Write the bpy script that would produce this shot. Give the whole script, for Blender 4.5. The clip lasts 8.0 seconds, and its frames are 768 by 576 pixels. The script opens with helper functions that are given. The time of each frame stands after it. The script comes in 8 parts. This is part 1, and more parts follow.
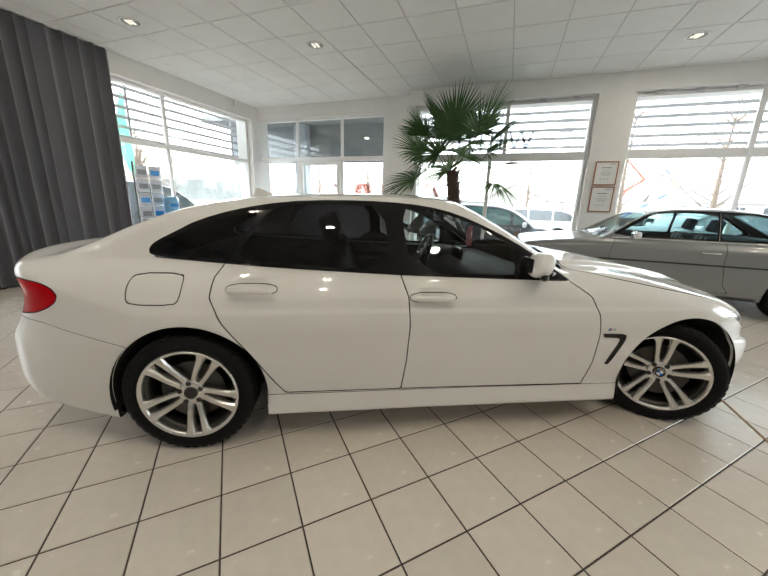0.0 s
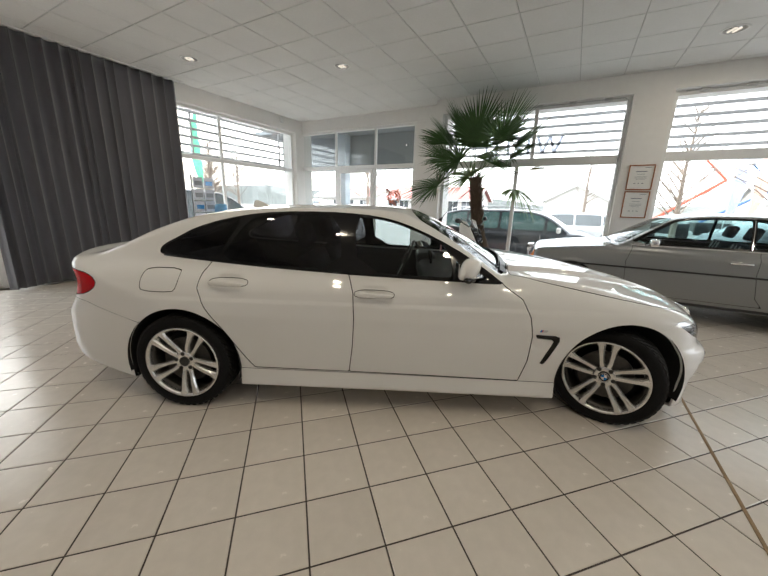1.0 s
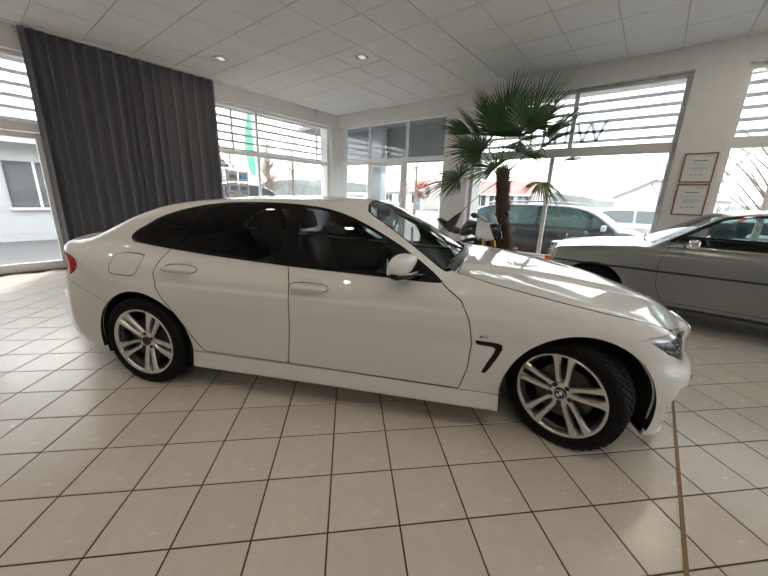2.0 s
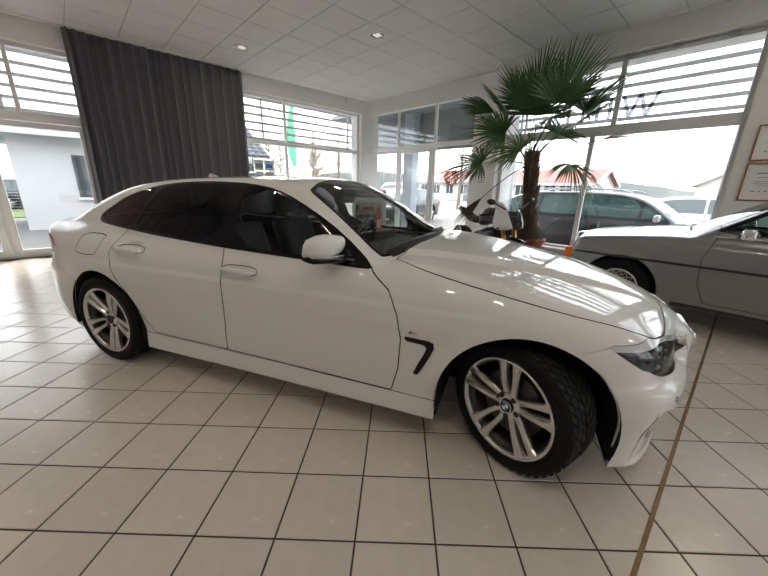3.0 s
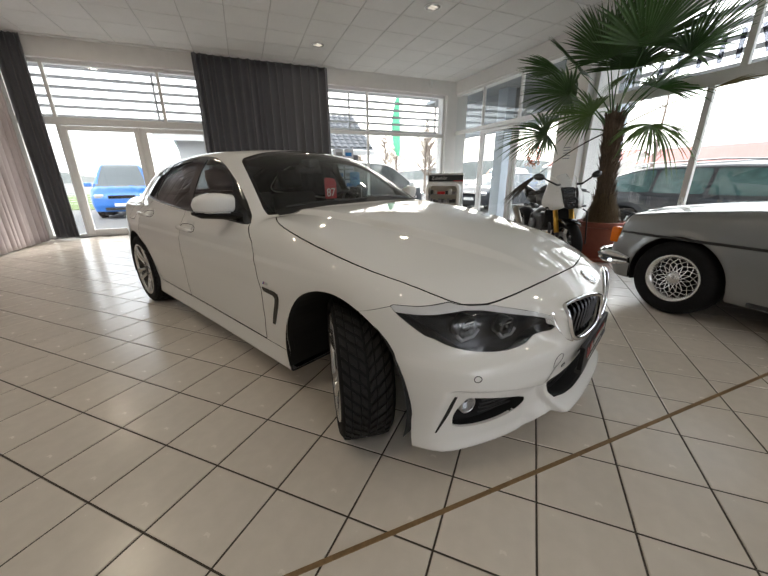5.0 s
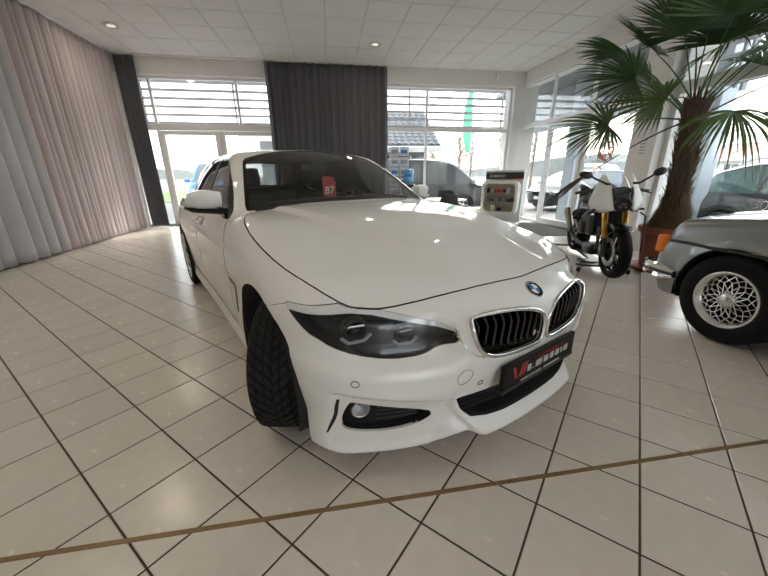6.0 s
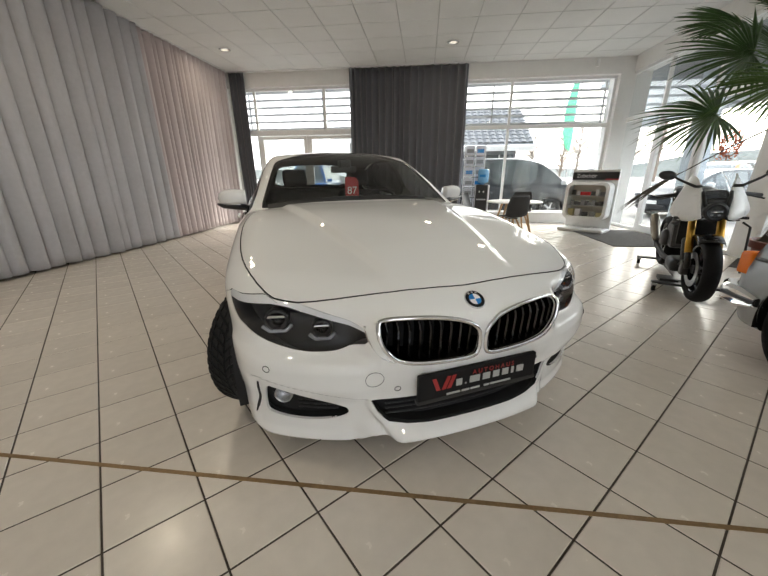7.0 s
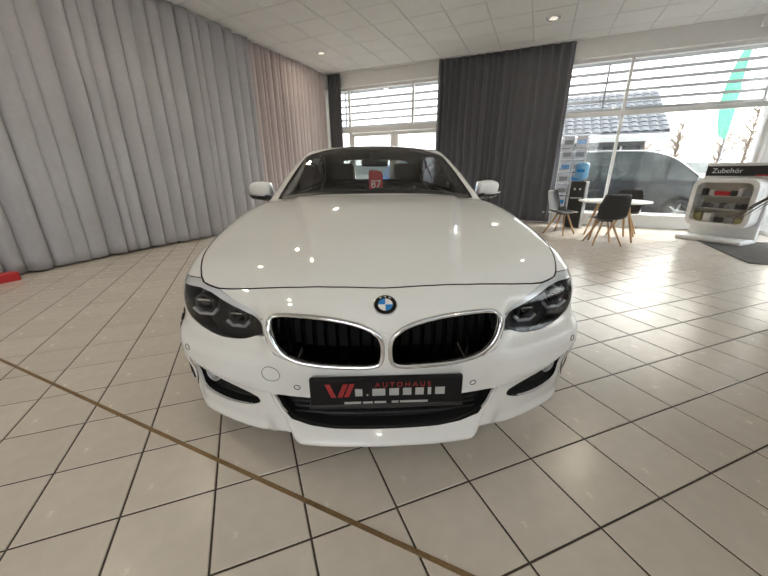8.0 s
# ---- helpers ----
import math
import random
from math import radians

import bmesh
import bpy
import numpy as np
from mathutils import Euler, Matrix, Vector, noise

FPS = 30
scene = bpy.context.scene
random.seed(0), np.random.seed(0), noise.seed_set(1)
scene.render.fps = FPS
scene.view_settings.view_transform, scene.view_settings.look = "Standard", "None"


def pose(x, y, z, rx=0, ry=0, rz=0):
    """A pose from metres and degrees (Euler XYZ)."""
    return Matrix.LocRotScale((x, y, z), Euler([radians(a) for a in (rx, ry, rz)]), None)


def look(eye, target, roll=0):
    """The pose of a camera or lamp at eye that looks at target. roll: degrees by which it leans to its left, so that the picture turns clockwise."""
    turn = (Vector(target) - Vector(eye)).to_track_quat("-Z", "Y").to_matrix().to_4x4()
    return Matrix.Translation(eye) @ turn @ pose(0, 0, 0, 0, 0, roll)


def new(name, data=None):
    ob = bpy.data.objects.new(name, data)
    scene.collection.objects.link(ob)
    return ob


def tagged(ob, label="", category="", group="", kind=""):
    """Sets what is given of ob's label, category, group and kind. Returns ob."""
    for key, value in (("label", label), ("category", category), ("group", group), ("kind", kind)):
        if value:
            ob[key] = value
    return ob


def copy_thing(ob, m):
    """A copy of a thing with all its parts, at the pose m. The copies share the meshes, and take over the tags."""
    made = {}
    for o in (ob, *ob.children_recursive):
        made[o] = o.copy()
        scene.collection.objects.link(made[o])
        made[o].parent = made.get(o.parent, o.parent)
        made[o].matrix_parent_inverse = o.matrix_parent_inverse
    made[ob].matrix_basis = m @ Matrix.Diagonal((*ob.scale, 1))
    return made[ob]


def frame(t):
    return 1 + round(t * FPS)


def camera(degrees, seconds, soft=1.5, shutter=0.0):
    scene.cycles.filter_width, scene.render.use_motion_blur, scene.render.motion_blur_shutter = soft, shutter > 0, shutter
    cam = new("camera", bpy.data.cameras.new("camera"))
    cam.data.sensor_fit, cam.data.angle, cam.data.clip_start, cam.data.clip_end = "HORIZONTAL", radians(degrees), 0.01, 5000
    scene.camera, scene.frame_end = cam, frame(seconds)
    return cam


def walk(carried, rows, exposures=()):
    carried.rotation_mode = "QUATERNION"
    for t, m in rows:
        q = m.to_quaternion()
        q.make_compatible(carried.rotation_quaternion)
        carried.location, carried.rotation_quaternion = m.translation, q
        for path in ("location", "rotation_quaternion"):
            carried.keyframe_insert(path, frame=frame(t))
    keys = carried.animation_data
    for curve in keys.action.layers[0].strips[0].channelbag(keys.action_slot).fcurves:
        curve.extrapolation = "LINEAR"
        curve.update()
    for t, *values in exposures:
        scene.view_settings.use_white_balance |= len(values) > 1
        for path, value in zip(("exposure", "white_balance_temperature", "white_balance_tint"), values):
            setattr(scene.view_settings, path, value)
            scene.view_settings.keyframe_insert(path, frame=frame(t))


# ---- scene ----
cam = camera(98.5, 8.0)
PATH = [
    (0, (0.232, 0.223, 1.35), (-0.423, 2.046, 0.852), 1.7),
    (0.5, (0.598, 0.136, 1.383), (-0.2, 1.906, 0.901), 1.5),
    (1, (0.944, 0.194, 1.414), (0.004, 1.892, 0.928), 1.5),
    (1.5, (1.228, 0.41, 1.433), (0.154, 2.02, 0.927), 1.7),
    (2, (1.512, 0.672, 1.415), (0.317, 2.187, 0.889), 1.9),
    (2.2, (1.627, 0.789, 1.426), (0.394, 2.266, 0.881), 2.0),
    (3.3, (1.99, 1.474, 1.314), (0.528, 2.707, 0.729), 1.0),
    (3.5, (2.11, 1.602, 1.304), (0.604, 2.778, 0.711), 0.6),
    (4, (2.325, 1.869, 1.238), (0.722, 2.895, 0.623), -0.3),
    (4.5, (2.474, 2.134, 1.212), (0.784, 3.003, 0.586), -0.7),
    (4.7, (2.543, 2.222, 1.199), (0.824, 3.031, 0.572), -0.6),
    (5.8, (2.812, 2.854, 1.175), (0.958, 3.243, 0.533), -0.4),
    (6, (2.817, 2.994, 1.191), (0.946, 3.292, 0.548), -0.4),
    (6.5, (2.855, 3.31, 1.192), (0.961, 3.362, 0.553), -0.3),
    (7, (2.859, 3.616, 1.192), (0.977, 3.394, 0.553), -0.4),
    (7.5, (2.714, 3.931, 1.193), (0.89, 3.427, 0.546), -0.4),
    (8, (2.595, 4.262, 1.171), (0.873, 3.487, 0.513), -0.3),
]
walk(cam, [(t, look(eye, target, roll)) for t, eye, target, roll in PATH],
     [(0.0, 2.5, 6350, 6), (1.0, 2.19, 6450, 8), (2.0, 1.96, 6500, 9), (4.5, 1.81, 6500, 10), (6.0, 1.97, 6500, 8), (7.0, 2.12, 6550, 8), (8.0, 2.19, 6600, 8)])

# ---- world and light ----
world = bpy.data.worlds.new("world")
scene.world = world
world.use_nodes = True
wn, wl = world.node_tree.nodes, world.node_tree.links
wn.clear()
sky = wn.new("ShaderNodeTexSky")
sky.sky_type = "NISHITA"
sky.sun_disc = False
sky.sun_elevation, sky.sun_rotation = radians(32), radians(300)
sky.air_density, sky.dust_density, sky.ozone_density = 1.0, 4.0, 1.0
veil = wn.new("ShaderNodeMix")
veil.data_type = "RGBA"
veil.inputs[0].default_value = 0.75
veil.inputs[7].default_value = (9.0, 9.2, 9.6, 1)
bg = wn.new("ShaderNodeBackground")
bg.inputs[1].default_value = 0.15
wout = wn.new("ShaderNodeOutputWorld")
wl.new(sky.outputs[0], veil.inputs[6])
wl.new(veil.outputs[2], bg.inputs[0])
wl.new(bg.outputs[0], wout.inputs[0])

sun = new("sun", bpy.data.lights.new("sun", "SUN"))
sun.data.energy, sun.data.angle, sun.data.color = 1.2, radians(12), (1, 0.96, 0.9)
sun.matrix_world = look((-20, 12, 18), (0, 0, 0))



# ---- materials ----


def mat(name, color, rough=0.5, metal=0.0, vary=0.0, scale=8.0, bump=0.0, bump_scale=60.0, coat=0.0, rand=0.0, spec=0.5, sheen=0.0):
    """A surface of one base colour with soft mottling at two scales and a fine relief."""
    m = bpy.data.materials.new(name)
    m.use_nodes = True
    n, l = m.node_tree.nodes, m.node_tree.links
    b = n["Principled BSDF"]
    b.inputs["Base Color"].default_value = (*color, 1)
    b.inputs["Roughness"].default_value = rough
    b.inputs["Metallic"].default_value = metal
    b.inputs["Specular IOR Level"].default_value = spec
    if coat:
        b.inputs["Coat Weight"].default_value = coat
        b.inputs["Coat Roughness"].default_value = 0.02
    if sheen:
        b.inputs["Sheen Weight"].default_value = sheen
    tc = n.new("ShaderNodeTexCoord")
    if vary or rand:
        big, small = n.new("ShaderNodeTexNoise"), n.new("ShaderNodeTexNoise")
        big.inputs["Scale"].default_value, small.inputs["Scale"].default_value = scale * 0.25, scale * 3
        big.inputs["Detail"].default_value = small.inputs["Detail"].default_value = 4
        l.new(tc.outputs["Object"], big.inputs["Vector"])
        l.new(tc.outputs["Object"], small.inputs["Vector"])
        add = n.new("ShaderNodeMath")
        add.operation = "ADD"
        l.new(big.outputs["Fac"], add.inputs[0])
        l.new(small.outputs["Fac"], add.inputs[1])
        ramp = n.new("ShaderNodeMapRange")
        ramp.inputs["From Min"].default_value, ramp.inputs["From Max"].default_value = 0.7, 1.3
        ramp.inputs["To Min"].default_value, ramp.inputs["To Max"].default_value = 1 - vary, 1 + vary
        l.new(add.outputs[0], ramp.inputs["Value"])
        last = ramp.outputs[0]
        if rand:
            info = n.new("ShaderNodeObjectInfo")
            rr = n.new("ShaderNodeMapRange")
            rr.inputs["To Min"].default_value, rr.inputs["To Max"].default_value = 1 - rand, 1 + rand
            l.new(info.outputs["Random"], rr.inputs["Value"])
            mul = n.new("ShaderNodeMath")
            mul.operation = "MULTIPLY"
            l.new(last, mul.inputs[0])
            l.new(rr.outputs[0], mul.inputs[1])
            last = mul.outputs[0]
        sc = n.new("ShaderNodeVectorMath")
        sc.operation = "SCALE"
        sc.inputs[0].default_value = color
        l.new(last, sc.inputs["Scale"])
        l.new(sc.outputs[0], b.inputs["Base Color"])
        rg = n.new("ShaderNodeMapRange")
        rg.inputs["From Min"].default_value, rg.inputs["From Max"].default_value = 0.3, 0.7
        rg.inputs["To Min"].default_value, rg.inputs["To Max"].default_value = rough * 0.85, min(1, rough * 1.15)
        l.new(small.outputs["Fac"], rg.inputs["Value"])
        l.new(rg.outputs[0], b.inputs["Roughness"])
    if bump:
        bn = n.new("ShaderNodeTexNoise")
        bn.inputs["Scale"].default_value = bump_scale
        bn.inputs["Detail"].default_value = 5
        l.new(tc.outputs["Object"], bn.inputs["Vector"])
        bp = n.new("ShaderNodeBump")
        bp.inputs["Strength"].default_value, bp.inputs["Distance"].default_value = bump, 0.01
        l.new(bn.outputs["Fac"], bp.inputs["Height"])
        l.new(bp.outputs[0], b.inputs["Normal"])
    return m


def glass_mat(name, tint=(1, 1, 1), gloss=0.05):
    """Thin glass: lets light straight through with a tint, and mirrors by the angle."""
    m = bpy.data.materials.new(name)
    m.use_nodes = True
    n, l = m.node_tree.nodes, m.node_tree.links
    n.remove(n["Principled BSDF"])
    out = n["Material Output"]
    tr, gl, mix, fr = n.new("ShaderNodeBsdfTransparent"), n.new("ShaderNodeBsdfGlossy"), n.new("ShaderNodeMixShader"), n.new("ShaderNodeLayerWeight")
    tr.inputs[0].default_value = (*tint, 1)
    gl.inputs["Roughness"].default_value = 0.01
    power, scale = n.new("ShaderNodeMath"), n.new("ShaderNodeMath")
    power.operation, scale.operation = "POWER", "MULTIPLY_ADD"
    power.inputs[1].default_value = 4.5
    scale.inputs[1].default_value, scale.inputs[2].default_value = 0.9, gloss
    fr.inputs["Blend"].default_value = 0.5
    l.new(fr.outputs["Facing"], power.inputs[0])
    l.new(power.outputs[0], scale.inputs[0])
    l.new(scale.outputs[0], mix.inputs[0])
    l.new(tr.outputs[0], mix.inputs[1])
    l.new(gl.outputs[0], mix.inputs[2])
    l.new(mix.outputs[0], out.inputs[0])
    return m


def glow_mat(name, color, strength):
    m = bpy.data.materials.new(name)
    m.use_nodes = True
    n, l = m.node_tree.nodes, m.node_tree.links
    n.remove(n["Principled BSDF"])
    e = n.new("ShaderNodeEmission")
    e.inputs[0].default_value, e.inputs[1].default_value = (*color, 1), strength
    l.new(e.outputs[0], n["Material Output"].inputs[0])
    return m


M_WALL = mat("wall_paint", (0.80, 0.79, 0.77), 0.75, vary=0.03, scale=3, bump=0.12, bump_scale=90)
M_FRAME = mat("window_frame_white", (0.80, 0.80, 0.79), 0.35, vary=0.03, scale=6)
M_CEIL = mat("mineral_ceiling", (0.74, 0.74, 0.73), 0.9, vary=0.03, scale=10, bump=0.25, bump_scale=220)
M_CGRID = mat("ceiling_grid", (0.50, 0.50, 0.49), 0.5)
M_TILE = mat("floor_tile", (0.69, 0.632, 0.562), 0.24, vary=0.05, scale=5, bump=0.03, bump_scale=14, rand=0.035, spec=0.8)
M_GROUT = mat("grout", (0.055, 0.045, 0.036), 0.85, vary=0.25, scale=30, bump=0.3, bump_scale=300)
M_BRASS = mat("joint_strip_brass", (0.26, 0.17, 0.085), 0.5, metal=0.4, vary=0.25, scale=20)
# grey curtains in two tones: backlit shade and window light put into the colour
M_CURTAIN_BACKLIT = mat("curtain_grey_backlit", (0.100, 0.101, 0.116), 0.9, vary=0.06, scale=6, bump=0.15, bump_scale=500, sheen=0.3)
M_CURTAIN_LIT = mat("curtain_grey_lit", (0.43, 0.43, 0.455), 0.85, vary=0.06, scale=6, bump=0.15, bump_scale=500, sheen=0.0)
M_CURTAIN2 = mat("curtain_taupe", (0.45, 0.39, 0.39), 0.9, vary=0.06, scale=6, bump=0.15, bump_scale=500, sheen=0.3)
M_GLASS = glass_mat("pane_glass", (0.97, 0.985, 0.98))
M_WHITE = mat("white_laminate", (0.80, 0.80, 0.79), 0.3, vary=0.02, scale=5)
M_BLACK = mat("black_plastic", (0.018, 0.018, 0.019), 0.42, vary=0.1, scale=20, bump=0.05, bump_scale=200)
M_GBLACK = mat("gloss_black", (0.006, 0.006, 0.007), 0.10, spec=0.35)
M_CHROME = mat("chrome", (0.82, 0.82, 0.83), 0.08, metal=1.0)
M_ALU = mat("aluminium", (0.55, 0.55, 0.56), 0.35, metal=1.0, vary=0.05, scale=30)
M_RUBBER = mat("rubber", (0.007, 0.007, 0.008), 0.7, spec=0.2, vary=0.15, scale=30, bump=0.1, bump_scale=250)
M_WOOD = mat("beech_wood", (0.48, 0.29, 0.14), 0.45, vary=0.15, scale=14, bump=0.05, bump_scale=120)
M_RED = mat("red_plastic", (0.50, 0.03, 0.035), 0.4, vary=0.05)
M_PAPER = mat("paper_white", (0.80, 0.80, 0.78), 0.6, vary=0.02)
M_DARK = mat("dark_void", (0.010, 0.010, 0.011), 0.8)

# ---- mesh helpers ----


def mesh_from(name, verts, faces, material, smooth=False):
    me = bpy.data.meshes.new(name)
    me.from_pydata([tuple(map(float, v)) for v in verts], [], [tuple(map(int, f)) for f in faces])
    me.materials.append(material)
    if smooth:
        me.polygons.foreach_set("use_smooth", [True] * len(me.polygons))
    me.update()
    return me


def bm_mesh(name, bm, material, smooth=False, angle=None):
    me = bpy.data.meshes.new(name)
    bmesh.ops.recalc_face_normals(bm, faces=bm.faces)
    bm.to_mesh(me)
    bm.free()
    me.materials.append(material)
    if smooth or angle:
        me.polygons.foreach_set("use_smooth", [True] * len(me.polygons))
    if angle:
        me.set_sharp_from_angle(angle=radians(angle))
    me.update()
    return me


def part(name, bm, material, parent=None, label="", smooth=False, angle=None):
    """Links a bmesh (or a mesh) as one object, under a parent where given."""
    me = bm if isinstance(bm, bpy.types.Mesh) else bm_mesh(name, bm, material, smooth, angle)
    ob = new(name, me)
    ob.parent = parent
    if label:
        ob["label"] = label
    return ob


def empty(name, m, label, category, group="", kind=""):
    ob = new(name)
    ob.empty_display_size = 0.1
    ob.matrix_world = m
    return tagged(ob, label, category, group, kind)


def box(bm, x0, x1, y0, y1, z0, z1, bevel=0.0, m=None, seg=2):
    r = bmesh.ops.create_cube(bm, size=1)
    vs = r["verts"]
    mm = Matrix.LocRotScale(((x0 + x1) / 2, (y0 + y1) / 2, (z0 + z1) / 2), None, (abs(x1 - x0), abs(y1 - y0), abs(z1 - z0)))
    bmesh.ops.transform(bm, matrix=mm, verts=vs)
    if bevel:
        es = list({e for v in vs for e in v.link_edges})
        q = bmesh.ops.bevel(bm, geom=es, offset=bevel, segments=seg, affect="EDGES", profile=0.6)
        vs = list({v for f in q["faces"] for v in f.verts} | {v for v in vs if v.is_valid})
    if m is not None:
        bmesh.ops.transform(bm, matrix=m, verts=vs)
    return vs


def boxm(x0, x1, y0, y1, z0, z1, bevel=0.0, m=None):
    bm = bmesh.new()
    box(bm, x0, x1, y0, y1, z0, z1, bevel, m)
    return bm


def tube(bm, pts, radius, sides=10, closed=False, flat=None):
    """A round bar along points; radius a number or one for each point."""
    pts = [Vector(p) for p in pts]
    n = len(pts)
    rad = radius if isinstance(radius, (list, tuple)) else [radius] * n
    rings, ref = [], None
    for i, p in enumerate(pts):
        a = pts[i - 1] if (i > 0 or closed) else p
        b = pts[(i + 1) % n] if (i < n - 1 or closed) else p
        d = (b - a).normalized()
        if ref is None:
            ref = d.orthogonal().normalized()
        ref = (ref - d * ref.dot(d))
        ref = ref.normalized() if ref.length > 1e-6 else d.orthogonal().normalized()
        w = d.cross(ref)
        rings.append([bm.verts.new(p + (ref * math.cos(2 * math.pi * k / sides) + w * math.sin(2 * math.pi * k / sides) * (flat or 1)) * rad[i]) for k in range(sides)])
    for i in range(n if closed else n - 1):
        r0, r1 = rings[i], rings[(i + 1) % n]
        for k in range(sides):
            bm.faces.new((r0[k], r0[(k + 1) % sides], r1[(k + 1) % sides], r1[k]))
    if not closed:
        bm.faces.new(rings[0][::-1])
        bm.faces.new(rings[-1])


def lathe(bm, prof, sides=48, axis="z", m=None, closed=False):
    """Turns a profile of (radius, height) about an axis."""
    rings = []
    for r, h in prof:
        ring = []
        for k in range(sides):
            a = 2 * math.pi * k / sides
            c, s = r * math.cos(a), r * math.sin(a)
            p = Vector((c, s, h)) if axis == "z" else (Vector((c, h, s)) if axis == "y" else Vector((h, c, s)))
            ring.append(bm.verts.new(m @ p if m is not None else p))
        rings.append(ring)
    pairs = list(zip(rings, rings[1:])) + ([(rings[-1], rings[0])] if closed else [])
    for a, b in pairs:
        for k in range(sides):
            bm.faces.new((a[k], a[(k + 1) % sides], b[(k + 1) % sides], b[k]))
    if not closed:
        if prof[0][0] > 1e-4:
            bm.faces.new(rings[0][::-1])
        if prof[-1][0] > 1e-4:
            bm.faces.new(rings[-1])


def prism(bm, outline, h0, h1, m=None):
    """An outline of (x, y) drawn up from h0 to h1."""
    lo = [bm.verts.new((m @ Vector((x, y, h0))) if m is not None else (x, y, h0)) for x, y in outline]
    hi = [bm.verts.new((m @ Vector((x, y, h1))) if m is not None else (x, y, h1)) for x, y in outline]
    n = len(outline)
    for k in range(n):
        bm.faces.new((lo[k], lo[(k + 1) % n], hi[(k + 1) % n], hi[k]))
    bm.faces.new(lo[::-1])
    bm.faces.new(hi)


def text_mesh(name, body, size, material, m, extrude=0.001, align="CENTER"):
    """Raised letters in the built-in font, as a mesh."""
    cu = bpy.data.curves.new(name, "FONT")
    cu.body, cu.size, cu.extrude, cu.align_x, cu.align_y = body, size, extrude, align, "CENTER"
    ob = bpy.data.objects.new(name, cu)
    scene.collection.objects.link(ob)
    me = bpy.data.meshes.new_from_object(ob.evaluated_get(bpy.context.evaluated_depsgraph_get()))
    bpy.data.objects.remove(ob)
    me.transform(m)
    me.materials.clear()
    me.materials.append(material)
    me.name = name
    return me

# ---- the showroom ----
XW, YN, YP, ZC = -6.7, 8.42, 7.96, 3.74      # west glazing, entrance glazing, pier face, ceiling
XE, YS = 9.0, -1.95


def structure(name, bm, material, label, smooth=False):
    return tagged(part(name, bm, material, smooth=smooth), label, name.split("_")[0], kind="structure")


# grout bed under the tiles, reaching past the walls
structure("floor", boxm(XW - 0.3, XE + 0.2, YS - 0.2, YN + 0.3, -0.12, -0.003), M_GROUT, "dark grout bed of the tiled showroom floor")

# west wall: band above the glazing, sills, solid stretch behind the curtain
bm = bmesh.new()
box(bm, XW - 0.3, -6.5, YS, YN + 0.3, 3.40, ZC + 0.3)
box(bm, XW - 0.3, -6.5, 2.05, 4.42, 0, 3.40)
box(bm, XW - 0.3, -6.5, 4.42, 8.05, 0, 0.24)
box(bm, XW - 0.3, -6.5, YS, -1.62, 0, 3.40)
box(bm, XW - 0.3, -6.5, 8.05, YN + 0.3, 0, 3.40)
structure("wall_west", bm, M_WALL, "white plastered wall band around the west glazing")
# north wall: entrance recess, then piers and lintel standing proud
bm = bmesh.new()
box(bm, -6.498, -2.1, YN - 0.1, YN + 0.3, 3.43, ZC + 0.3)
box(bm, -2.76, -2.1, YN - 0.08, YN + 0.3, 0, 3.43)
box(bm, -2.1, XE, YP, YN + 0.3, 3.43, ZC + 0.3)
box(bm, -2.1, -1.95, YP, YN + 0.3, 0.0, 3.43)
box(bm, 1.57, 2.14, YP, YN + 0.3, 0.0, 3.43)
box(bm, 5.95, 6.55, YP, YN + 0.3, 0.0, 3.43)
box(bm, -1.95, 1.57, YP, YN + 0.3, 0.0, 0.30)
box(bm, 2.14, 5.95, YP, YN + 0.3, 0.0, 0.30)
box(bm, 6.55, XE, YP, YN + 0.3, 0.0, 3.43)
structure("wall_north", bm, M_WALL, "white plastered wall with piers between shop windows")
structure("wall_south", boxm(XW, XE, YS - 0.2, YS, 0, ZC + 0.3), M_WALL, "white plastered wall behind the long curtain")
# never in view: its opening is added to let daylight onto the car's nose
bm = bmesh.new()
box(bm, XE, XE + 0.2, YS - 0.2, YN + 0.3, 3.40, ZC + 0.3)
box(bm, XE, XE + 0.2, YS - 0.2, YN + 0.3, 0, 0.30)
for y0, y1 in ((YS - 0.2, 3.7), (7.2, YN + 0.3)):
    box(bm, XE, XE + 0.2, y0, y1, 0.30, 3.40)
structure("wall_east", bm, M_WALL, "plain white wall closing the showroom, with an unseen opening added for light")

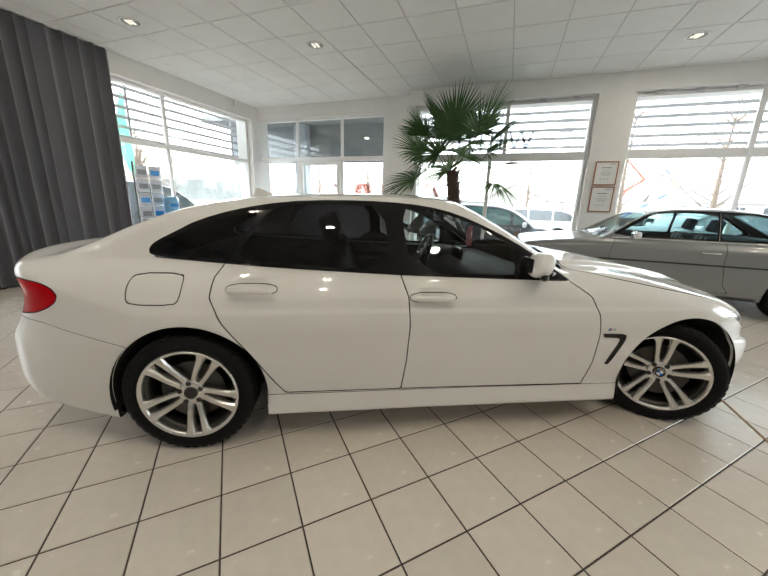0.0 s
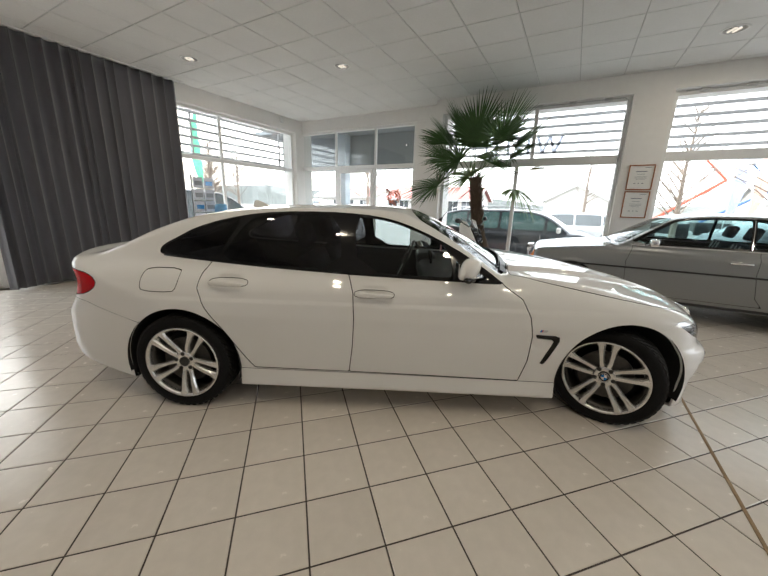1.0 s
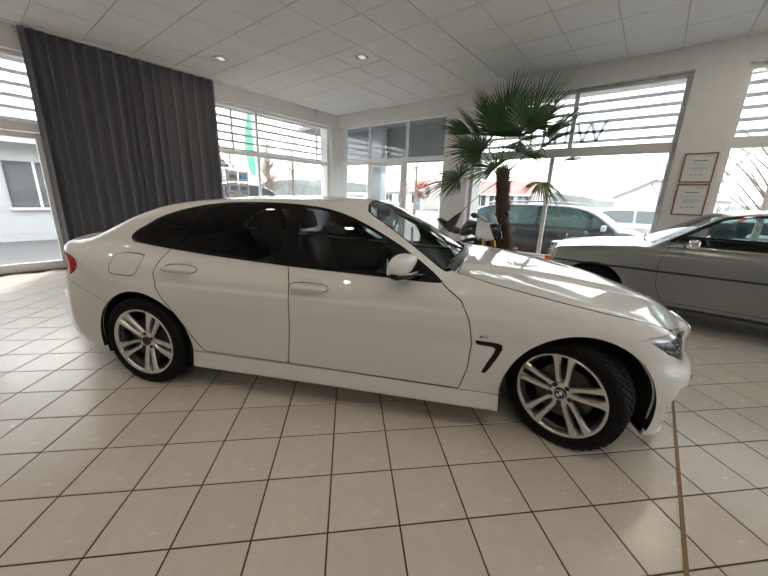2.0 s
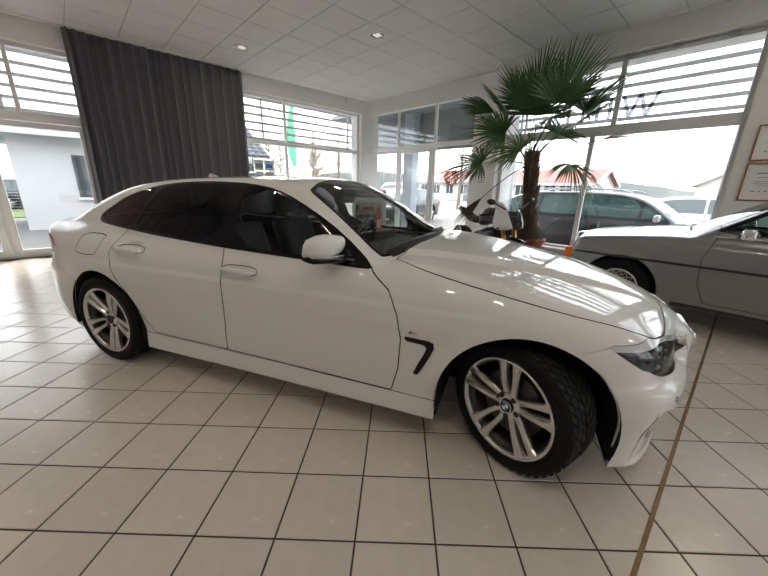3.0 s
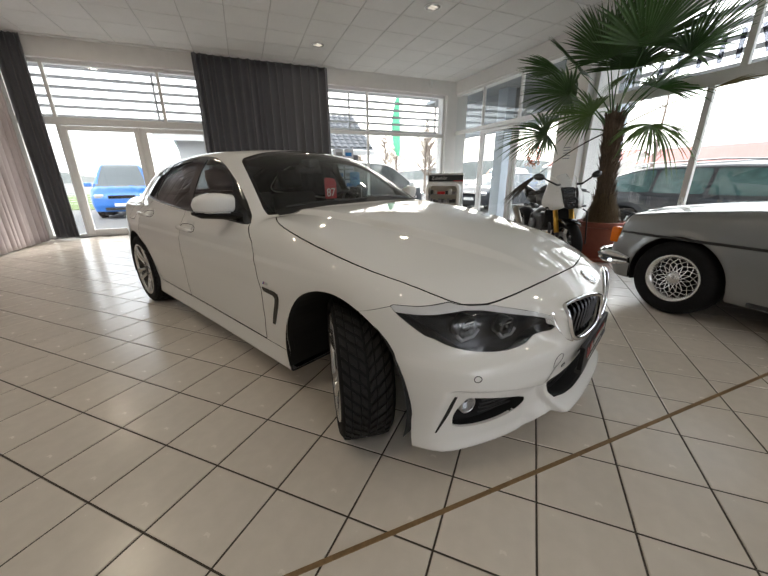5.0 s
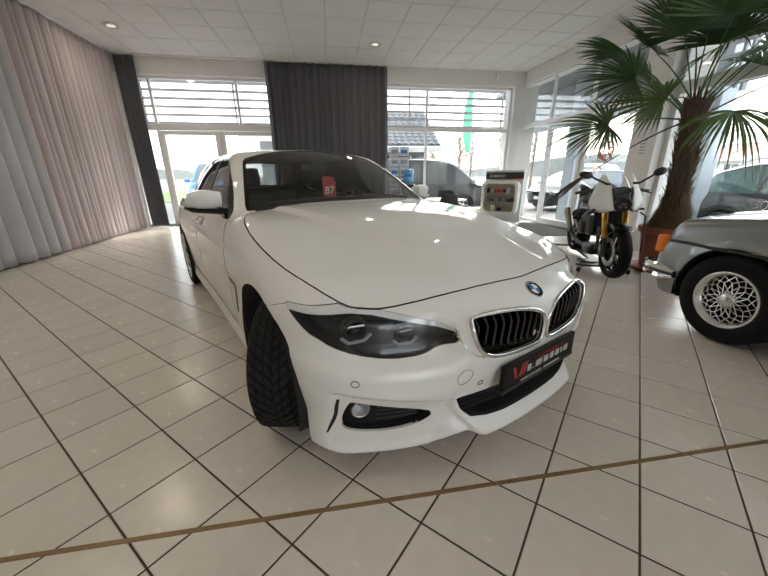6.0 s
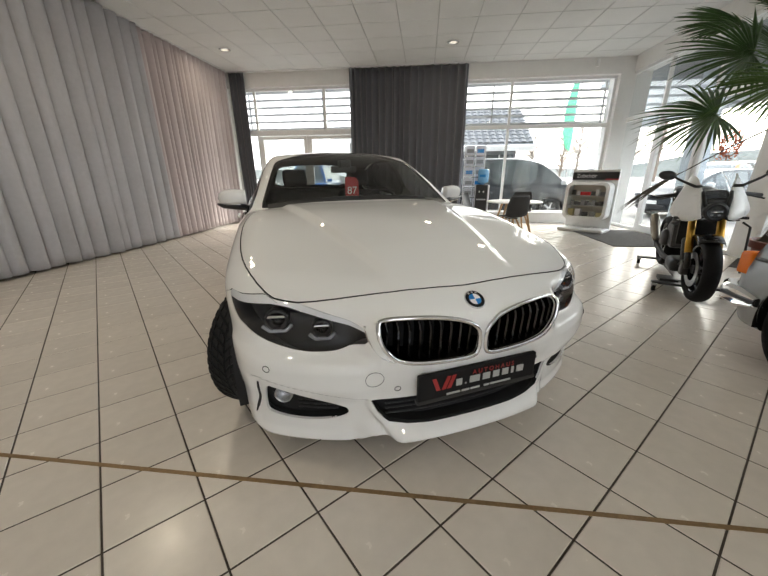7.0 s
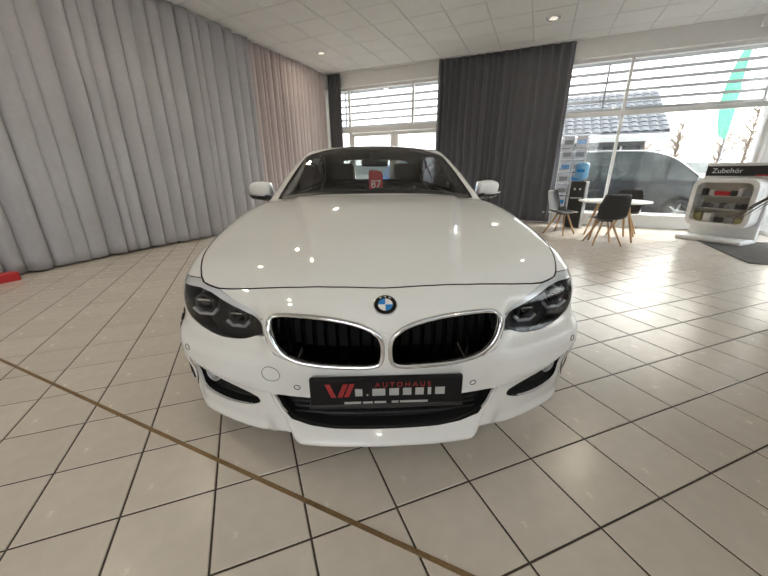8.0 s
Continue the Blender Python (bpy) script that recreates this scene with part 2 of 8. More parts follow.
# suspended ceiling: panels lying a little below their grid
bm = bmesh.new()
box(bm, -6.6, XE, YS, YN, ZC + 0.012, ZC + 0.2)
structure("ceiling_bed", bm, M_CGRID, "grey carrier grid of the suspended ceiling").name = "ceiling_grid"
vs, fs = [], []
P = 0.675
for i in range(-1, 24):
    for j in range(-3, 15):
        x0, y0 = -6.06 + (i - 1) * P, -0.951 + j * P
        x1, y1 = x0 + P, y0 + P
        x0, x1, y0, y1 = max(x0, -6.5), min(x1, XE), max(y0, YS), min(y1, YN - 0.1 if x0 < -2.1 else YP)
        if x1 - x0 < 0.03 or y1 - y0 < 0.03:
            continue
        g, b = 0.006, 0.005
        n = len(vs)
        for inset, z in ((g, ZC + 0.013), (g, ZC + 0.004), (g + b, ZC)):
            vs += [(x0 + inset, y0 + inset, z), (x1 - inset, y0 + inset, z), (x1 - inset, y1 - inset, z), (x0 + inset, y1 - inset, z)]
        for a in (0, 4):
            for k in range(4):
                fs.append((n + a + k, n + a + 4 + k, n + a + 4 + (k + 1) % 4, n + a + (k + 1) % 4))
        fs.append((n + 8, n + 11, n + 10, n + 9))
me = mesh_from("ceiling", vs, fs, M_CEIL)
tagged(new("ceiling", me), "white mineral ceiling panels in a square grid", "ceiling", kind="structure")
# curtain rails on the ceiling
bm = bmesh.new()
box(bm, -6.43, -6.37, -1.2, 4.75, ZC - 0.025, ZC - 0.001)
box(bm, -6.3, 4.2, -1.51, -1.45, ZC - 0.025, ZC - 0.001)
structure("trim_curtain_rail", bm, M_FRAME, "white curtain rail fixed to the ceiling").name = "trim_rail"


def window(name, axis, plane, lo, hi, z0, z1, uprights, bars, label, depth=0.07, w=0.06, doors=()):
    """A glazed unit in a wall plane: uprights and cross bars as parts, a pane between them."""
    ob = empty(name, Matrix(), label, "window", kind="structure")

    def bx(a0, a1, c0, c1, d0, d1, bevel=0.006):
        if axis == "x":
            return boxm(plane + d0, plane + d1, a0, a1, c0, c1, bevel)
        return boxm(a0, a1, plane - d1, plane - d0, c0, c1, bevel)
    part("window_frame", bx(lo, lo + w, z0, z1, 0, depth), M_FRAME, ob)
    part("window_frame", bx(hi - w, hi, z0, z1, 0, depth), M_FRAME, ob)
    part("window_frame", bx(lo + w, hi - w, z1 - w, z1, 0, depth - 0.002), M_FRAME, ob)
    part("window_frame", bx(lo + w, hi - w, z0, z0 + w, 0, depth - 0.002), M_FRAME, ob)
    for u, ua, ub in uprights:
        part("mullion", bx(u - w / 2, u + w / 2, ua, ub, 0.002, depth - 0.004), M_FRAME, ob)
    for zz, hh in bars:
        part("transom", bx(lo + w, hi - w, zz - hh / 2, zz + hh / 2, 0.004, depth + 0.004), M_FRAME, ob)
    for d0, d1, dz0, dz1 in doors:
        dr = part("door_leaf", bx(d0, d0 + 0.095, dz0, dz1, 0.012, depth + 0.016), M_FRAME, ob)
        part("stile", bx(d1 - 0.095, d1, dz0, dz1, 0.012, depth + 0.016), M_FRAME, dr)
        part("rail", bx(d0 + 0.095, d1 - 0.095, dz0, dz0 + 0.13, 0.013, depth + 0.014), M_FRAME, dr)
        part("rail", bx(d0 + 0.095, d1 - 0.095, dz1 - 0.09, dz1, 0.013, depth + 0.014), M_FRAME, dr)
    edges_a = sorted([lo + w] + [u for u, ua, ub in uprights] + [hi - w])
    zs = sorted([z0 + w] + [zz for zz, hh in bars] + [z1 - w])
    for c0, c1 in zip(zs, zs[1:]):
        cuts = [lo + w / 2] + [u for u, ua, ub in uprights if ua < (c0 + c1) / 2 < ub] + [hi - w / 2]
        for a0, a1 in zip(cuts, cuts[1:]):
            p = part("pane", bx(a0, a1, c0 - 0.01, c1 + 0.01, 0.028, 0.034, 0), M_GLASS, ob)
            p.visible_shadow = False
    return ob


window("window_1", "x", XW, -1.62, 2.05, 0.0, 3.40, [(-0.95, 0.0, 3.40), (0.96, 2.4, 3.40), (0.44, 0.0, 2.3), (1.78, 0, 2.3)], [(2.33, 0.14)],
       "white framed garden door unit with upper lights", doors=[(-0.91, 0.42, 0.02, 2.25), (0.46, 1.75, 0.02, 2.25)])
window("window_2", "x", XW, 4.42, 8.05, 0.24, 3.40, [(5.68, 0.24, 3.40)], [(2.35, 0.09)], "white framed shop window with upper lights")
window("window_3", "y", YN, -6.62, -2.76, 0.0, 3.43, [(-5.27, 0, 3.43), (-3.95, 0, 3.43)], [(2.42, 0.10)], "white framed glazed entrance with a door leaf",
       doors=[(-5.22, -4.0, 0.02, 2.36)])
window("window_4", "y", YP + 0.22, -1.95, 1.57, 0.30, 3.43, [(-0.27, 0.3, 2.3), (0.0, 2.4, 3.43)], [(2.36, 0.16)], "white framed shop window with a tilting upper light", w=0.075)
window("window_5", "y", YP + 0.22, 2.14, 5.95, 0.30, 3.43, [(4.02, 0.3, 3.43)], [(2.38, 0.16)], "white framed shop window with a tilting upper light", w=0.075)
# window boards
structure("window_sill_west", boxm(-6.66, -6.42, 4.42, 8.05, 0.24, 0.275, 0.006), M_FRAME, "white window board").name = "window_sill"
structure("window_sill_north", boxm(-1.95, 5.95, YP - 0.06, YP + 0.15, 0.30, 0.335, 0.006), M_FRAME, "white window board").name = "window_sill"
# rods that tilt the upper lights
for x0, x1 in ((-0.2, 1.45), (2.3, 3.9)):
    bm = bmesh.new()
    tube(bm, [(x0, YP + 0.12, 3.405), (x1, YP + 0.12, 3.405), (x1 + 0.06, YP + 0.12, 3.36), (x1 + 0.07, YP + 0.12, 1.3)], 0.009, 8)
    for k in range(3):
        xx = x0 + (x1 - x0) * (0.15 + 0.35 * k)
        box(bm, xx - 0.06, xx + 0.06, YP + 0.09, YP + 0.15, 3.385, 3.425, 0.006)
    tagged(part("window_opener", bm, M_ALU, smooth=False), "grey metal rod opener of the upper light", "window opener")

# slanting sun blades outside the upper lights
M_BLADE = mat("sun_blade", (0.40, 0.405, 0.42), 0.5, vary=0.03, scale=6)


def louvre(name, axis, plane, lo, hi, stays):
    ob = empty(name, Matrix(), "row of pale grey metal sun blades outside the glazing", "louvre")
    for k in range(6):
        z = 2.50 + 0.185 * k
        bm = boxm(lo, hi, -0.055, 0.055, -0.006, 0.006, 0.003)
        turn = pose(0, 0, 0, -20, 0, 0)
        if axis == "x":
            m = pose(plane, 0, z, 0, 0, 90) @ turn
        else:
            m = pose(0, plane, z) @ turn
        bmesh.ops.transform(bm, matrix=m, verts=bm.verts)
        part("blade", bm, M_BLADE, ob)
    for s in stays:
        b = boxm(plane - 0.02, plane + 0.02, s - 0.02, s + 0.02, 2.42, 3.66) if axis == "x" else boxm(s - 0.02, s + 0.02, plane - 0.02, plane + 0.02, 2.42, 3.66)
        part("stay", b, M_BLADE, ob)
    return ob


louvre("sun_louvre", "x", XW - 0.55, -2.2, 8.9, (-1.4, 0.75, 3.0, 5.35, 8.1))
louvre("sun_louvre", "y", YN + 0.75, -2.4, 7.5, (-2.0, 1.85, 6.2))


def curtain(name, ends, z0, z1, material, label, seed, fold=0.15, deep=0.05):
    """A hanging curtain between two points, gathered into uneven folds."""
    rng = random.Random(seed)
    (xa, ya), (xb, yb) = ends
    L = math.hypot(xb - xa, yb - ya)
    ux, uy = (xb - xa) / L, (yb - ya) / L
    nx, ny = -uy, ux
    knots, s = [0.0], 0.0
    while s < L:
        s += fold * rng.uniform(0.55, 1.5)
        knots.append(s)
    amp = [deep * rng.uniform(0.35, 1.3) for _ in knots]
    lean = [rng.uniform(-1, 1) for _ in knots]
    nu, nv = int(L / 0.012), 26
    verts, faces = [], []
    for j in range(nv + 1):
        v = j / nv
        z = z0 + (z1 - z0) * v
        drop = 1 - v
        k = 0
        for i in range(nu + 1):
            s = L * i / nu
            while k < len(knots) - 2 and knots[k + 1] <= s:
                k += 1
            f = (s - knots[k]) / (knots[k + 1] - knots[k])
            ease = f * f * (3 - 2 * f)
            a = (amp[k] * (1 - ease) + amp[k + 1] * ease) * (0.8 + 0.2 * drop) * (0.9 + 0.1 * math.sin(1.9 * v + 7 * lean[k]))
            turn = 2 * math.pi * (f + 0.06 * math.sin(2 * math.pi * f) * (lean[k] * (1 - ease) + lean[k + 1] * ease))
            d = a * math.cos(turn) + 0.03 * drop * math.sin(1.3 * s + seed)
            along = s + 0.02 * drop * math.sin(0.9 * s + 2 * v + seed) + 0.15 * fold * math.sin(turn)
            hem = 0.008 * math.sin(2.3 * s + seed) if j == 0 else 0.0
            verts.append((xa + ux * along + nx * d, ya + uy * along + ny * d, z + hem))
    for j in range(nv):
        for i in range(nu):
            a = j * (nu + 1) + i
            faces.append((a, a + 1, a + nu + 2, a + nu + 1))
    me = mesh_from(name, verts, faces, material, True)
    ob = new(name, me)
    so = ob.modifiers.new("thickness", "SOLIDIFY")
    so.thickness = 0.003
    return tagged(ob, label, "curtain")


curtain("curtain", ((-6.40, 2.05), (-6.40, 4.60)), 0.03, ZC - 0.03, M_CURTAIN_BACKLIT, "grey floor-length curtain before the window wall, backlit shade in its colour", 3, 0.17, 0.05)
curtain("curtain", ((-6.34, 1.70), (-6.40, 2.06)), 0.03, ZC - 0.03, M_CURTAIN_BACKLIT, "grey gathered curtain edge before the window wall, backlit shade in its colour", 5, 0.09, 0.06)
curtain("curtain", ((-6.36, -1.45), (-6.36, -1.02)), 0.03, ZC - 0.03, M_CURTAIN_BACKLIT, "grey gathered curtain in the room corner, backlit shade in its colour", 8, 0.08, 0.06)
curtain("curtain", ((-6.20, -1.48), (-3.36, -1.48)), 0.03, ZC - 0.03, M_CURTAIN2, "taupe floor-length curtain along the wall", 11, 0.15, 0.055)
curtain("curtain", ((-3.42, -1.44), (4.0, -1.44)), 0.03, ZC - 0.03, M_CURTAIN_LIT, "grey floor-length curtain along the wall, window light in its paler colour", 14, 0.22, 0.08)


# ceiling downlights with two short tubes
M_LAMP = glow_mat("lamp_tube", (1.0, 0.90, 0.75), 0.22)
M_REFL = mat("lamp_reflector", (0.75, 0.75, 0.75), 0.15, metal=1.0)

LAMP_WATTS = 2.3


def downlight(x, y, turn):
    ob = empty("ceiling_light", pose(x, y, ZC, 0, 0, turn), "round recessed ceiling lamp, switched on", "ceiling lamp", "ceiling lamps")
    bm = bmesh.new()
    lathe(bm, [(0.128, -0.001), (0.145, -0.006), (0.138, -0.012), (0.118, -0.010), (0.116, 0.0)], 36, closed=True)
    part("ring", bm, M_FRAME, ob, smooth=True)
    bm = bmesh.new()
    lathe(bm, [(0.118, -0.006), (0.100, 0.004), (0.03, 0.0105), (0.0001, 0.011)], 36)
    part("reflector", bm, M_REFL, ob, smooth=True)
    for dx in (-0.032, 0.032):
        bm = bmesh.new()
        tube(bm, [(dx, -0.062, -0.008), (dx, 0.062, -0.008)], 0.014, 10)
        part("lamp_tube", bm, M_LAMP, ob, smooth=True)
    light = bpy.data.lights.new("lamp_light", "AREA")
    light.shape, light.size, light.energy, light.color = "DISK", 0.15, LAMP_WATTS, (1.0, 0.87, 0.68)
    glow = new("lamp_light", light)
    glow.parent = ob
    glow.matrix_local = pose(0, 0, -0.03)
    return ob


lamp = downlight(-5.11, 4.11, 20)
# the last six hang out of view, added to brighten floor and car
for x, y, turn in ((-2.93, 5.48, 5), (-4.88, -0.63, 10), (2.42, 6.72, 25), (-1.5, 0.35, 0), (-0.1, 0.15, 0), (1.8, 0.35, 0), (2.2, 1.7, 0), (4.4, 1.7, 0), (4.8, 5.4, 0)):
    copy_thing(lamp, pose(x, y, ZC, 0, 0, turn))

# outside ground, one sheet to the horizon
M_ASPHALT = mat("asphalt", (0.16, 0.155, 0.15), 0.9, vary=0.15, scale=1.5, bump=0.3, bump_scale=40)
bm = bmesh.new()
box(bm, -900, 900, -900, 900, -0.6, -0.13)
structure("ground", bm, M_ASPHALT, "grey paved yard reaching the horizon")

# ---- the white four-door coupe ----
CAR = pose(-1.655, 2.199, 0, 0, 0, 26.45)      # origin on the ground under the rear axle, x to the nose
M_PAINT = mat("white_paint", (0.82, 0.812, 0.79), 0.5, coat=1.0, spec=0.15)
M_TINT = glass_mat("side_glass", (0.74, 0.80, 0.80), 0.045)
M_PRIV = glass_mat("privacy_glass", (0.11, 0.11, 0.12), 0.04)
M_WSCR = glass_mat("windscreen_glass", (0.74, 0.77, 0.75), 0.05)
M_REAR = glass_mat("rear_glass", (0.34, 0.36, 0.36), 0.04)
M_LENS = glass_mat("lens_glass", (0.92, 0.93, 0.95))
M_TAIL = mat("tail_lamp_red", (0.50, 0.001, 0.006), 0.12, spec=0.06, vary=0.1, scale=40)
M_SILVER = mat("alloy_silver", (0.70, 0.70, 0.69), 0.24, metal=0.85)
M_DISC = mat("brake_iron", (0.09, 0.085, 0.08), 0.45, metal=0.9, vary=0.2, scale=30)
M_SEAT = mat("black_leather", (0.022, 0.022, 0.023), 0.5, vary=0.1, scale=20, bump=0.1, bump_scale=120)
M_DASH = mat("dash_plastic", (0.03, 0.031, 0.032), 0.55, vary=0.1, scale=20, bump=0.1, bump_scale=200)
M_ORANGE = mat("amber_lens", (0.85, 0.20, 0.015), 0.2, spec=0.3)
M_BLUE = mat("roundel_blue", (0.02, 0.22, 0.60), 0.25, coat=1.0)
M_ENAMEL = mat("roundel_white", (0.80, 0.80, 0.80), 0.25, coat=1.0)
M_GUIDE = mat("light_guide_grey", (0.30, 0.31, 0.33), 0.3, coat=0.5)
M_TREAD = mat("tread_rubber", (0.015, 0.015, 0.015), 0.8, spec=0.3, vary=0.2, scale=30)
M_SMOKE = mat("lamp_housing", (0.034, 0.035, 0.039), 0.28, metal=0.4)
M_BLACKCHROME = mat("black_chrome", (0.07, 0.07, 0.075), 0.2, metal=1.0)


def curve(xs, ys):
    """A smooth curve through points that does not overshoot."""
    xs, ys = np.array(xs, float), np.array(ys, float)
    h, d = np.diff(xs), np.diff(ys) / np.diff(xs)
    m = np.zeros(len(xs))
    m[0], m[-1] = d[0], d[-1]
    for i in range(1, len(xs) - 1):
        if d[i - 1] * d[i] > 0:
            w1, w2 = 2 * h[i] + h[i - 1], h[i] + 2 * h[i - 1]
            m[i] = (w1 + w2) / (w1 / d[i - 1] + w2 / d[i])

    def f(x):
        x = np.clip(x, xs[0], xs[-1])
        i = np.clip(np.searchsorted(xs, x) - 1, 0, len(xs) - 2)
        t = (x - xs[i]) / h[i]
        return (1 + 2 * t) * (1 - t) ** 2 * ys[i] + t * (1 - t) ** 2 * h[i] * m[i] + t * t * (3 - 2 * t) * ys[i + 1] + t * t * (t - 1) * h[i] * m[i + 1]
    return f


def smax(a, b, k):
    h = np.clip(0.5 + 0.5 * (a - b) / k, 0, 1)
    return b + (a - b) * h + k * h * (1 - h)


def smin(a, b, k):
    return -smax(-a, -b, k)


def bell(x, c, w):
    return np.exp(-((x - c) / w) ** 2)


def step(a, b, x):
    t = np.clip((x - a) / (b - a), 0, 1)
    return t * t * (3 - 2 * t)


WIDE = curve([0.05, 0.11, 0.20, 0.27, 0.31, 0.36, 0.50, 0.64, 0.76, 0.82, 0.88, 0.94, 1.0, 1.1], [0.905, 0.918, 0.924, 0.918, 0.916, 0.922, 0.933, 0.936, 0.932, 0.924, 0.904, 0.874, 0.83, 0.75])
DECK = curve([-1.10, -0.98, -0.80, -0.40, 0.0, 0.6, 1.2, 1.9, 2.1, 2.25, 2.5, 2.8, 3.1, 3.35, 3.5, 3.6, 3.67, 3.74], [1.035, 1.045, 1.045, 1.05, 1.03, 1.005, 0.985, 0.978, 0.990, 1.004, 0.988, 0.953, 0.900, 0.845, 0.806, 0.776, 0.75, 0.70])
ROOF = curve([-1.0, -0.80, -0.6, -0.3, 0.0, 0.3, 0.65, 1.0, 1.25, 1.42, 1.53, 1.65, 1.8, 2.243, 2.5], [0.96, 1.045, 1.125, 1.255, 1.345, 1.385, 1.408, 1.416, 1.414, 1.406, 1.390, 1.350, 1.281, 1.036, 0.89])
LEAN = curve([0.05, 0.12, 0.19, 0.27, 0.36, 0.48, 0.53, 0.66, 0.70, 0.735, 0.78, 0.9], [0.06, 0.0, -0.015, 0.03, 0.035, 0.008, 0.0, 0.0, 0.02, 0.056, 0.11, 0.28])
# the same under and beside the headlamps, which stand back over the bumper's shelf
FLANK = curve([0.05, 0.13, 0.20, 0.27, 0.33, 0.40, 0.44, 0.50, 0.535, 0.57, 0.60, 0.67, 0.70, 0.735, 0.76, 0.9], [0.10, 0.065, 0.050, 0.042, 0.035, 0.01, 0.0, 0.0, 0.012, 0.062, 0.078, 0.086, 0.098, 0.125, 0.16, 0.36])
RLEAN = curve([0.1, 0.25, 0.4, 0.6, 0.72, 0.85, 0.96, 1.05], [0.14, 0.03, -0.025, -0.02, 0.04, 0.075, 0.04, 0.0])
HANDLES = ((0.32, 0.903), (1.28, 0.862))


def car_f(x, y, z):
    """Below nought inside the closed body, above nought outside it."""
    y = np.abs(y)
    w = WIDE(z)
    w = w + 0.014 * step(1.6, 0.2, x) * step(0.95, 0.6, z) + 0.018 * bell(x, 0.0, 0.42) * bell(z, 0.72, 0.16) + 0.012 * bell(x, 2.89, 0.42) * bell(z, 0.72, 0.14)
    w = w - 0.05 * step(0.35, -0.9, x) * step(0.6, 1.0, z) - 0.02 * step(2.3, 3.3, x) * step(0.7, 0.9, z)
    w = w + 0.007 * step(0.805, 0.775, z) * step(0.60, 0.70, z) * step(-0.6, 0.2, x) * step(3.1, 2.4, x)
    w = w - 0.03 * step(0.42, 0.12, z) * step(3.15, 3.4, x)
    for hx, hz in HANDLES:
        w = w - 0.036 * np.exp(-(((x - hx + 0.0) / 0.075) ** 4)) * np.exp(-(((z - hz - 0.012) / 0.026) ** 4))
    side = y - w
    yy = np.minimum(y, 1.0)
    high = step(0.685, 0.73, z)
    out = step(0.39, 0.50, yy) * (1 - high) + step(0.12, 0.66, yy) * high
    xf = 3.72 - 0.266 * (yy / 0.87) ** 2.5 - 0.07 * (np.maximum(0, yy - 0.77) / 0.13) ** 3 - LEAN(z) * (1 - out) - FLANK(z) * out
    brow = 0.372 + 0.22 * np.clip(yy - 0.431, 0, 0.4)
    bib = 0.335 + 0.105 * step(0.15, 0.36, z)
    xf = xf - 0.026 * step(brow + 0.006, brow - 0.012, z) * step(bib - 0.008, bib + 0.016, yy) * step(0.878, 0.835, yy) * step(0.13, 0.20, z)
    xf = xf + 0.020 * bell(z, 0.215, 0.06) * step(bib + 0.012, bib - 0.03, yy)
    front = (x - xf) / np.sqrt(1 + (0.9 * (yy / 0.87) ** 1.3 * 0.87) ** 2)
    xr = -1.130 + 0.27 * (yy / 0.87) ** 2.4 + 0.2 * (np.maximum(0, yy - 0.72) / 0.17) ** 3 + RLEAN(z)
    rear = (xr - x) / np.sqrt(1 + (0.7 * yy) ** 2)
    crown = 0.05 - 0.028 * step(1.6, 2.1, x) + 0.04 * step(2.4, 3.2, x)
    dome = 0.024 * step(0.03, -0.035, y - (0.30 + 0.32 * np.clip((3.4 - x) / 1.3, 0, 1))) * step(1.9, 2.2, x) * step(3.62, 3.2, x)
    top = z - (DECK(x) - crown * (yy / 0.8) ** 2 + dome - 0.004)
    low = smax(side, top, 0.10)
    low = smax(low, front, 0.07)
    low = smax(low, rear, 0.08)
    zb = 0.175 - 0.035 * step(3.05, 3.25, x) + (0.052 * step(0.52, 0.36, yy) + 0.016 * bell(yy, 0.41, 0.045)) * step(3.1, 3.3, x) + 0.09 * step(-0.25, -0.9, x)
    low = smax(low, zb - z, 0.026)
    xe = x + 0.11 * (yy / 0.7) ** 2 * step(1.0, 1.6, x)
    lid = (z - (ROOF(xe) - 0.036 * (yy / 0.6) ** 2)) * 0.88
    wg = 0.84 - 0.52 * (z - 0.97) - 0.075 * (np.maximum(0, 0.9 - x) / 1.2) ** 2 - 0.25 * np.maximum(0, z - 1.2) ** 1.5
    green = smax(lid, (y - wg) * 0.9, 0.055)
    green = smax(green, -0.92 - x, 0.05)
    green = smax(smax(green, 0.86 - z, 0.02), x - 2.42, 0.02)
    return smin(low, green, 0.035)


def cast(o, d, far=2.4, steps=70, f=None):
    """First way out of the body along rays from inside it."""
    f = f or car_f
    lo, hi = np.zeros(len(d)), np.zeros(len(d))
    done = np.zeros(len(d), bool)
    for r in np.linspace(0.02, far, steps):
        p = o + d * r
        out = (f(p[:, 0], p[:, 1], p[:, 2]) > 0) & ~done
        hi[out] = r
        done |= out
        lo[~done] = r
    for _ in range(22):
        mid = (lo + hi) / 2
        p = o + d * mid[:, None]
        out = f(p[:, 0], p[:, 1], p[:, 2]) > 0
        hi, lo = np.where(out, mid, hi), np.where(out, lo, mid)
    return (lo + hi) / 2


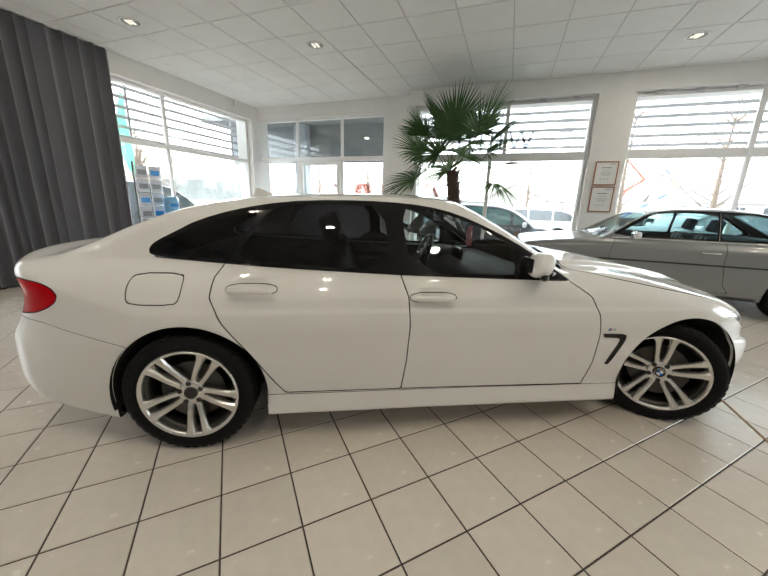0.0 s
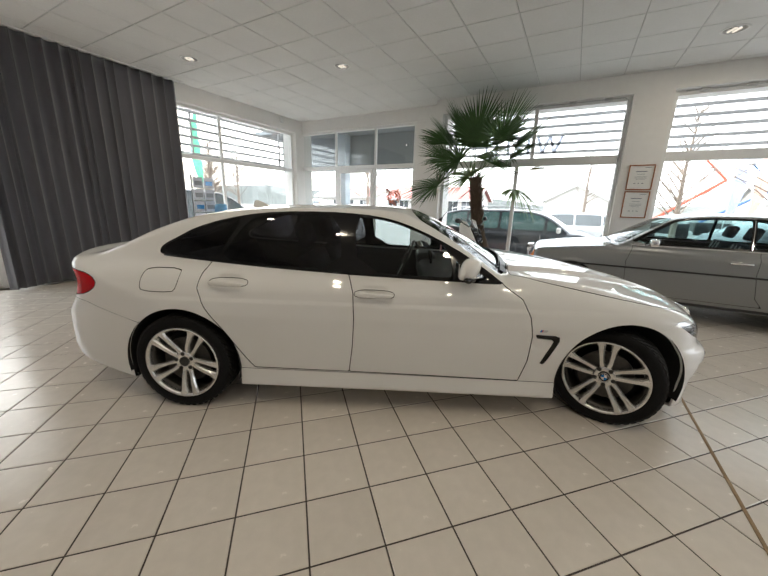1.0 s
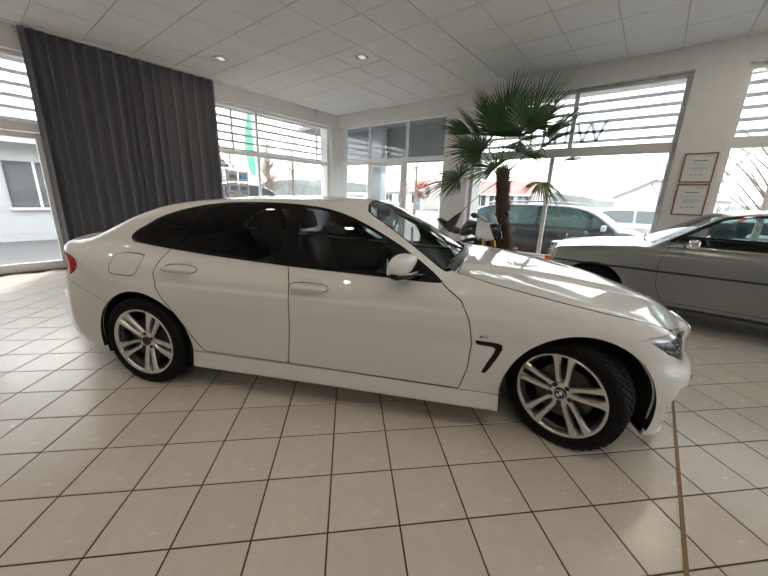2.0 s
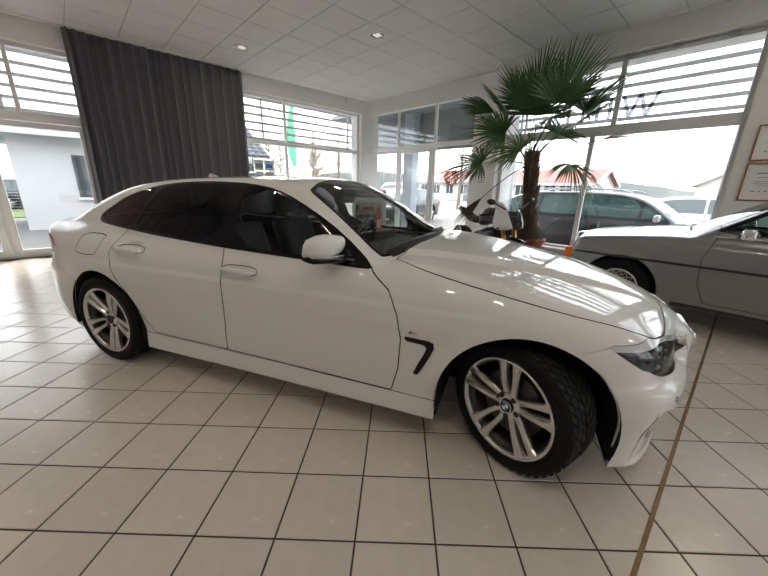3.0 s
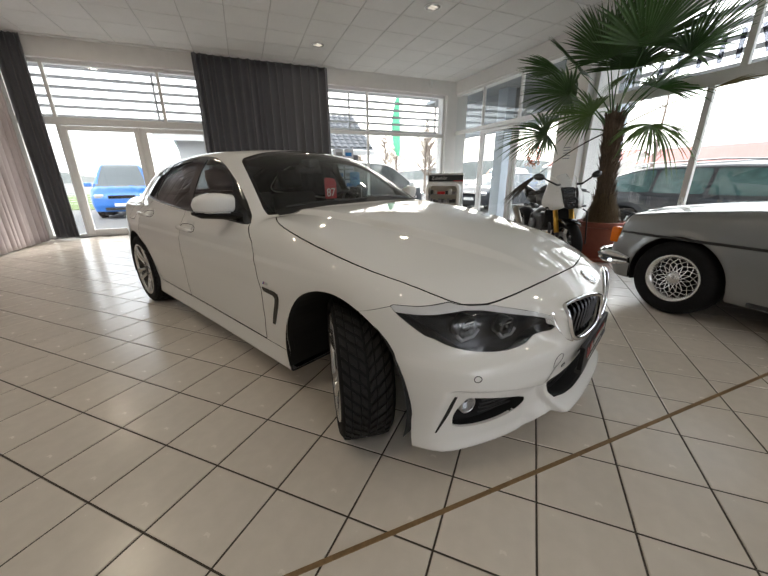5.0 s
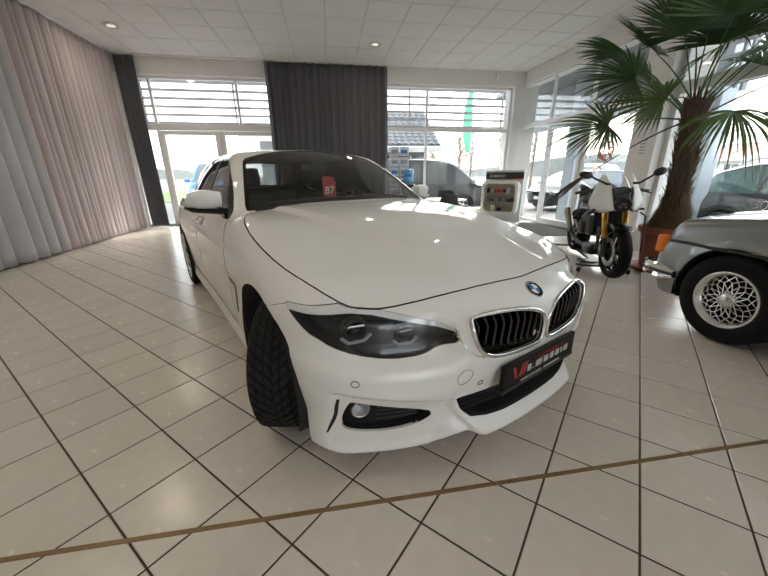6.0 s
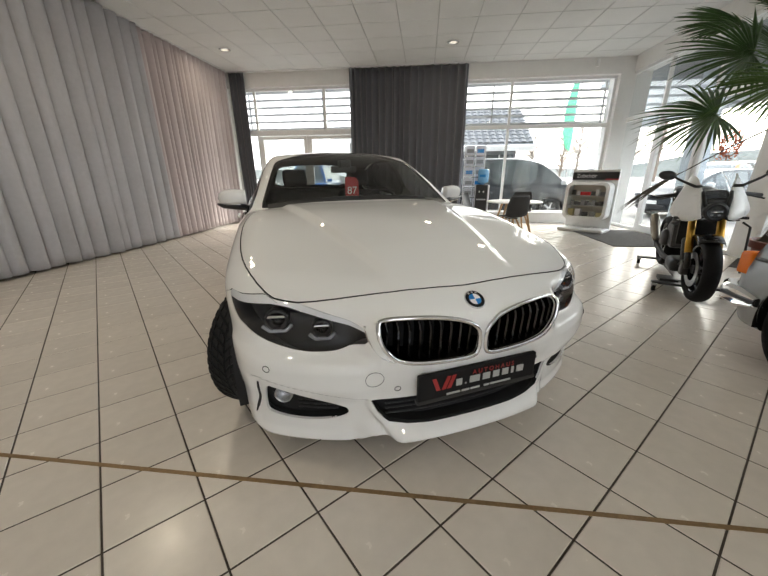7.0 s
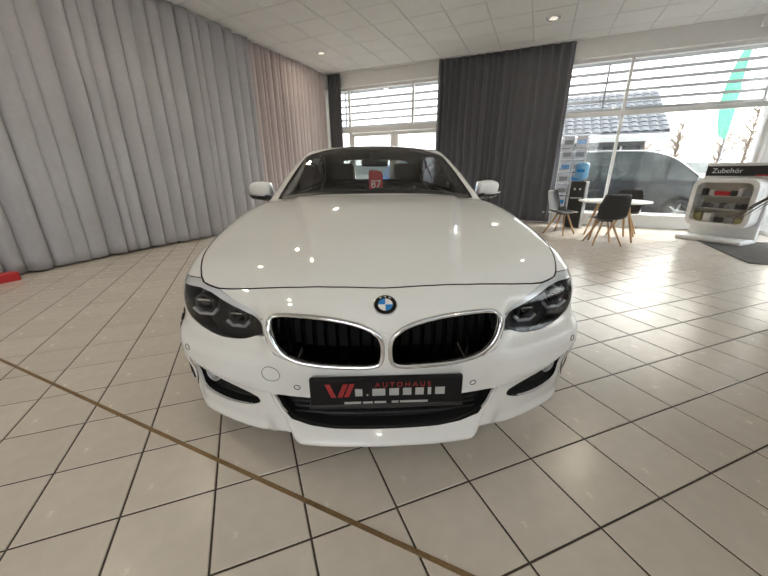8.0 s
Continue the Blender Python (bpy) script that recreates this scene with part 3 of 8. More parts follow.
def car_normal(p, f=None):
    f = f or car_f
    e = 0.0015
    g = []
    for k in range(3):
        q0, q1 = p.copy(), p.copy()
        q0[:, k] -= e
        q1[:, k] += e
        g.append(f(q1[:, 0], q1[:, 1], q1[:, 2]) - f(q0[:, 0], q0[:, 1], q0[:, 2]))
    g = np.array(g).T
    return g / np.maximum(np.linalg.norm(g, axis=1), 1e-9)[:, None]


def root(lo, hi, g):
    """Where a field of one number turns from inside to outside."""
    for _ in range(15):
        mid = (lo + hi) / 2
        if g(mid) > 0:
            hi = mid
        else:
            lo = mid
    return (lo + hi) / 2


def side_y(x, z, f=None):
    """Half-width of the body at a place of its side."""
    f = f or car_f
    xa, za = np.array([x], float), np.array([z], float)
    return root(0.0, 1.3, lambda q: f(xa, np.array([q]), za)[0])


def front_x(y, z):
    ya, za = np.array([y], float), np.array([z], float)
    return root(2.6, 4.0, lambda q: car_f(np.array([q]), ya, za)[0])


def top_z(x, y, f=None):
    f = f or car_f
    xa, ya = np.array([x], float), np.array([y], float)
    return root(0.5, 1.7, lambda q: f(xa, ya, np.array([q]))[0])


def half_shell(f, x0, x1, zs, rear, mid, front, up, side_n, down):
    """Grid over half a body: rays from a spine with rounded ends."""
    axial = [(x0, -a) for a in np.linspace(89.98, 2, rear)] + [(x, 0) for x in np.linspace(x0, x1, mid)] + [(x1, a) for a in np.linspace(1.5, 89.98, front)]
    ang = np.radians(np.concatenate([np.linspace(0, 60, up, endpoint=False), np.linspace(60, 125, side_n, endpoint=False), np.linspace(125, 180, down)]))
    o, d = [], []
    for x, a in axial:
        ca, sa = math.cos(radians(a)), math.sin(radians(a))
        for th in ang:
            o.append((x, 0, zs))
            d.append((sa, ca * math.sin(th), ca * math.cos(th)))
    o, d = np.array(o), np.array(d)
    v = o + d * cast(o, d, f=f)[:, None]
    na = len(ang)
    return v, [(i * na + j, (i + 1) * na + j, (i + 1) * na + j + 1, i * na + j + 1) for i in range(len(axial) - 1) for j in range(na - 1)], d


shell_v, shell_f, dirs = half_shell(car_f, -0.35, 2.95, 0.62, 52, 250, 160, 70, 84, 64)


def clip(verts, faces, val, keep=-1):
    """The part of a mesh where the field is below nought (keep=-1) or above it (keep=1), cut along its zero line."""
    s = val * (-keep)
    verts = list(verts)
    vals = s
    out, made = [], {}
    for f in faces:
        inside = [vals[i] <= 0 for i in f]
        if all(inside):
            out.append(f)
            continue
        if not any(inside):
            continue
        poly = []
        for k in range(len(f)):
            a, b = f[k], f[(k + 1) % len(f)]
            if vals[a] <= 0:
                poly.append(a)
            if (vals[a] <= 0) != (vals[b] <= 0):
                key = (a, b) if a < b else (b, a)
                if key not in made:
                    t = vals[key[0]] / (vals[key[0]] - vals[key[1]])
                    made[key] = len(verts)
                    verts.append(np.asarray(verts[key[0]]) * (1 - t) + np.asarray(verts[key[1]]) * t)
                poly.append(made[key])
        if len(poly) > 2:
            out.append(tuple(poly))
    used = sorted({i for f in out for i in f})
    back = {i: n for n, i in enumerate(used)}
    return np.array([verts[i] for i in used]).reshape(-1, 3), [tuple(back[i] for i in f) for f in out]


def poly_field(pts, round_by=0.0, smooth_by=0):
    """Signed distance to a closed outline, below nought inside."""
    P = np.array(pts, float)
    for _ in range(smooth_by):                      # corner cutting
        Q = np.roll(P, -1, 0)
        P = np.stack([0.75 * P + 0.25 * Q, 0.25 * P + 0.75 * Q], 1).reshape(-1, 2)

    def f(a, b):
        d = np.full(len(a), 1e9)
        inside = np.zeros(len(a), bool)
        for (x0, y0), (x1, y1) in zip(P, np.roll(P, -1, 0)):
            ex, ey = x1 - x0, y1 - y0
            t = np.clip(((a - x0) * ex + (b - y0) * ey) / max(ex * ex + ey * ey, 1e-12), 0, 1)
            d = np.minimum(d, np.hypot(a - x0 - t * ex, b - y0 - t * ey))
            if y0 != y1:
                inside ^= ((y0 > b) != (y1 > b)) & (a < ex * (b - y0) / (y1 - y0) + x0)
        return np.where(inside, -d, d) - round_by
    return f


# outlines: side ones in (x, z), top ones in (x, half-width), front ones in (half-width, z)
F_DLO = poly_field([(-0.16, 1.040), (0.1, 1.020), (0.5, 0.997), (1.12, 0.968), (1.7, 0.95), (2.10, 0.936), (2.10, 0.955), (1.885, 1.102), (1.675, 1.212), (1.46, 1.300), (1.28, 1.340), (1.05, 1.358), (0.75, 1.360), (0.45, 1.342), (0.2, 1.295), (0.0, 1.232), (-0.12, 1.165), (-0.21, 1.118), (-0.245, 1.08), (-0.228, 1.046)], 0, 1)
F_GF = poly_field([(1.12, 1.335), (1.165, 0.985), (1.72, 0.968), (1.79, 0.975), (1.765, 1.14), (1.63, 1.218), (1.42, 1.296), (1.27, 1.328)], 0, 1)
F_GR = poly_field([(1.02, 1.337), (1.06, 0.99), (0.5, 1.014), (0.22, 1.030), (0.27, 1.14), (0.38, 1.29), (0.5, 1.332), (0.75, 1.343)], 0, 1)
F_GQ = poly_field([(0.185, 1.030), (-0.05, 1.046), (-0.16, 1.054), (-0.215, 1.078), (-0.19, 1.112), (-0.10, 1.155), (0.03, 1.224), (0.2, 1.284), (0.34, 1.312), (0.25, 1.14)], 0, 1)
F_WS = poly_field([(1.495, -0.1), (1.495, 0.1), (1.525, 0.40), (1.565, 0.565), (1.60, 0.598), (1.65, 0.615), (2.06, 0.735), (2.12, 0.742), (2.20, 0.60), (2.255, 0.3), (2.275, 0.1), (2.275, -0.1)])
F_RW = poly_field([(0.10, -0.1), (0.10, 0.3), (0.04, 0.45), (-0.05, 0.50), (-0.60, 0.55), (-0.70, 0.45), (-0.74, 0.2), (-0.75, -0.1)])
F_HOOD = poly_field([(2.25, -0.2), (2.25, 0.1), (2.225, 0.5), (2.19, 0.68), (2.195, 0.735), (2.245, 0.768), (2.33, 0.812), (2.45, 0.842), (2.65, 0.864), (2.9, 0.866), (3.1, 0.848), (3.26, 0.808), (3.384, 0.752), (3.425, 0.70), (3.462, 0.64), (3.515, 0.47), (3.563, 0.25), (3.585, 0.0), (3.585, -0.2)], 0, 1)
F_FD = poly_field([(1.105, 1.05), (1.105, 0.975), (1.145, 0.86), (1.155, 0.70), (1.145, 0.5), (1.122, 0.312), (2.252, 0.302), (2.29, 0.45), (2.30, 0.62), (2.275, 0.75), (2.22, 0.86), (2.11, 0.935), (2.10, 0.95), (1.90, 1.0)])
F_RD = poly_field([(1.105, 1.1), (1.105, 0.975), (1.145, 0.86), (1.155, 0.70), (1.145, 0.5), (1.122, 0.312), (0.475, 0.317), (0.42, 0.39), (0.30, 0.57), (0.18, 0.74), (0.12, 0.86), (0.125, 0.95), (0.17, 1.02), (0.17, 1.1)])
F_FUEL = poly_field([(-0.26, 0.825), (-0.05, 0.825), (-0.025, 0.85), (-0.02, 0.93), (-0.035, 0.965), (-0.26, 0.965), (-0.285, 0.93), (-0.285, 0.855)], 0, 1)
F_TAIL = poly_field([(-0.60, 0.845), (-0.66, 0.91), (-0.85, 0.935), (-1.2, 0.94), (-1.2, 0.755), (-0.88, 0.74), (-0.70, 0.775)], 0, 1)
F_HEAD = poly_field([(0.99, 0.744), (0.875, 0.746), (0.81, 0.754), (0.752, 0.758), (0.69, 0.749), (0.657, 0.738), (0.55, 0.707), (0.451, 0.674), (0.437, 0.66), (0.435, 0.615), (0.47, 0.60), (0.52, 0.580), (0.56, 0.572), (0.66, 0.569), (0.765, 0.588), (0.83, 0.615), (0.87, 0.65), (0.99, 0.70)], 0, 1)
F_KID = poly_field([(0.034, 0.660), (0.082, 0.684), (0.178, 0.701), (0.274, 0.706), (0.365, 0.705), (0.408, 0.698), (0.404, 0.645), (0.382, 0.593), (0.338, 0.553), (0.258, 0.536), (0.13, 0.530), (0.034, 0.530), (0.013, 0.556), (0.013, 0.628)], 0, 1)
F_INT = poly_field([(-0.2, 0.365), (0.431, 0.371), (0.405, 0.31), (0.365, 0.272), (0.29, 0.258), (0.2, 0.252), (-0.2, 0.25)])
F_FOG = poly_field([(0.808, 0.420), (0.78, 0.412), (0.65, 0.37), (0.52, 0.325), (0.503, 0.302), (0.513, 0.285), (0.56, 0.264), (0.63, 0.252), (0.72, 0.250), (0.80, 0.264), (0.820, 0.288)], 0, 1)
F_FB = poly_field([(2.9, -0.1), (2.9, 0.655), (3.0, 0.680), (3.1, 0.707), (3.19, 0.738), (3.40, 0.748), (3.46, 0.95), (4, 0.95), (4, -0.1)])
F_RB = poly_field([(-0.2, -0.1), (-0.2, 0.585), (-0.4, 0.64), (-0.72, 0.72), (-1.3, 0.76), (-1.3, -0.1)])
F_SILL = poly_field([(0.2, 0.308), (0.2, -0.1), (2.7, -0.1), (2.7, 0.296), (1.5, 0.302)])
ARCHES = ((-0.01, 0.335, 0.388), (2.892, 0.332, 0.400))


def fields(v):
    """All outlines as fields on mesh points."""
    x, y, z = v[:, 0], v[:, 1], v[:, 2]
    far = 9.0

    def when(cond, val):
        return np.where(cond, val, far)
    d = {
        "arch": np.minimum(*[when(y > 0.4, np.hypot(x - ax, np.maximum(z - az, 0)) - ar) for ax, az, ar in ARCHES]),
        "dlo": when((z > 0.90) & (y > 0.35), F_DLO(x, z)), "gf": when((z > 0.9) & (y > 0.35), F_GF(x, z)), "gr": when((z > 0.9) & (y > 0.35), F_GR(x, z)), "gq": when((z > 0.9) & (y > 0.35), F_GQ(x, z)),
        "ws": when((z > 0.95) & (x > 1.2), F_WS(x, y)), "rw": when((z > 0.95) & (x < 0.3), F_RW(x, y)), "hood": when((z > 0.6) & (x > 2), F_HOOD(x, y)),
        "fd": when(y > 0.5, F_FD(x, z)), "rd": when(y > 0.5, F_RD(x, z)), "fuel": when(y > 0.5, F_FUEL(x, z)), "tail": F_TAIL(x, z),
        "head": when(x > 2.95, np.maximum.reduce([F_HEAD(y, z), (np.interp(z, [0.565, 0.592, 0.63, 0.68, 0.72, 0.742], [3.48, 3.42, 3.36, 3.28, 3.215, 3.19]) - x) * 0.7, (3.194 + (0.875 - y) * 1.54 - x) * 0.55 * (y > 0.73) - 9.0 * (y <= 0.73)])), "kid": when(x > 3.3, F_KID(y, z)), "int": when(x > 3.3, F_INT(y, z)), "fog": when(x > 3.2, F_FOG(y, z)),
        "fb": F_FB(x, z), "rb": F_RB(x, z), "sill": when(y > 0.5, F_SILL(x, z)),
    }
    return d


def cut(mesh, name, keep, gap=0.0):
    v, f = mesh
    if not len(v):
        return mesh
    return clip(v, f, fields(v)[name] + (gap if keep < 0 else -gap), keep)


def both(mesh):
    """The mesh and its mirror image."""
    v, f = mesh
    w = v * np.array([1, -1, 1])
    n = len(v)
    return np.concatenate([v, w]), list(f) + [tuple(n + i for i in reversed(q)) for q in f]


def mirrored(mesh):
    v, f = mesh
    return v * np.array([1, -1, 1]), [tuple(reversed(q)) for q in f]


def panel(name, mesh, material, parent, label="", lift=0.0, rim=0.012, normals=True, f=None, dark_rim=True):
    """A body panel with true surface normals and edges turned inwards."""
    body, (v, f) = f, mesh
    n = car_normal(v, body)
    p = v + n * lift
    if rim:
        count = {}
        for q in f:
            for a, b in zip(q, q[1:] + q[:1]):
                count[(a, b)] = count.get((a, b), 0) + 1
        rims = [(a, b) for (a, b) in count if (b, a) not in count and abs(v[a][1]) + abs(v[b][1]) > 0.002]
        inner = {}
        extra, ef = [], []
        for a, b in rims:
            for i in (a, b):
                if i not in inner:
                    inner[i] = len(p) + len(extra)
                    extra.append(p[i] - n[i] * rim)
            ef.append((b, a, inner[a], inner[b]))
        nf = len(f)
        if extra:
            p = np.concatenate([p, np.array(extra)])
            n = np.concatenate([n, np.zeros((len(extra), 3))])
        f = list(f) + ef
    me = mesh_from(name, p, f, material, True)
    if normals:
        if rim and len(ef):
            # panel edges keep their own normals, and are painted dark for shade in the joints
            if dark_rim:
                me.materials.append(M_DARK)
            for i in range(nf, len(f)):
                me.polygons[i].use_smooth = False
                me.polygons[i].material_index = 1 if dark_rim else 0
            loops = []
            for i, q in enumerate(me.polygons):
                if i < nf:
                    loops += [tuple(n[k]) for k in q.vertices]
                else:
                    loops += [(0.0, 0.0, 0.0)] * len(q.vertices)
            me.normals_split_custom_set(loops)
        else:
            me.normals_split_custom_set_from_vertices([tuple(q) for q in n])
    return part(name, me, material, parent, label)


car = empty("car", CAR, "white four-door coupe with a long bonnet, front wheels turned", "car")
GAP = 0.003
whole = cut((shell_v, shell_f), "arch", 1)
x_, rest_ = cut(whole, "hood", -1, GAP), cut(whole, "hood", 1, GAP)
panel("bonnet", both(x_), M_PAINT, car, "white bonnet with two soft ridges")
ws, rest_ = cut(rest_, "ws", -1), cut(rest_, "ws", 1)
rw, rest_ = cut(rest_, "rw", -1), cut(rest_, "rw", 1)
dlo, rest_ = cut(rest_, "dlo", -1), cut(rest_, "dlo", 1)
fd, rest_ = cut(rest_, "fd", -1, GAP), cut(rest_, "fd", 1, GAP)
rd, rest_ = cut(rest_, "rd", -1, GAP), cut(rest_, "rd", 1, GAP)
fuel, rest_ = cut(rest_, "fuel", -1, GAP * 0.8), cut(rest_, "fuel", 1, GAP * 0.8)
head, rest_ = cut(rest_, "head", -1, GAP * 0.2), cut(rest_, "head", 1, GAP * 0.3)
tail, rest_ = cut(rest_, "tail", -1, GAP), cut(rest_, "tail", 1, GAP)
sill, rest_ = cut(rest_, "sill", -1, GAP * 0.6), cut(rest_, "sill", 1, GAP * 0.6)
fb, rest_ = cut(rest_, "fb", -1, 0.001), cut(rest_, "fb", 1, 0.001)
rb, rest_ = cut(rest_, "rb", -1, 0.0012), cut(rest_, "rb", 1, 0.0012)
fog_cut, int_cut = cut(fb, "fog", -1), cut(fb, "int", -1)
for hole in ("kid", "int", "fog"):
    fb = cut(fb, hole, 1)
panel("body", both(rest_), M_PAINT, car, "white roof, pillars and wings", rim=0.02)
panel("front_bumper", both(fb), M_PAINT, car, "white front bumper with large intakes", rim=0.012, dark_rim=False)
panel("rear_bumper", both(rb), M_PAINT, car, rim=0.02)
doors = {}
for flip in (lambda q: q, mirrored):
    for nm, geo, hx, hz in (("front_door", fd, *HANDLES[1]), ("rear_door", rd, *HANDLES[0])):
        ob = panel(nm, flip(geo), M_PAINT, car)
        # handle bar over its dished cup
        s = 1 if flip is not mirrored else -1
        bm = bmesh.new()
        rings = []
        for k in range(17):
            a = k / 16
            e = (1 - abs(2 * a - 1) ** 5) ** 0.5
            cx, cy, cz = hx - 0.12 + 0.245 * a, side_y(hx - 0.12 + 0.245 * a, hz - 0.05) + 0.004 + 0.020 * e, hz - 0.002 - 0.006 * a
            ry, rz = 0.010 * e + 0.0008, (0.0175 - 0.004 * a) * e + 0.0008
            rings.append([bm.verts.new((cx, s * (cy + ry * math.cos(q)), cz + rz * math.sin(q))) for q in np.linspace(0, 2 * math.pi, 14, endpoint=False)])
        for r0, r1 in zip(rings, rings[1:]):
            for q in range(14):
                bm.faces.new((r0[q], r0[(q + 1) % 14], r1[(q + 1) % 14], r1[q]))
        bm.faces.new(rings[0])
        bm.faces.new(rings[-1][::-1])
        part("door_handle", bm, M_PAINT, ob, smooth=True)
        # dark ring laid on the door for the shaded gap round the handle
        bm = bmesh.new()
        pill = []
        for k in range(28):
            q = 2 * math.pi * k / 28
            px_ = hx + 0.0025 + 0.129 * math.copysign(abs(math.cos(q)) ** 0.5, math.cos(q))
            pz_ = hz - 0.005 + 0.0235 * math.copysign(abs(math.sin(q)) ** 0.8, math.sin(q))
            pill.append((px_, s * (side_y(px_, pz_) + 0.0012), pz_))
        tube(bm, pill, 0.0022, 5, closed=True)
        part("handle_shade_ring", bm, M_DARK, ob)
    panel("side_sill", flip(sill), M_PAINT, car)
    panel("fuel_flap" if flip is mirrored else "wing_panel", flip(fuel), M_PAINT, car)
    panel("tail_lamp", flip(tail), M_TAIL, car, "red tail lamp", rim=0.03)
    # black window surround and its panes
    trim = dlo
    for g in ("gf", "gr", "gq"):
        trim = cut(trim, g, 1)
    panel("window_trim", flip(trim), M_GBLACK, car, "gloss black window surround", rim=0.01)
    for g, mt, nm in (("gf", M_TINT, "front_window"), ("gr", M_PRIV, "rear_window"), ("gq", M_PRIV, "quarter_window")):
        panel(nm, flip(cut(dlo, g, -1)), mt, car, "", -0.003, 0)
    panel("headlamp_lens", flip(head), M_LENS, car, "clear headlamp cover", 0, 0)


def inner(mesh, field, by):
    v, f = mesh
    return clip(v, f, field(v[:, 0], v[:, 1]) + by, -1), clip(v, f, field(v[:, 0], v[:, 1]) + by, 1)


gl, edge = inner(ws, F_WS, 0.022)
panel("windscreen", both(gl), M_WSCR, car, "windscreen glass", -0.002, 0)
panel("windscreen_edge", both(edge), M_GBLACK, car, "", -0.002, 0)
gl, edge = inner(rw, F_RW, 0.03)
panel("rear_screen", both(gl), M_REAR, car, "dark rear window", -0.002, 0)
panel("rear_screen_edge", both(edge), M_GBLACK, car, "", -0.002, 0)

# dark lining under the skin, which closes the joints
lin_v = shell_v - dirs * 0.03
lin = (lin_v, shell_f)
keep_v = fields(shell_v)
lv, lf = clip(lin_v, shell_f, np.minimum.reduce([keep_v[k] for k in ("dlo", "ws", "rw", "head", "kid", "int", "fog")]) - 0.012, 1)
lf2 = clip(lv, lf, np.minimum(*[np.where(lv[:, 1] > 0.45, np.hypot(lv[:, 0] - ax, np.maximum(lv[:, 2] - az, 0)) - ar, 9.0) for ax, az, ar in ARCHES]), 1)
part("lining", mesh_from("lining", *both(lf2), M_DARK, True), M_DARK, car)
# wheel housings
for ax, az, ar in ARCHES:
    for s in (1, -1):
        bm = bmesh.new()
        n = 30
        rings = []
        for yy_ in (0.885, 0.84, 0.46):
            rings.append([bm.verts.new((ax + (ar + 0.004) * math.cos(a), s * (side_y(ax, 0.72) - 0.012 if yy_ == 0.885 else yy_), az + (ar + 0.004) * math.sin(a))) for a in np.linspace(radians(-17 if ax > 1 else -16), radians(192 if ax < 1 else 196), n)])
        for a, b in zip(rings, rings[1:]):
            for k in range(n - 1):
                bm.faces.new((a[k], a[k + 1], b[k + 1], b[k]))
        bm.faces.new(rings[-1])
        part("wheel_housing", bm, M_DARK, car)
# floor pan and underbody
bm = bmesh.new()
box(bm, -0.7, 3.3, -0.44, 0.44, 0.17, 0.24, 0.01)
box(bm, 0.42, 2.46, -0.86, 0.86, 0.20, 0.26, 0.01)
part("underbody", bm, M_DARK, car)

# ---- wheels ----


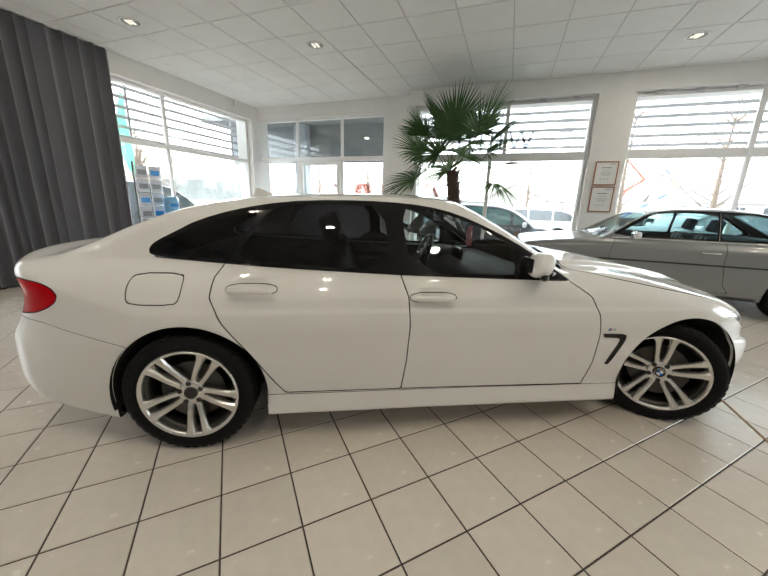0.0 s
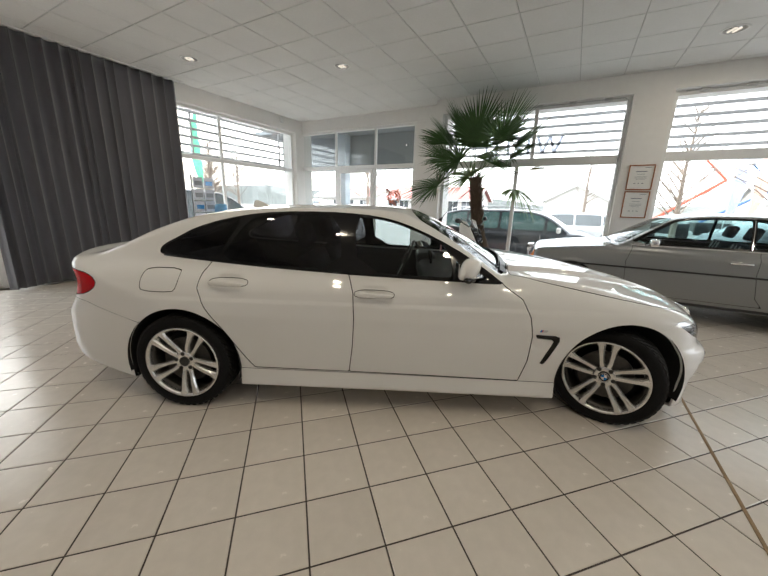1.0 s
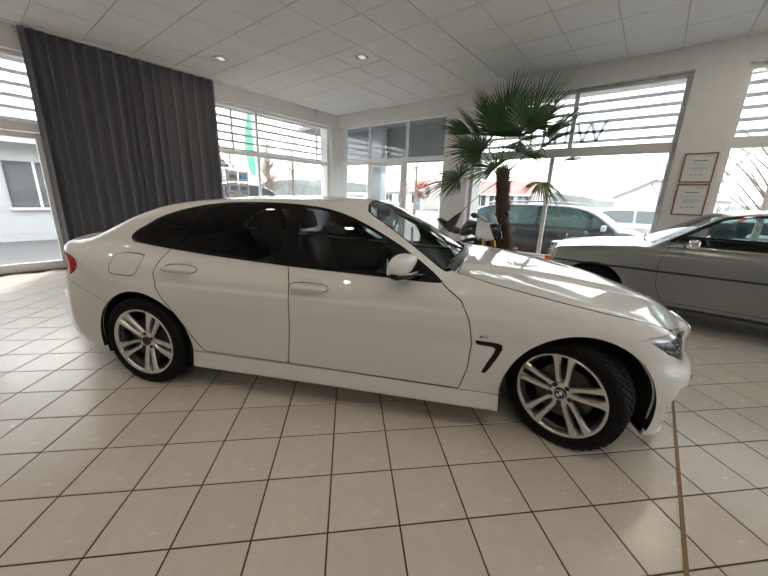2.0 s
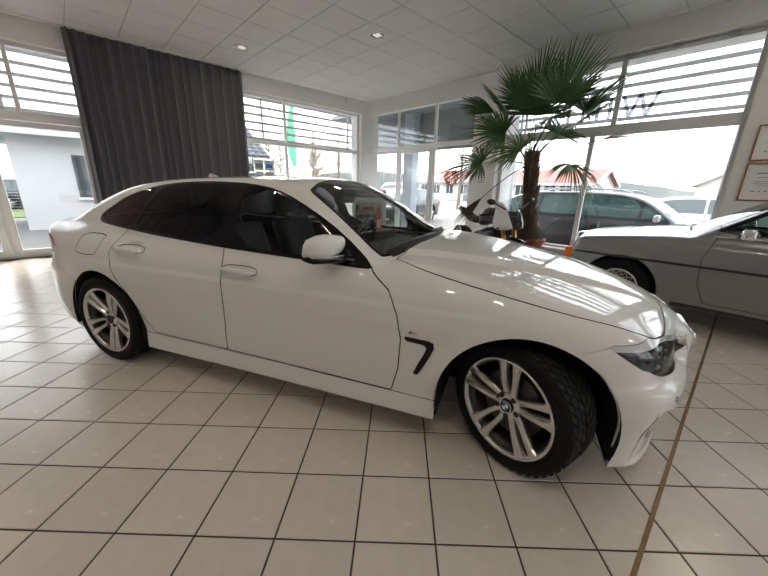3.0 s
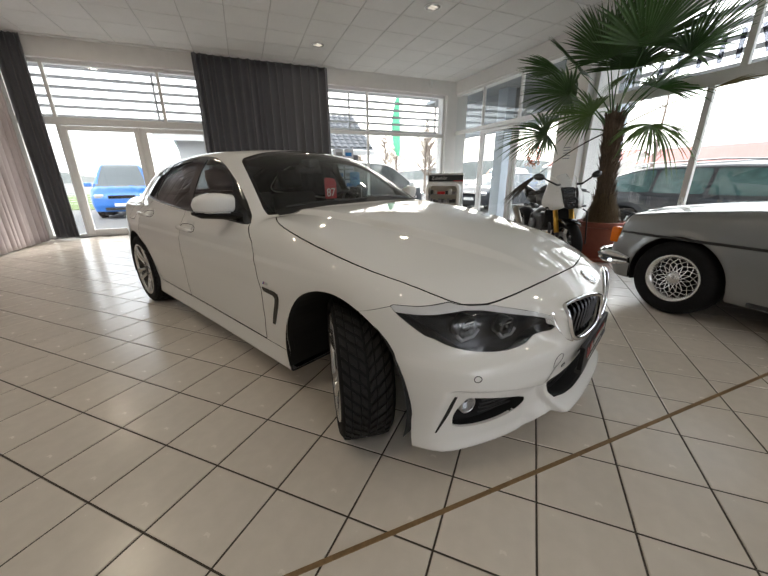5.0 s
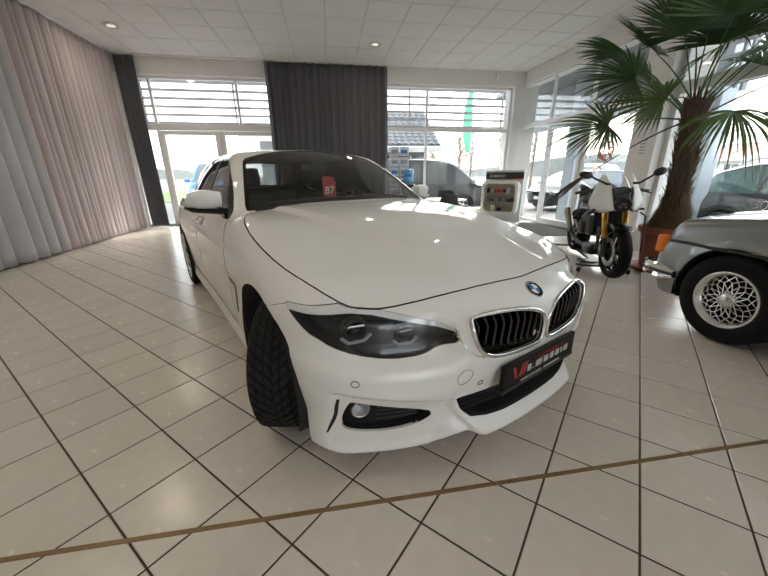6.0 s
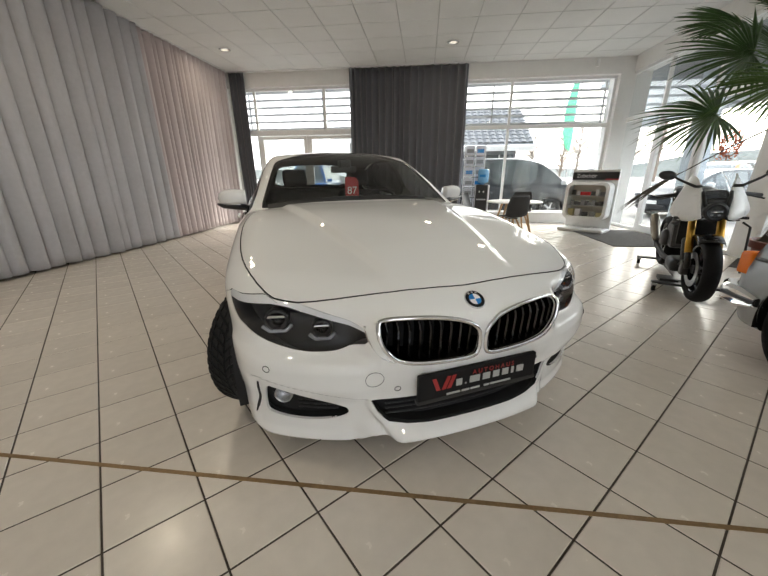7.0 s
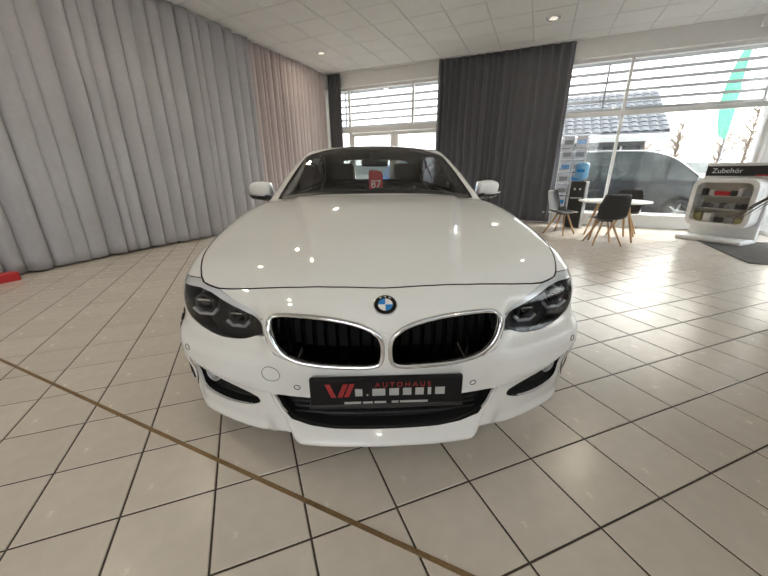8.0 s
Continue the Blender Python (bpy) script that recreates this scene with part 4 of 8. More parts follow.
def wheel_parts(parent, side, studded=True):
    """Alloy wheel with five double spokes; its axle along y, outer face on the side given."""
    R, RR = 0.333, 0.241
    bm = bmesh.new()
    prof = [(RR + 0.012, 0.098), (RR + 0.028, 0.112), (R - 0.05, 0.118), (R - 0.024, 0.112), (R - 0.010, 0.099), (R - 0.007, 0.06), (R - 0.007, -0.06), (R - 0.010, -0.099), (R - 0.03, -0.112), (RR + 0.02, -0.105), (RR + 0.005, -0.08), (RR + 0.005, 0.08)]
    lathe(bm, prof, 96, "y", closed=True)
    ty = part("tyre", bm, M_RUBBER, parent, "black winter tyre with deep tread", smooth=True)
    # tread: blocks in arrow rows
    bm = bmesh.new()
    N = 44
    for k in range(N):
        a0 = 2 * math.pi * k / N
        for s in (1, -1):
            for y0, y1, lag, wd in ((0.006, 0.030, 0.0, 0.66), (0.037, 0.066, 0.55, 0.66), (0.073, 0.097, 1.25, 0.62)):
                da = 2 * math.pi / N
                quad = []
                for yq, aq in ((y0, lag), (y1, lag + 0.55), (y1, lag + 0.55 + wd), (y0, lag + wd)):
                    aa = a0 + (aq + (0.5 if s < 0 else 0)) * da
                    drop = 0.004 * max(0, (yq - 0.06) / 0.04) ** 2
                    quad.append((aa, s * yq, drop))
                lo = [bm.verts.new(((R - 0.016) * math.cos(a), y, (R - 0.016) * math.sin(a))) for a, y, dr in quad]
                hi = [bm.verts.new(((R + 0.001 - dr) * math.cos(a), y * 0.985, (R + 0.001 - dr) * math.sin(a))) for a, y, dr in quad]
                for q in range(4):
                    bm.faces.new((lo[q], lo[(q + 1) % 4], hi[(q + 1) % 4], hi[q]))
                bm.faces.new(hi)
    part("tread", bm, M_TREAD, ty)
    o = side
    bm = bmesh.new()
    lathe(bm, [(RR + 0.014, 0.102 * o), (RR + 0.012, 0.110 * o), (RR + 0.002, 0.110 * o), (RR - 0.006, 0.098 * o), (RR - 0.012, 0.078 * o), (RR - 0.006, 0.078 * o), (RR + 0.006, 0.095 * o)], 80, "y", closed=True)
    rim = part("rim", bm, M_SILVER, parent, "silver alloy rim with five double spokes", smooth=True)
    bm = bmesh.new()
    lathe(bm, [(RR - 0.012, 0.078 * o), (RR - 0.022, 0.05 * o), (RR - 0.030, 0.0), (RR - 0.03, -0.09 * o), (RR - 0.02, -0.095 * o), (RR - 0.012, 0.0), (RR - 0.006, 0.076 * o)], 64, "y", closed=True)
    part("barrel", bm, M_DISC, rim, "dark inner barrel", smooth=True)
    for k in range(5):
        for d in (-1, 1):
            a = 2 * math.pi * k / 5 + math.pi / 2
            bm = bmesh.new()
            secs = []
            for r, wdt, off, hgt, thick in ((0.040, 0.036, 0.017, 0.074, 0.034), (0.075, 0.034, 0.021, 0.077, 0.034), (0.100, 0.031, 0.027, 0.084, 0.034), (0.150, 0.032, 0.033, 0.095, 0.032), (0.205, 0.040, 0.038, 0.104, 0.030), (RR + 0.001, 0.062, 0.046, 0.109, 0.03)):
                t = d * off
                ring = []
                for q, hh in ((-0.5 - 0.12 * d, hgt - thick), (-0.5, hgt - 0.010), (-0.32, hgt), (0.0, hgt + 0.001), (0.32, hgt), (0.5, hgt - 0.010), (0.5 - 0.12 * d, hgt - thick)):
                    tt = t + q * wdt
                    ring.append(bm.verts.new((r * math.cos(a) - tt * math.sin(a), o * hh, r * math.sin(a) + tt * math.cos(a))))
                secs.append(ring)
            for s0, s1 in zip(secs, secs[1:]):
                for q in range(7):
                    bm.faces.new((s0[q], s0[(q + 1) % 7], s1[(q + 1) % 7], s1[q]))
            part("spoke", bm, M_SILVER, rim, smooth=False)
    bm = bmesh.new()
    lathe(bm, [(0.070, 0.05 * o), (0.070, 0.074 * o), (0.064, 0.080 * o), (0.04, 0.082 * o), (0.036, 0.080 * o), (0.0001, 0.080 * o)], 40, "y")
    part("hub", bm, M_SILVER, rim, smooth=True)
    for k in range(5):
        a = 2 * math.pi * (k + 0.5) / 5 + math.pi / 2
        bm = bmesh.new()
        lathe(bm, [(0.0135, 0.081 * o), (0.0135, 0.0845 * o), (0.0001, 0.0845 * o)], 14, "y", pose(0.056 * math.cos(a), 0, 0.056 * math.sin(a)))
        part("wheel_bolt", bm, M_BLACK, rim)
    bm = bmesh.new()
    lathe(bm, [(0.033, 0.08 * o), (0.033, 0.0855 * o), (0.0001, 0.0865 * o)], 28, "y")
    part("hub_cap", bm, M_BLACK if parent.name.startswith("rear") else M_GBLACK, rim)
    bm = bmesh.new()
    lathe(bm, [(0.165, 0.02 * o), (0.165, 0.04 * o), (0.06, 0.04 * o), (0.06, 0.02 * o)], 48, "y", closed=True)
    part("brake_disc", bm, M_DISC, parent, smooth=False)
    # dark disc added behind the spokes for the shade inside the wheel
    bm = bmesh.new()
    lathe(bm, [(RR - 0.025, -0.06 * o), (0.0001, -0.055 * o)], 40, "y")
    part("shade_disc", bm, M_DARK, parent)


def roundel(parent, m, r):
    """Round badge: dark ring, four fields in two colours."""
    bm = bmesh.new()
    lathe(bm, [(r, 0), (r, 0.006), (r * 0.94, 0.0085), (r * 0.9, 0.0075), (0.0001, 0.007)], 40, "z", m)
    ob = part("badge", bm, M_CHROME, parent, "round badge with a dark ring and blue and white quarters", smooth=True)
    bm = bmesh.new()
    lathe(bm, [(r * 0.9, 0.0076), (r * 0.9, 0.0088), (r * 0.60, 0.0088), (r * 0.60, 0.0076)], 40, "z", m, closed=True)
    part("badge_ring", bm, M_GBLACK, ob)
    for k in range(4):
        bm = bmesh.new()
        prism(bm, [(0, 0)] + [(r * 0.585 * math.cos(a), r * 0.585 * math.sin(a)) for a in np.linspace(k * math.pi / 2, (k + 1) * math.pi / 2, 9)], 0.0072, 0.0087, m)
        part("badge_field", bm, M_BLUE if k % 2 else M_ENAMEL, ob)
    for a in (60, 90, 120):
        bm = boxm(-r * 0.1, r * 0.1, -r * 0.08, r * 0.08, 0.0088, 0.0094)
        bmesh.ops.transform(bm, matrix=m @ pose(r * 0.76 * math.cos(radians(a)), r * 0.76 * math.sin(radians(a)), 0, 0, 0, a - 90), verts=bm.verts)
        part("badge_mark", bm, M_CHROME, ob)
    return ob


STEER = -35
for nm, wx, wy, turn in (("rear_wheel", -0.02, -0.85, 0), ("rear_wheel", -0.02, 0.85, 0), ("front_wheel", 2.885, -0.80, STEER), ("front_wheel", 2.885, 0.80, STEER)):
    w = new(nm)
    w.parent = car
    w.matrix_local = pose(wx, wy, 0.333, 0, 0 if wy < 0 else 15, turn) @ pose(0, 0, 0, 0, -2 if turn else 30, 0)
    wheel_parts(w, -1 if wy < 0 else 1)
    if turn:
        sgn = -1 if wy < 0 else 1
        roundel(w, pose(0, 0.0862 * sgn, 0, 90 if sgn < 0 else -90, 0, 0), 0.031)

# ---- fittings of the white coupe ----


def on_front(y, z):
    return front_x(y, z)


def ring_on_front(outline, r, back, material, name, label="", lift=0.004):
    """A bar that follows an outline of (half-width, z) on the nose."""
    for s in (1, -1):
        bm = bmesh.new()
        tube(bm, [(on_front(y, z) + lift, s * y, z) for y, z in outline], r, 8, closed=True)
        part(name, bm, material, car, label, smooth=True)


def cutcorners(pts, times=2):
    P_ = np.array(pts, float)
    for _ in range(times):
        Q_ = np.roll(P_, -1, 0)
        P_ = np.stack([0.75 * P_ + 0.25 * Q_, 0.25 * P_ + 0.75 * Q_], 1).reshape(-1, 2)
    return [tuple(q) for q in P_]


KID = cutcorners([(0.034, 0.660), (0.082, 0.684), (0.178, 0.701), (0.274, 0.706), (0.365, 0.705), (0.408, 0.698), (0.404, 0.645), (0.382, 0.593), (0.338, 0.553), (0.258, 0.536), (0.13, 0.530), (0.034, 0.530), (0.013, 0.556), (0.013, 0.628)], 2)
ring_on_front(KID, 0.0088, 0, M_CHROME, "kidney_surround", "chrome grille surround")
kid_top = curve([0.013, 0.034, 0.082, 0.178, 0.274, 0.365, 0.408], [0.64, 0.660, 0.684, 0.700, 0.705, 0.704, 0.690])
kid_bot = curve([0.013, 0.034, 0.13, 0.258, 0.338, 0.382, 0.404], [0.55, 0.532, 0.533, 0.539, 0.556, 0.595, 0.645])
for s in (1, -1):
    bm = bmesh.new()
    prism(bm, [(s * y, z) for y, z in KID], 0, 0.01, Matrix(((0, 0, 1, 3.56), (1, 0, 0, 0), (0, 1, 0, 0), (0, 0, 0, 1))))
    grille = part("kidney_grille", bm, M_DARK, car, "black grille with upright bars")
    for k in range(9):
        y = 0.047 + 0.0405 * k
        z0, z1 = float(kid_bot(np.array(y))) + 0.004, float(kid_top(np.array(y))) - 0.004
        bm = bmesh.new()
        ring0 = None
        for i in range(9):
            t = i / 8
            z = z0 + (z1 - z0) * t
            xf = on_front(y, z) - 0.010 - 0.012 * (1 - t)
            vv = [bm.verts.new((xf + a, s * (y + b), z)) for a, b in ((0.004, 0.0), (-0.002, 0.0045), (-0.05, 0.004), (-0.05, -0.004), (-0.002, -0.0045))]
            if ring0:
                for q in range(5):
                    bm.faces.new((ring0[q], ring0[(q + 1) % 5], vv[(q + 1) % 5], vv[q]))
            else:
                bm.faces.new(vv)
            ring0 = vv
        bm.faces.new(ring0)
        part("grille_bar", bm, M_BLACKCHROME, grille)
    # chrome wedge between grille and headlamp
    bm = bmesh.new()
    pts = [(0.408, 0.696), (0.446, 0.680), (0.438, 0.632), (0.422, 0.600), (0.396, 0.568), (0.350, 0.546), (0.338, 0.553), (0.382, 0.593), (0.404, 0.645)]
    lo = [bm.verts.new((on_front(y, z) - 0.03, s * y, z)) for y, z in pts]
    hi = [bm.verts.new((on_front(y, z) + 0.003, s * y, z)) for y, z in pts]
    for q in range(9):
        bm.faces.new((lo[q], lo[(q + 1) % 9], hi[(q + 1) % 9], hi[q]))
    bm.faces.new(hi)
    part("grille_wedge", bm, M_CHROME, car)

# bumper openings: dark walls and back, bars, fog lamps


def recess(name, mesh, deep, material, label=""):
    """A dark pocket behind an opening: its walls and its back."""
    v, f = mesh
    n = car_normal(v)
    edges = {}
    for q in f:
        for a, b in zip(q, q[1:] + q[:1]):
            edges[(a, b)] = 1
    walls = [(b, a, a + len(v), b + len(v)) for a, b in edges if (b, a) not in edges and abs(v[a][1]) + abs(v[b][1]) > 0.002]
    back = np.concatenate([v - n * 0.002, v - np.array([deep, 0, 0]) - n * 0.01])
    return part(name, mesh_from(name, back, walls + [tuple(i + len(v) for i in q) for q in f], material), material, car, label)


recess("intake_mesh", both(int_cut), 0.07, M_DARK, "black lower intake")
for z in (0.275, 0.295, 0.315, 0.335):
    bm = bmesh.new()
    tube(bm, [(on_front(abs(y), z) - 0.05, y, z) for y in np.linspace(-0.36, 0.36, 25)], 0.0045, 6)
    part("intake_bar", bm, M_BLACK, car)
for s in (1, -1):
    recess("fog_intake", fog_cut if s > 0 else mirrored(fog_cut), 0.045, M_DARK)
    for z in (0.29, 0.31, 0.33, 0.35):
        bm = bmesh.new()
        tube(bm, [(on_front(y, z) - 0.035, s * y, z) for y in np.linspace(0.54, 0.69, 10)], 0.004, 6)
        part("fog_grille_bar", bm, M_BLACK, car)
    bm = bmesh.new()
    fx_ = on_front(0.745, 0.345)
    lathe(bm, [(0.037, -0.03), (0.037, 0.004), (0.032, 0.007), (0.030, 0.0), (0.012, -0.02), (0.0001, -0.02)], 28, "x", pose(fx_ - 0.035, s * 0.745, 0.345, 0, 0, s * 22))
    fog = part("fog_lamp", bm, M_ALU, car, "small round fog lamp", smooth=True)
    bm = bmesh.new()
    lathe(bm, [(0.031, 0.004), (0.025, 0.009), (0.0001, 0.012)], 28, "x", pose(fx_ - 0.035, s * 0.745, 0.345, 0, 0, s * 22))
    part("fog_lens", bm, M_LENS, fog, smooth=True)

# headlamps: dark housing, two ringed projectors, bright strip along the top edge
for s in (1, -1):
    hv, hf = head if s > 0 else mirrored(head)
    nn = car_normal(hv)
    hp = hv - nn * 0.075
    edges = {}
    for q in hf:
        for a, b in zip(q, q[1:] + q[:1]):
            edges[(a, b)] = edges.get((a, b), 0) + 1
    nh = len(hv)
    skirt = [(b, a, a + nh, b + nh) for a, b in edges if (b, a) not in edges]
    hs = part("headlamp_housing", mesh_from("headlamp_housing", np.concatenate([hv - nn * 0.003, hp]), skirt + [tuple(i + nh for i in q) for q in hf], M_SMOKE), M_SMOKE, car, "dark headlamp housing")
    # side wall of the housing
    for nm, yc, zc, r in (("outer_projector", 0.735, 0.662, 0.046), ("inner_projector", 0.575, 0.635, 0.040)):
        xx = on_front(yc, zc)
        m = pose(xx - 0.05, s * yc, zc, 0, 4, s * 14)
        bm = bmesh.new()
        lathe(bm, [(r, -0.03), (r, 0.012), (r * 0.86, 0.018), (r * 0.80, 0.0), (r * 0.62, -0.012)], 36, "x", m)
        pj = part(nm, bm, M_SMOKE, hs, "", smooth=True)
        bm = bmesh.new()
        lathe(bm, [(r * 0.66, -0.014), (r * 0.5, 0.004), (r * 0.25, 0.014), (0.0001, 0.017)], 32, "x", m)
        part("projector_lens", bm, M_GBLACK, pj, smooth=True)
        # six-sided light guide round the projector
        bm = bmesh.new()
        hexo = [(r * 1.18 * math.cos(a) * (1.1 if abs(math.cos(a)) > 0.7 else 1), r * 1.12 * math.sin(a)) for a in [radians(q) for q in (200, 235, 305, 340, 10, 170)]]
        tube(bm, [m @ Vector((0.014, a, b)) for a, b in hexo[:4]], 0.0075, 8)
        part("light_guide", bm, M_GUIDE, pj, smooth=True)
        bm = bmesh.new()
        box(bm, 0.0, 0.012, -r * 0.95, r * 0.95, r * 0.28, r * 0.52, 0.003, m)
        part("brow", bm, M_CHROME, pj)
    # pale band along the upper edge, just under the cover
    tops = np.interp(hv[:, 1] * s, [0.44, 0.55, 0.657, 0.69, 0.752, 0.81, 0.875, 0.97], [0.672, 0.703, 0.733, 0.742, 0.749, 0.746, 0.739, 0.738])
    band = tops - hv[:, 2] - 0.017
    bv, bf = clip(hv - nn * 0.002, hf, band, -1)
    part("indicator_strip", mesh_from("indicator_strip", bv, bf, M_ENAMEL, True), M_ENAMEL, hs, "pale strip along the top of the headlamp")

    # dark strip on the bumper's outer corner, painted in for a shaded air slot
    bm = bmesh.new()
    rows_ = []
    for q in range(13):
        t = q / 12
        z, x = 0.428 - 0.182 * t, 3.445 - 0.064 * t
        wdt = 0.002 + 0.0035 * math.sin(math.pi * min(1, 0.1 + t)) ** 0.5 if t < 0.9 else 0.003
        rows_.append([bm.verts.new((x + e * wdt, s * (side_y(x + e * wdt, z) + 0.0015), z)) for e in (-1, 1)])
    for r0, r1 in zip(rows_, rows_[1:]):
        bm.faces.new((r0[0], r0[1], r1[1], r1[0]))
    part("air_slot_shade", bm, M_DARK, car, "narrow dark strip painted in for a shaded air slot")

# round badge on the nose
bz, bx_ = 0.733, on_front(0.0, 0.733)
bn = Vector(car_normal(np.array([[bx_, 0.0, bz]]))[0])
bu = (Vector((0, 0, 1)) - bn * bn.z).normalized()
bl = bu.cross(bn)
roundel(car, Matrix.Translation(Vector((bx_, 0, bz)) - bn * 0.003) @ Matrix((bl, bu, bn)).transposed().to_4x4(), 0.043)

M_PLATE = mat("plate_black", (0.008, 0.008, 0.009), 0.5, spec=0.2)
# advertising plate on its holder; its lettering as plain bars
plate = part("plate", boxm(3.715, 3.735, -0.272, 0.272, 0.376, 0.492, 0.006), M_PLATE, car, "black dealer plate with a red sign and pale bars")
M_LETTER = mat("plate_letter", (0.42, 0.42, 0.41), 0.4)
M_SIGN = mat("plate_red", (0.34, 0.025, 0.025), 0.35)
px = 3.736
part("plate_frame", boxm(3.71, 3.737, -0.276, 0.276, 0.369, 0.386, 0.004), M_BLACK, plate)


def plate_bar(y0, y1, z0, z1, material, shear=0.0):
    bm = bmesh.new()
    prism(bm, [(y0, z0), (y1, z0), (y1 + shear, z1), (y0 + shear, z1)], px - 0.002, px + 0.0012, Matrix(((0, 0, 1, 0), (1, 0, 0, 0), (0, 1, 0, 0), (0, 0, 0, 1))))
    part("plate_bar", bm, material, plate)


def ym(d):                                            # d metres from the plate's left edge as one reads it
    return -0.272 + d


for d0, d1, sh in ((0.075, 0.092, -0.02), (0.097, 0.114, 0.022), (0.120, 0.137, 0.022)):
    plate_bar(ym(d0), ym(d1), 0.418, 0.472, M_SIGN, sh)
part("plate_word", text_mesh("plate_word", "A U T O H A U S", 0.027, M_SIGN, Matrix.Translation((px + 0.0012, 0.058, 0.465)) @ Matrix(((0, 0, 1, 0), (1, 0, 0, 0), (0, 1, 0, 0), (0, 0, 0, 1)))), M_SIGN, plate, "thin red word Autohaus")
for k, wd in enumerate((0.026, 0.006, 0.046, 0.034, 0.030, 0.030, 0.012, 0.034)):
    d0 = 0.160 + sum((0.026, 0.006, 0.046, 0.034, 0.030, 0.030, 0.012, 0.034)[:k]) + 0.0145 * k
    plate_bar(ym(d0), ym(d0 + wd), 0.421, 0.450 if k != 1 else 0.427, M_LETTER)
for d0, d1 in ((0.12, 0.18), (0.187, 0.222), (0.228, 0.27), (0.29, 0.315), (0.32, 0.42)):
    plate_bar(ym(d0), ym(d1), 0.389, 0.397, M_LETTER)

# towing-eye cover and parking sensors
for y, z, r, wdt in ((-0.421, 0.478, 0.034, 0.0011), (-0.33, 0.42, 0.0115, 0.0016), (0.33, 0.42, 0.0115, 0.0016), (-0.797, 0.508, 0.0115, 0.0016), (0.797, 0.508, 0.0115, 0.0016)):
    bm = bmesh.new()
    tube(bm, [(on_front(abs(y + r * math.cos(a)), z + r * math.sin(a)) + 0.0006, y + r * math.cos(a), z + r * math.sin(a)) for a in np.linspace(0, 2 * math.pi, 28, endpoint=False)], wdt, 5, closed=True)
    part("sensor_ring" if r < 0.02 else "tow_cover", bm, M_BLACK if r > 0.02 else M_DASH, car)

for s in (1, -1):
    # hooked air outlet in the front wing, and the small mark above it
    bm = bmesh.new()
    hook = [(2.318, 0.635), (2.325, 0.640), (2.44, 0.637), (2.468, 0.628), (2.472, 0.600), (2.455, 0.555), (2.415, 0.470), (2.395, 0.437), (2.385, 0.436), (2.372, 0.440), (2.395, 0.50), (2.425, 0.565), (2.435, 0.597), (2.42, 0.610), (2.33, 0.616)]
    lo = [bm.verts.new((x, s * (side_y(x, z) - 0.02), z)) for x, z in hook]
    hi = [bm.verts.new((x, s * (side_y(x, z) + 0.003), z)) for x, z in hook]
    n = len(hook)
    for q in range(n):
        bm.faces.new((lo[q], lo[(q + 1) % n], hi[(q + 1) % n], hi[q]))
    bm.faces.new(hi)
    part("wing_outlet", bm, M_GBLACK, car, "black hooked air outlet in the wing")
    for k, (x0, wd, mt) in enumerate(((2.340, 0.009, M_BLUE), (2.349, 0.006, M_RED), (2.355, 0.028, M_ALU))):
        bm = bmesh.new()
        yy = side_y(2.36, 0.668)
        prism(bm, [(x0, 0.660), (x0 + wd, 0.660), (x0 + wd + 0.006, 0.674), (x0 + 0.006, 0.674)], s * (yy - 0.004), s * (yy + 0.003), Matrix(((1, 0, 0, 0), (0, 0, 1, 0), (0, 1, 0, 0), (0, 0, 0, 1))))
        part("wing_mark", bm, mt, car)
    # door mirror: white cap, black foot, glass behind
    bm = bmesh.new()
    rings = []
    for k in range(15):
        a = k / 14                                    # from the car outwards
        y = 0.845 + 0.20 * a
        e = math.sqrt(max(0.0, 1 - max(0, (a - 0.38) / 0.62) ** 2.4)) * (0.84 + 0.16 * min(1, a * 3)) + 0.01
        hgt, dep = 0.062 * e, 0.08 * e
        cz, cx = 1.048 + 0.002 * a, 1.875 - 0.05 * a
        ring = []
        for q in np.linspace(0, 2 * math.pi, 24, endpoint=False):
            c, sq = math.cos(q), math.sin(q)
            fx = dep * (abs(c) ** 0.75) * (1 if c > 0 else -0.55)
            fz = hgt * math.copysign(abs(sq) ** 0.7, sq)
            ring.append(bm.verts.new((cx + fx + 0.02 * (fz / 0.07), s * y, cz + fz - (0.012 if sq < -0.2 else 0) * a)))
        rings.append(ring)
    for r0, r1 in zip(rings, rings[1:]):
        for q in range(24):
            bm.faces.new((r0[q], r0[(q + 1) % 24], r1[(q + 1) % 24], r1[q]))
    bm.faces.new(rings[0])
    bm.faces.new(rings[-1][::-1])
    mir = part("door_mirror", bm, M_PAINT, car, "white door mirror on a black foot", smooth=True)
    bm = bmesh.new()
    tube(bm, [(2.02, s * 0.80, 0.962), (1.95, s * 0.84, 0.978), (1.90, s * 0.90, 0.985), (1.85, s * 1.01, 0.992), (1.82, s * 1.05, 1.0)], [0.018, 0.022, 0.026, 0.022, 0.008], 12)
    part("mirror_foot", bm, M_GBLACK, mir, smooth=True)
    bm = bmesh.new()
    tube(bm, [(1.955, s * 0.885, 1.003), (1.93, s * 0.97, 1.006), (1.87, s * 1.045, 1.012)], 0.005, 8)
    part("mirror_indicator", bm, M_ALU, mir, smooth=True)
    bm = bmesh.new()
    box(bm, 1.790, 1.797, s * 0.885, s * 0.985, 1.005, 1.085, 0.003)
    part("mirror_glass", bm, M_CHROME, mir)
    # bright line under the windows
    bm = bmesh.new()
